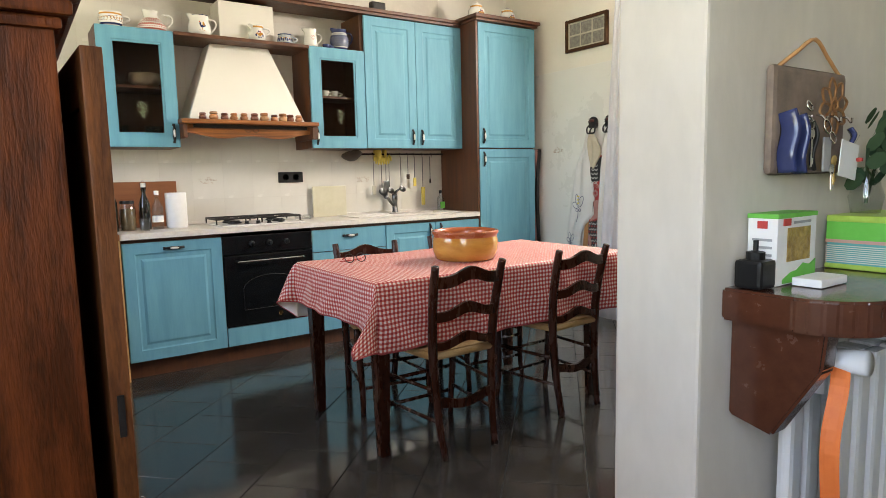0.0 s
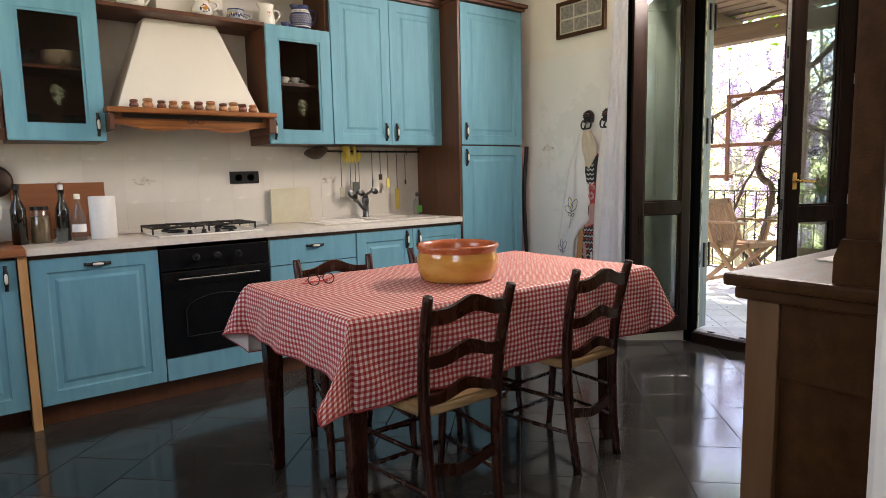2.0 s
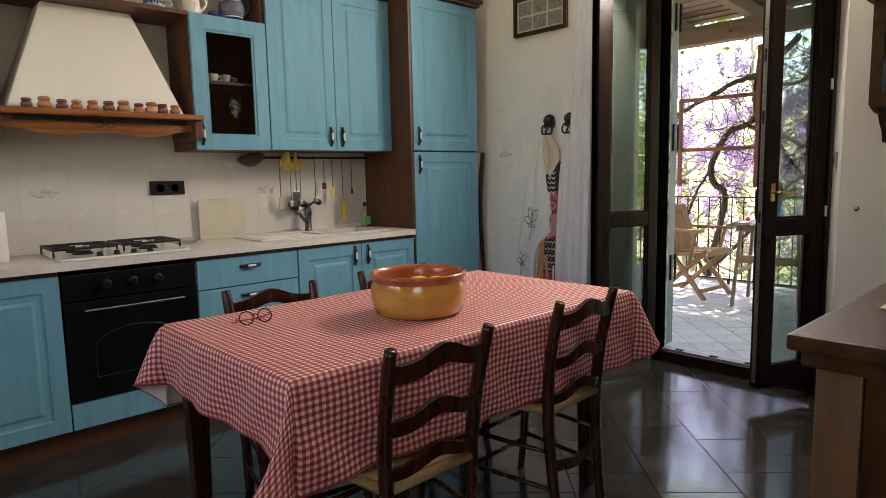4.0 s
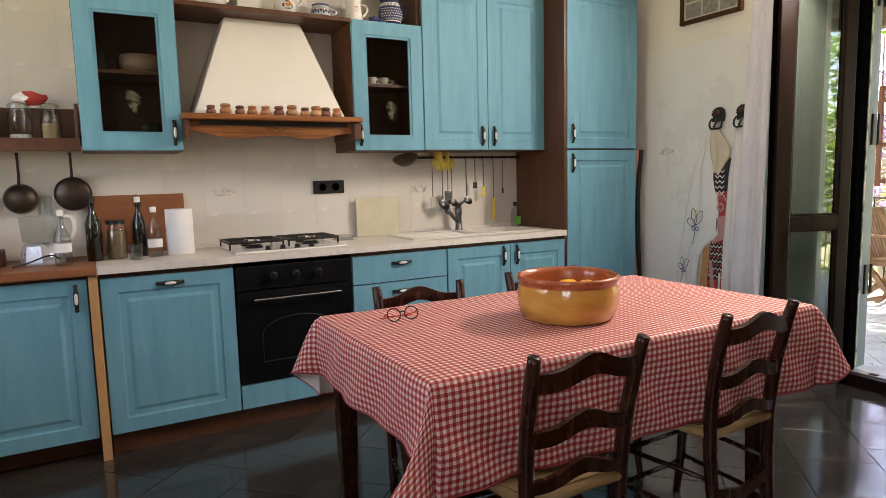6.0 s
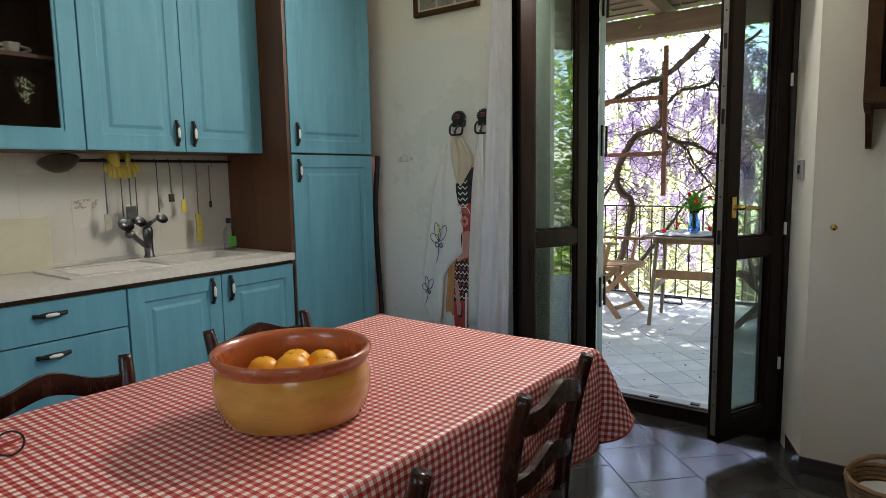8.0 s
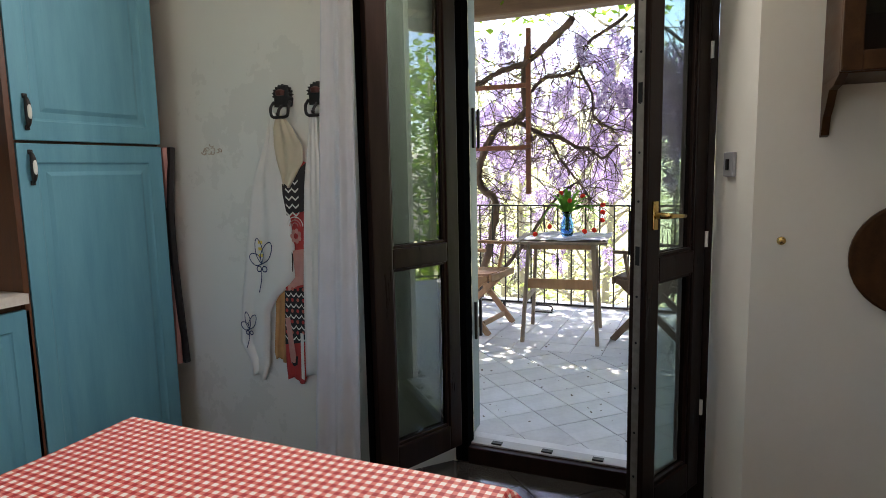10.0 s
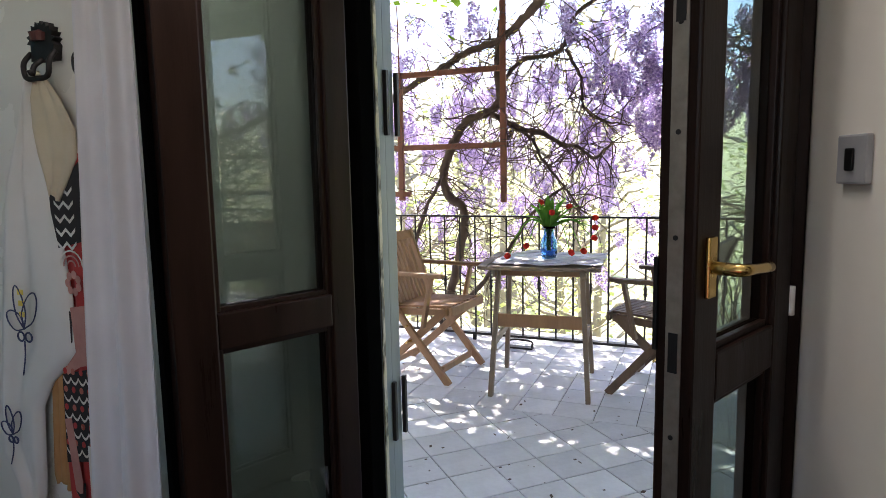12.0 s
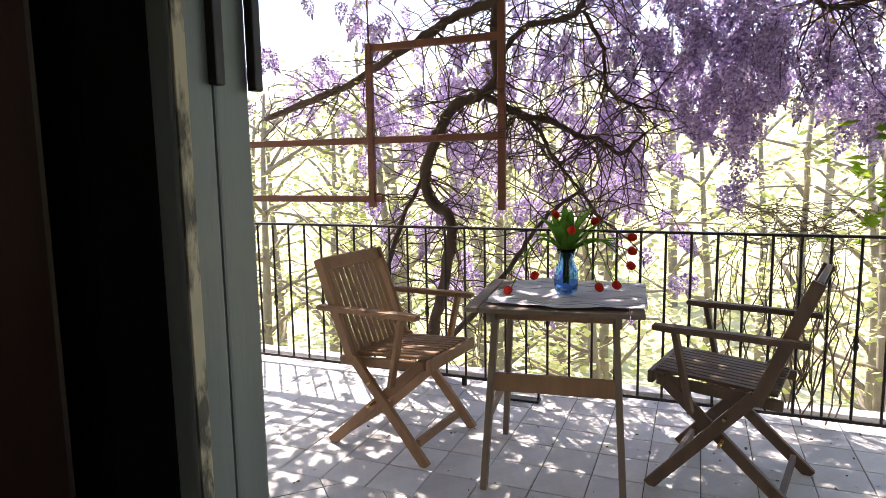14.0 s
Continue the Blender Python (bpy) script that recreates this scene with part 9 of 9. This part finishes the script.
def area(poly):
    return abs(sum(p[0] * q[1] - q[0] * p[1] for p, q in zip(poly, poly[1:] + poly[:1]))) / 2


def piece(name, mesh, parent, at):
    ob = new(name, mesh)
    ob.parent = parent
    ob.location = Vector(at) - ORIGIN[parent]
    return ob


# kitchen floor: running bond along the diagonal
STEP = 0.45 / math.sqrt(2)
r2 = math.sqrt(0.5)
whole = None
far_tiles = bmesh.new()
for k in range(-14, 22):
    u0 = (-1.23 + 0.45 * k) * r2
    off = (6.66 if k % 2 else 6.44) * r2
    for n in range(-40, 12):
        v0 = off + n * STEP
        cx, cy = (v0 + STEP / 2 - (u0 + STEP / 2)) * r2, (v0 + STEP / 2 + u0 + STEP / 2) * r2
        if not (W0 - 0.3 < cx < 4.9 and S0 - 0.3 < cy < NORTH + 0.3):
            continue
        g = STEP / 2 - 0.0017
        corners = [((b - a) * r2, (a + b) * r2) for a, b in ((-g, -g), (-g, g), (g, g), (g, -g))][::-1]
        poly = [(cx + x, cy + y) for x, y in corners]
        cut = poly
        for a, b, c in ((-1, 0, -W0), (1, 0, 4.498), (0, -1, -S0), (0, 1, NORTH)):
            cut = clip_poly(cut, a, b, c)
        if len(cut) < 3 or area(cut) < 0.002:
            continue
        if not (0.2 < cx and 1.0 < cy < 4.5):
            lo = [far_tiles.verts.new((x, y, -0.012)) for x, y in cut]
            hi = [far_tiles.verts.new((x, y, 0.0)) for x, y in cut]
            up = far_tiles.faces.new(hi)
            for i in range(len(cut)):
                far_tiles.faces.new((lo[i], lo[(i + 1) % len(cut)], hi[(i + 1) % len(cut)], hi[i]))
            continue
        if len(cut) == 4 and abs(area(cut) - area(poly)) < 1e-6:
            if whole is None:
                whole = tile_mesh("floor_tile", corners, -0.012, 0.0, SLATE, 0.0012)
            piece("floor_tile", whole, floor, (cx, cy, 0))
        else:
            mx, my = sum(p[0] for p in cut) / len(cut), sum(p[1] for p in cut) / len(cut)
            piece("floor_tile", tile_mesh("floor_tile_cut", [(x - mx, y - my) for x, y in cut], -0.012, 0.0, SLATE, 0.0012), floor, (mx, my, 0))
bmesh.ops.recalc_face_normals(far_tiles, faces=far_tiles.faces)
part("outer_tiles", far_tiles, SLATE, floor, kind="stuff")

# terrace: straight rows near the railing, diagonal tiles towards the house
GT = 0.205
outer = bmesh.new()
straight_mesh = tile_mesh("terrace_tile", [(-GT / 2 + 0.002, -GT / 2 + 0.002), (GT / 2 - 0.002, -GT / 2 + 0.002), (GT / 2 - 0.002, GT / 2 - 0.002), (-GT / 2 + 0.002, GT / 2 - 0.002)], -0.006, 0.0, TERRACE, 0.004)
SEAM = 6.18


def flat_tile(bm, cut, z0, z1):
    lo = [bm.verts.new((x, y, z0)) for x, y in cut]
    hi = [bm.verts.new((x, y, z1)) for x, y in cut]
    bm.faces.new(hi)
    for i in range(len(cut)):
        bm.faces.new((lo[i], lo[(i + 1) % len(cut)], hi[(i + 1) % len(cut)], hi[i]))


spots = []
for i in range(7):
    for j in range(41):
        spots.append((SEAM + GT / 2 + i * GT, -1.1 + GT * j))
for cx, cy in spots:
    if cx + GT / 2 > 7.56:
        g = GT / 2 - 0.002
        cut = clip_poly([(cx - g, cy - g), (cx + g, cy - g), (cx + g, cy + g), (cx - g, cy + g)], 1, 0, 7.557)
        if len(cut) > 2 and area(cut) > 0.001:
            flat_tile(outer, cut, TF - 0.006, TF)
        continue
    if 1.4 < cy < 5.2:
        piece("terrace_tile", straight_mesh, terrace_floor, (cx, cy, TF))
    else:
        g = GT / 2 - 0.002
        flat_tile(outer, [(cx - g, cy - g), (cx + g, cy - g), (cx + g, cy + g), (cx - g, cy + g)], TF - 0.006, TF)
gd = GT / 2 - 0.002
dcorn = [((a - b) * r2, (a + b) * r2) for a, b in ((-gd, -gd), (gd, -gd), (gd, gd), (-gd, gd))]
diag_mesh = tile_mesh("terrace_tile", dcorn, -0.006, 0.0, TERRACE, 0.004)
for a in range(-60, 61):
    for b in range(-60, 61):
        cx, cy = 5.4 + (a - b) * r2 * GT, 3.0 + (a + b) * r2 * GT
        poly = [(cx + x, cy + y) for x, y in dcorn]
        cut = poly
        for p, q, c in ((-1, 0, -4.705), (1, 0, SEAM - 0.002), (0, -1, 1.15), (0, 1, 7.15)):
            cut = clip_poly(cut, p, q, c)
        if len(cut) < 3 or area(cut) < 0.0008:
            continue
        if abs(area(cut) - area(poly)) < 1e-6 and 1.7 < cy < 4.4 and cx > 4.9:
            piece("terrace_tile", diag_mesh, terrace_floor, (cx, cy, TF))
        else:
            flat_tile(outer, cut, TF - 0.006, TF)
bmesh.ops.recalc_face_normals(outer, faces=outer.faces)
part("outer_tiles", outer, TERRACE, terrace_floor, kind="stuff")

# fallen petals and leaves
bm = bmesh.new()
rnd = random.Random(77)
for k in range(420):
    x, y = rnd.uniform(4.8, 7.5), rnd.uniform(1.0, 5.4)
    s, a = rnd.uniform(0.004, 0.013), rnd.uniform(0, 6.28)
    c = Vector((x, y, TF + 0.003))
    d, e = Vector((math.cos(a), math.sin(a), 0.2)) * s, Vector((-math.sin(a), math.cos(a), 0.3)) * s * 0.6
    bm.faces.new([bm.verts.new(q) for q in (c - d, c - e, c + d, c + e)])
tagged(part("fallen_leaves", bm, BARK, None), "scattered dry leaves on the terrace tiles", "fallen leaves", kind="stuff")

# backsplash tiles
TW, TH = 0.2075, 0.2505
wt = bmesh.new()
box(wt, -TW / 2 + 0.0007, TW / 2 - 0.0007, -0.006, 0.0, -TH / 2 + 0.0007, TH / 2 - 0.0007, 0.0006)
wtm = bpy.data.meshes.new("wall_tile")
wt.to_mesh(wtm)
wt.free()
wtm.materials.append(WALLTILE)
for i in range(-8, 10):
    for j in range(-1, 5):
        x, z = 1.379 + TW * (i + 0.5), 1.046 + TH * (j + 0.5)
        if x < -0.25 or x + TW / 2 > 3.452:
            continue
        piece("wall_tile", wtm, bs, (x, NORTH - 0.0006, z))
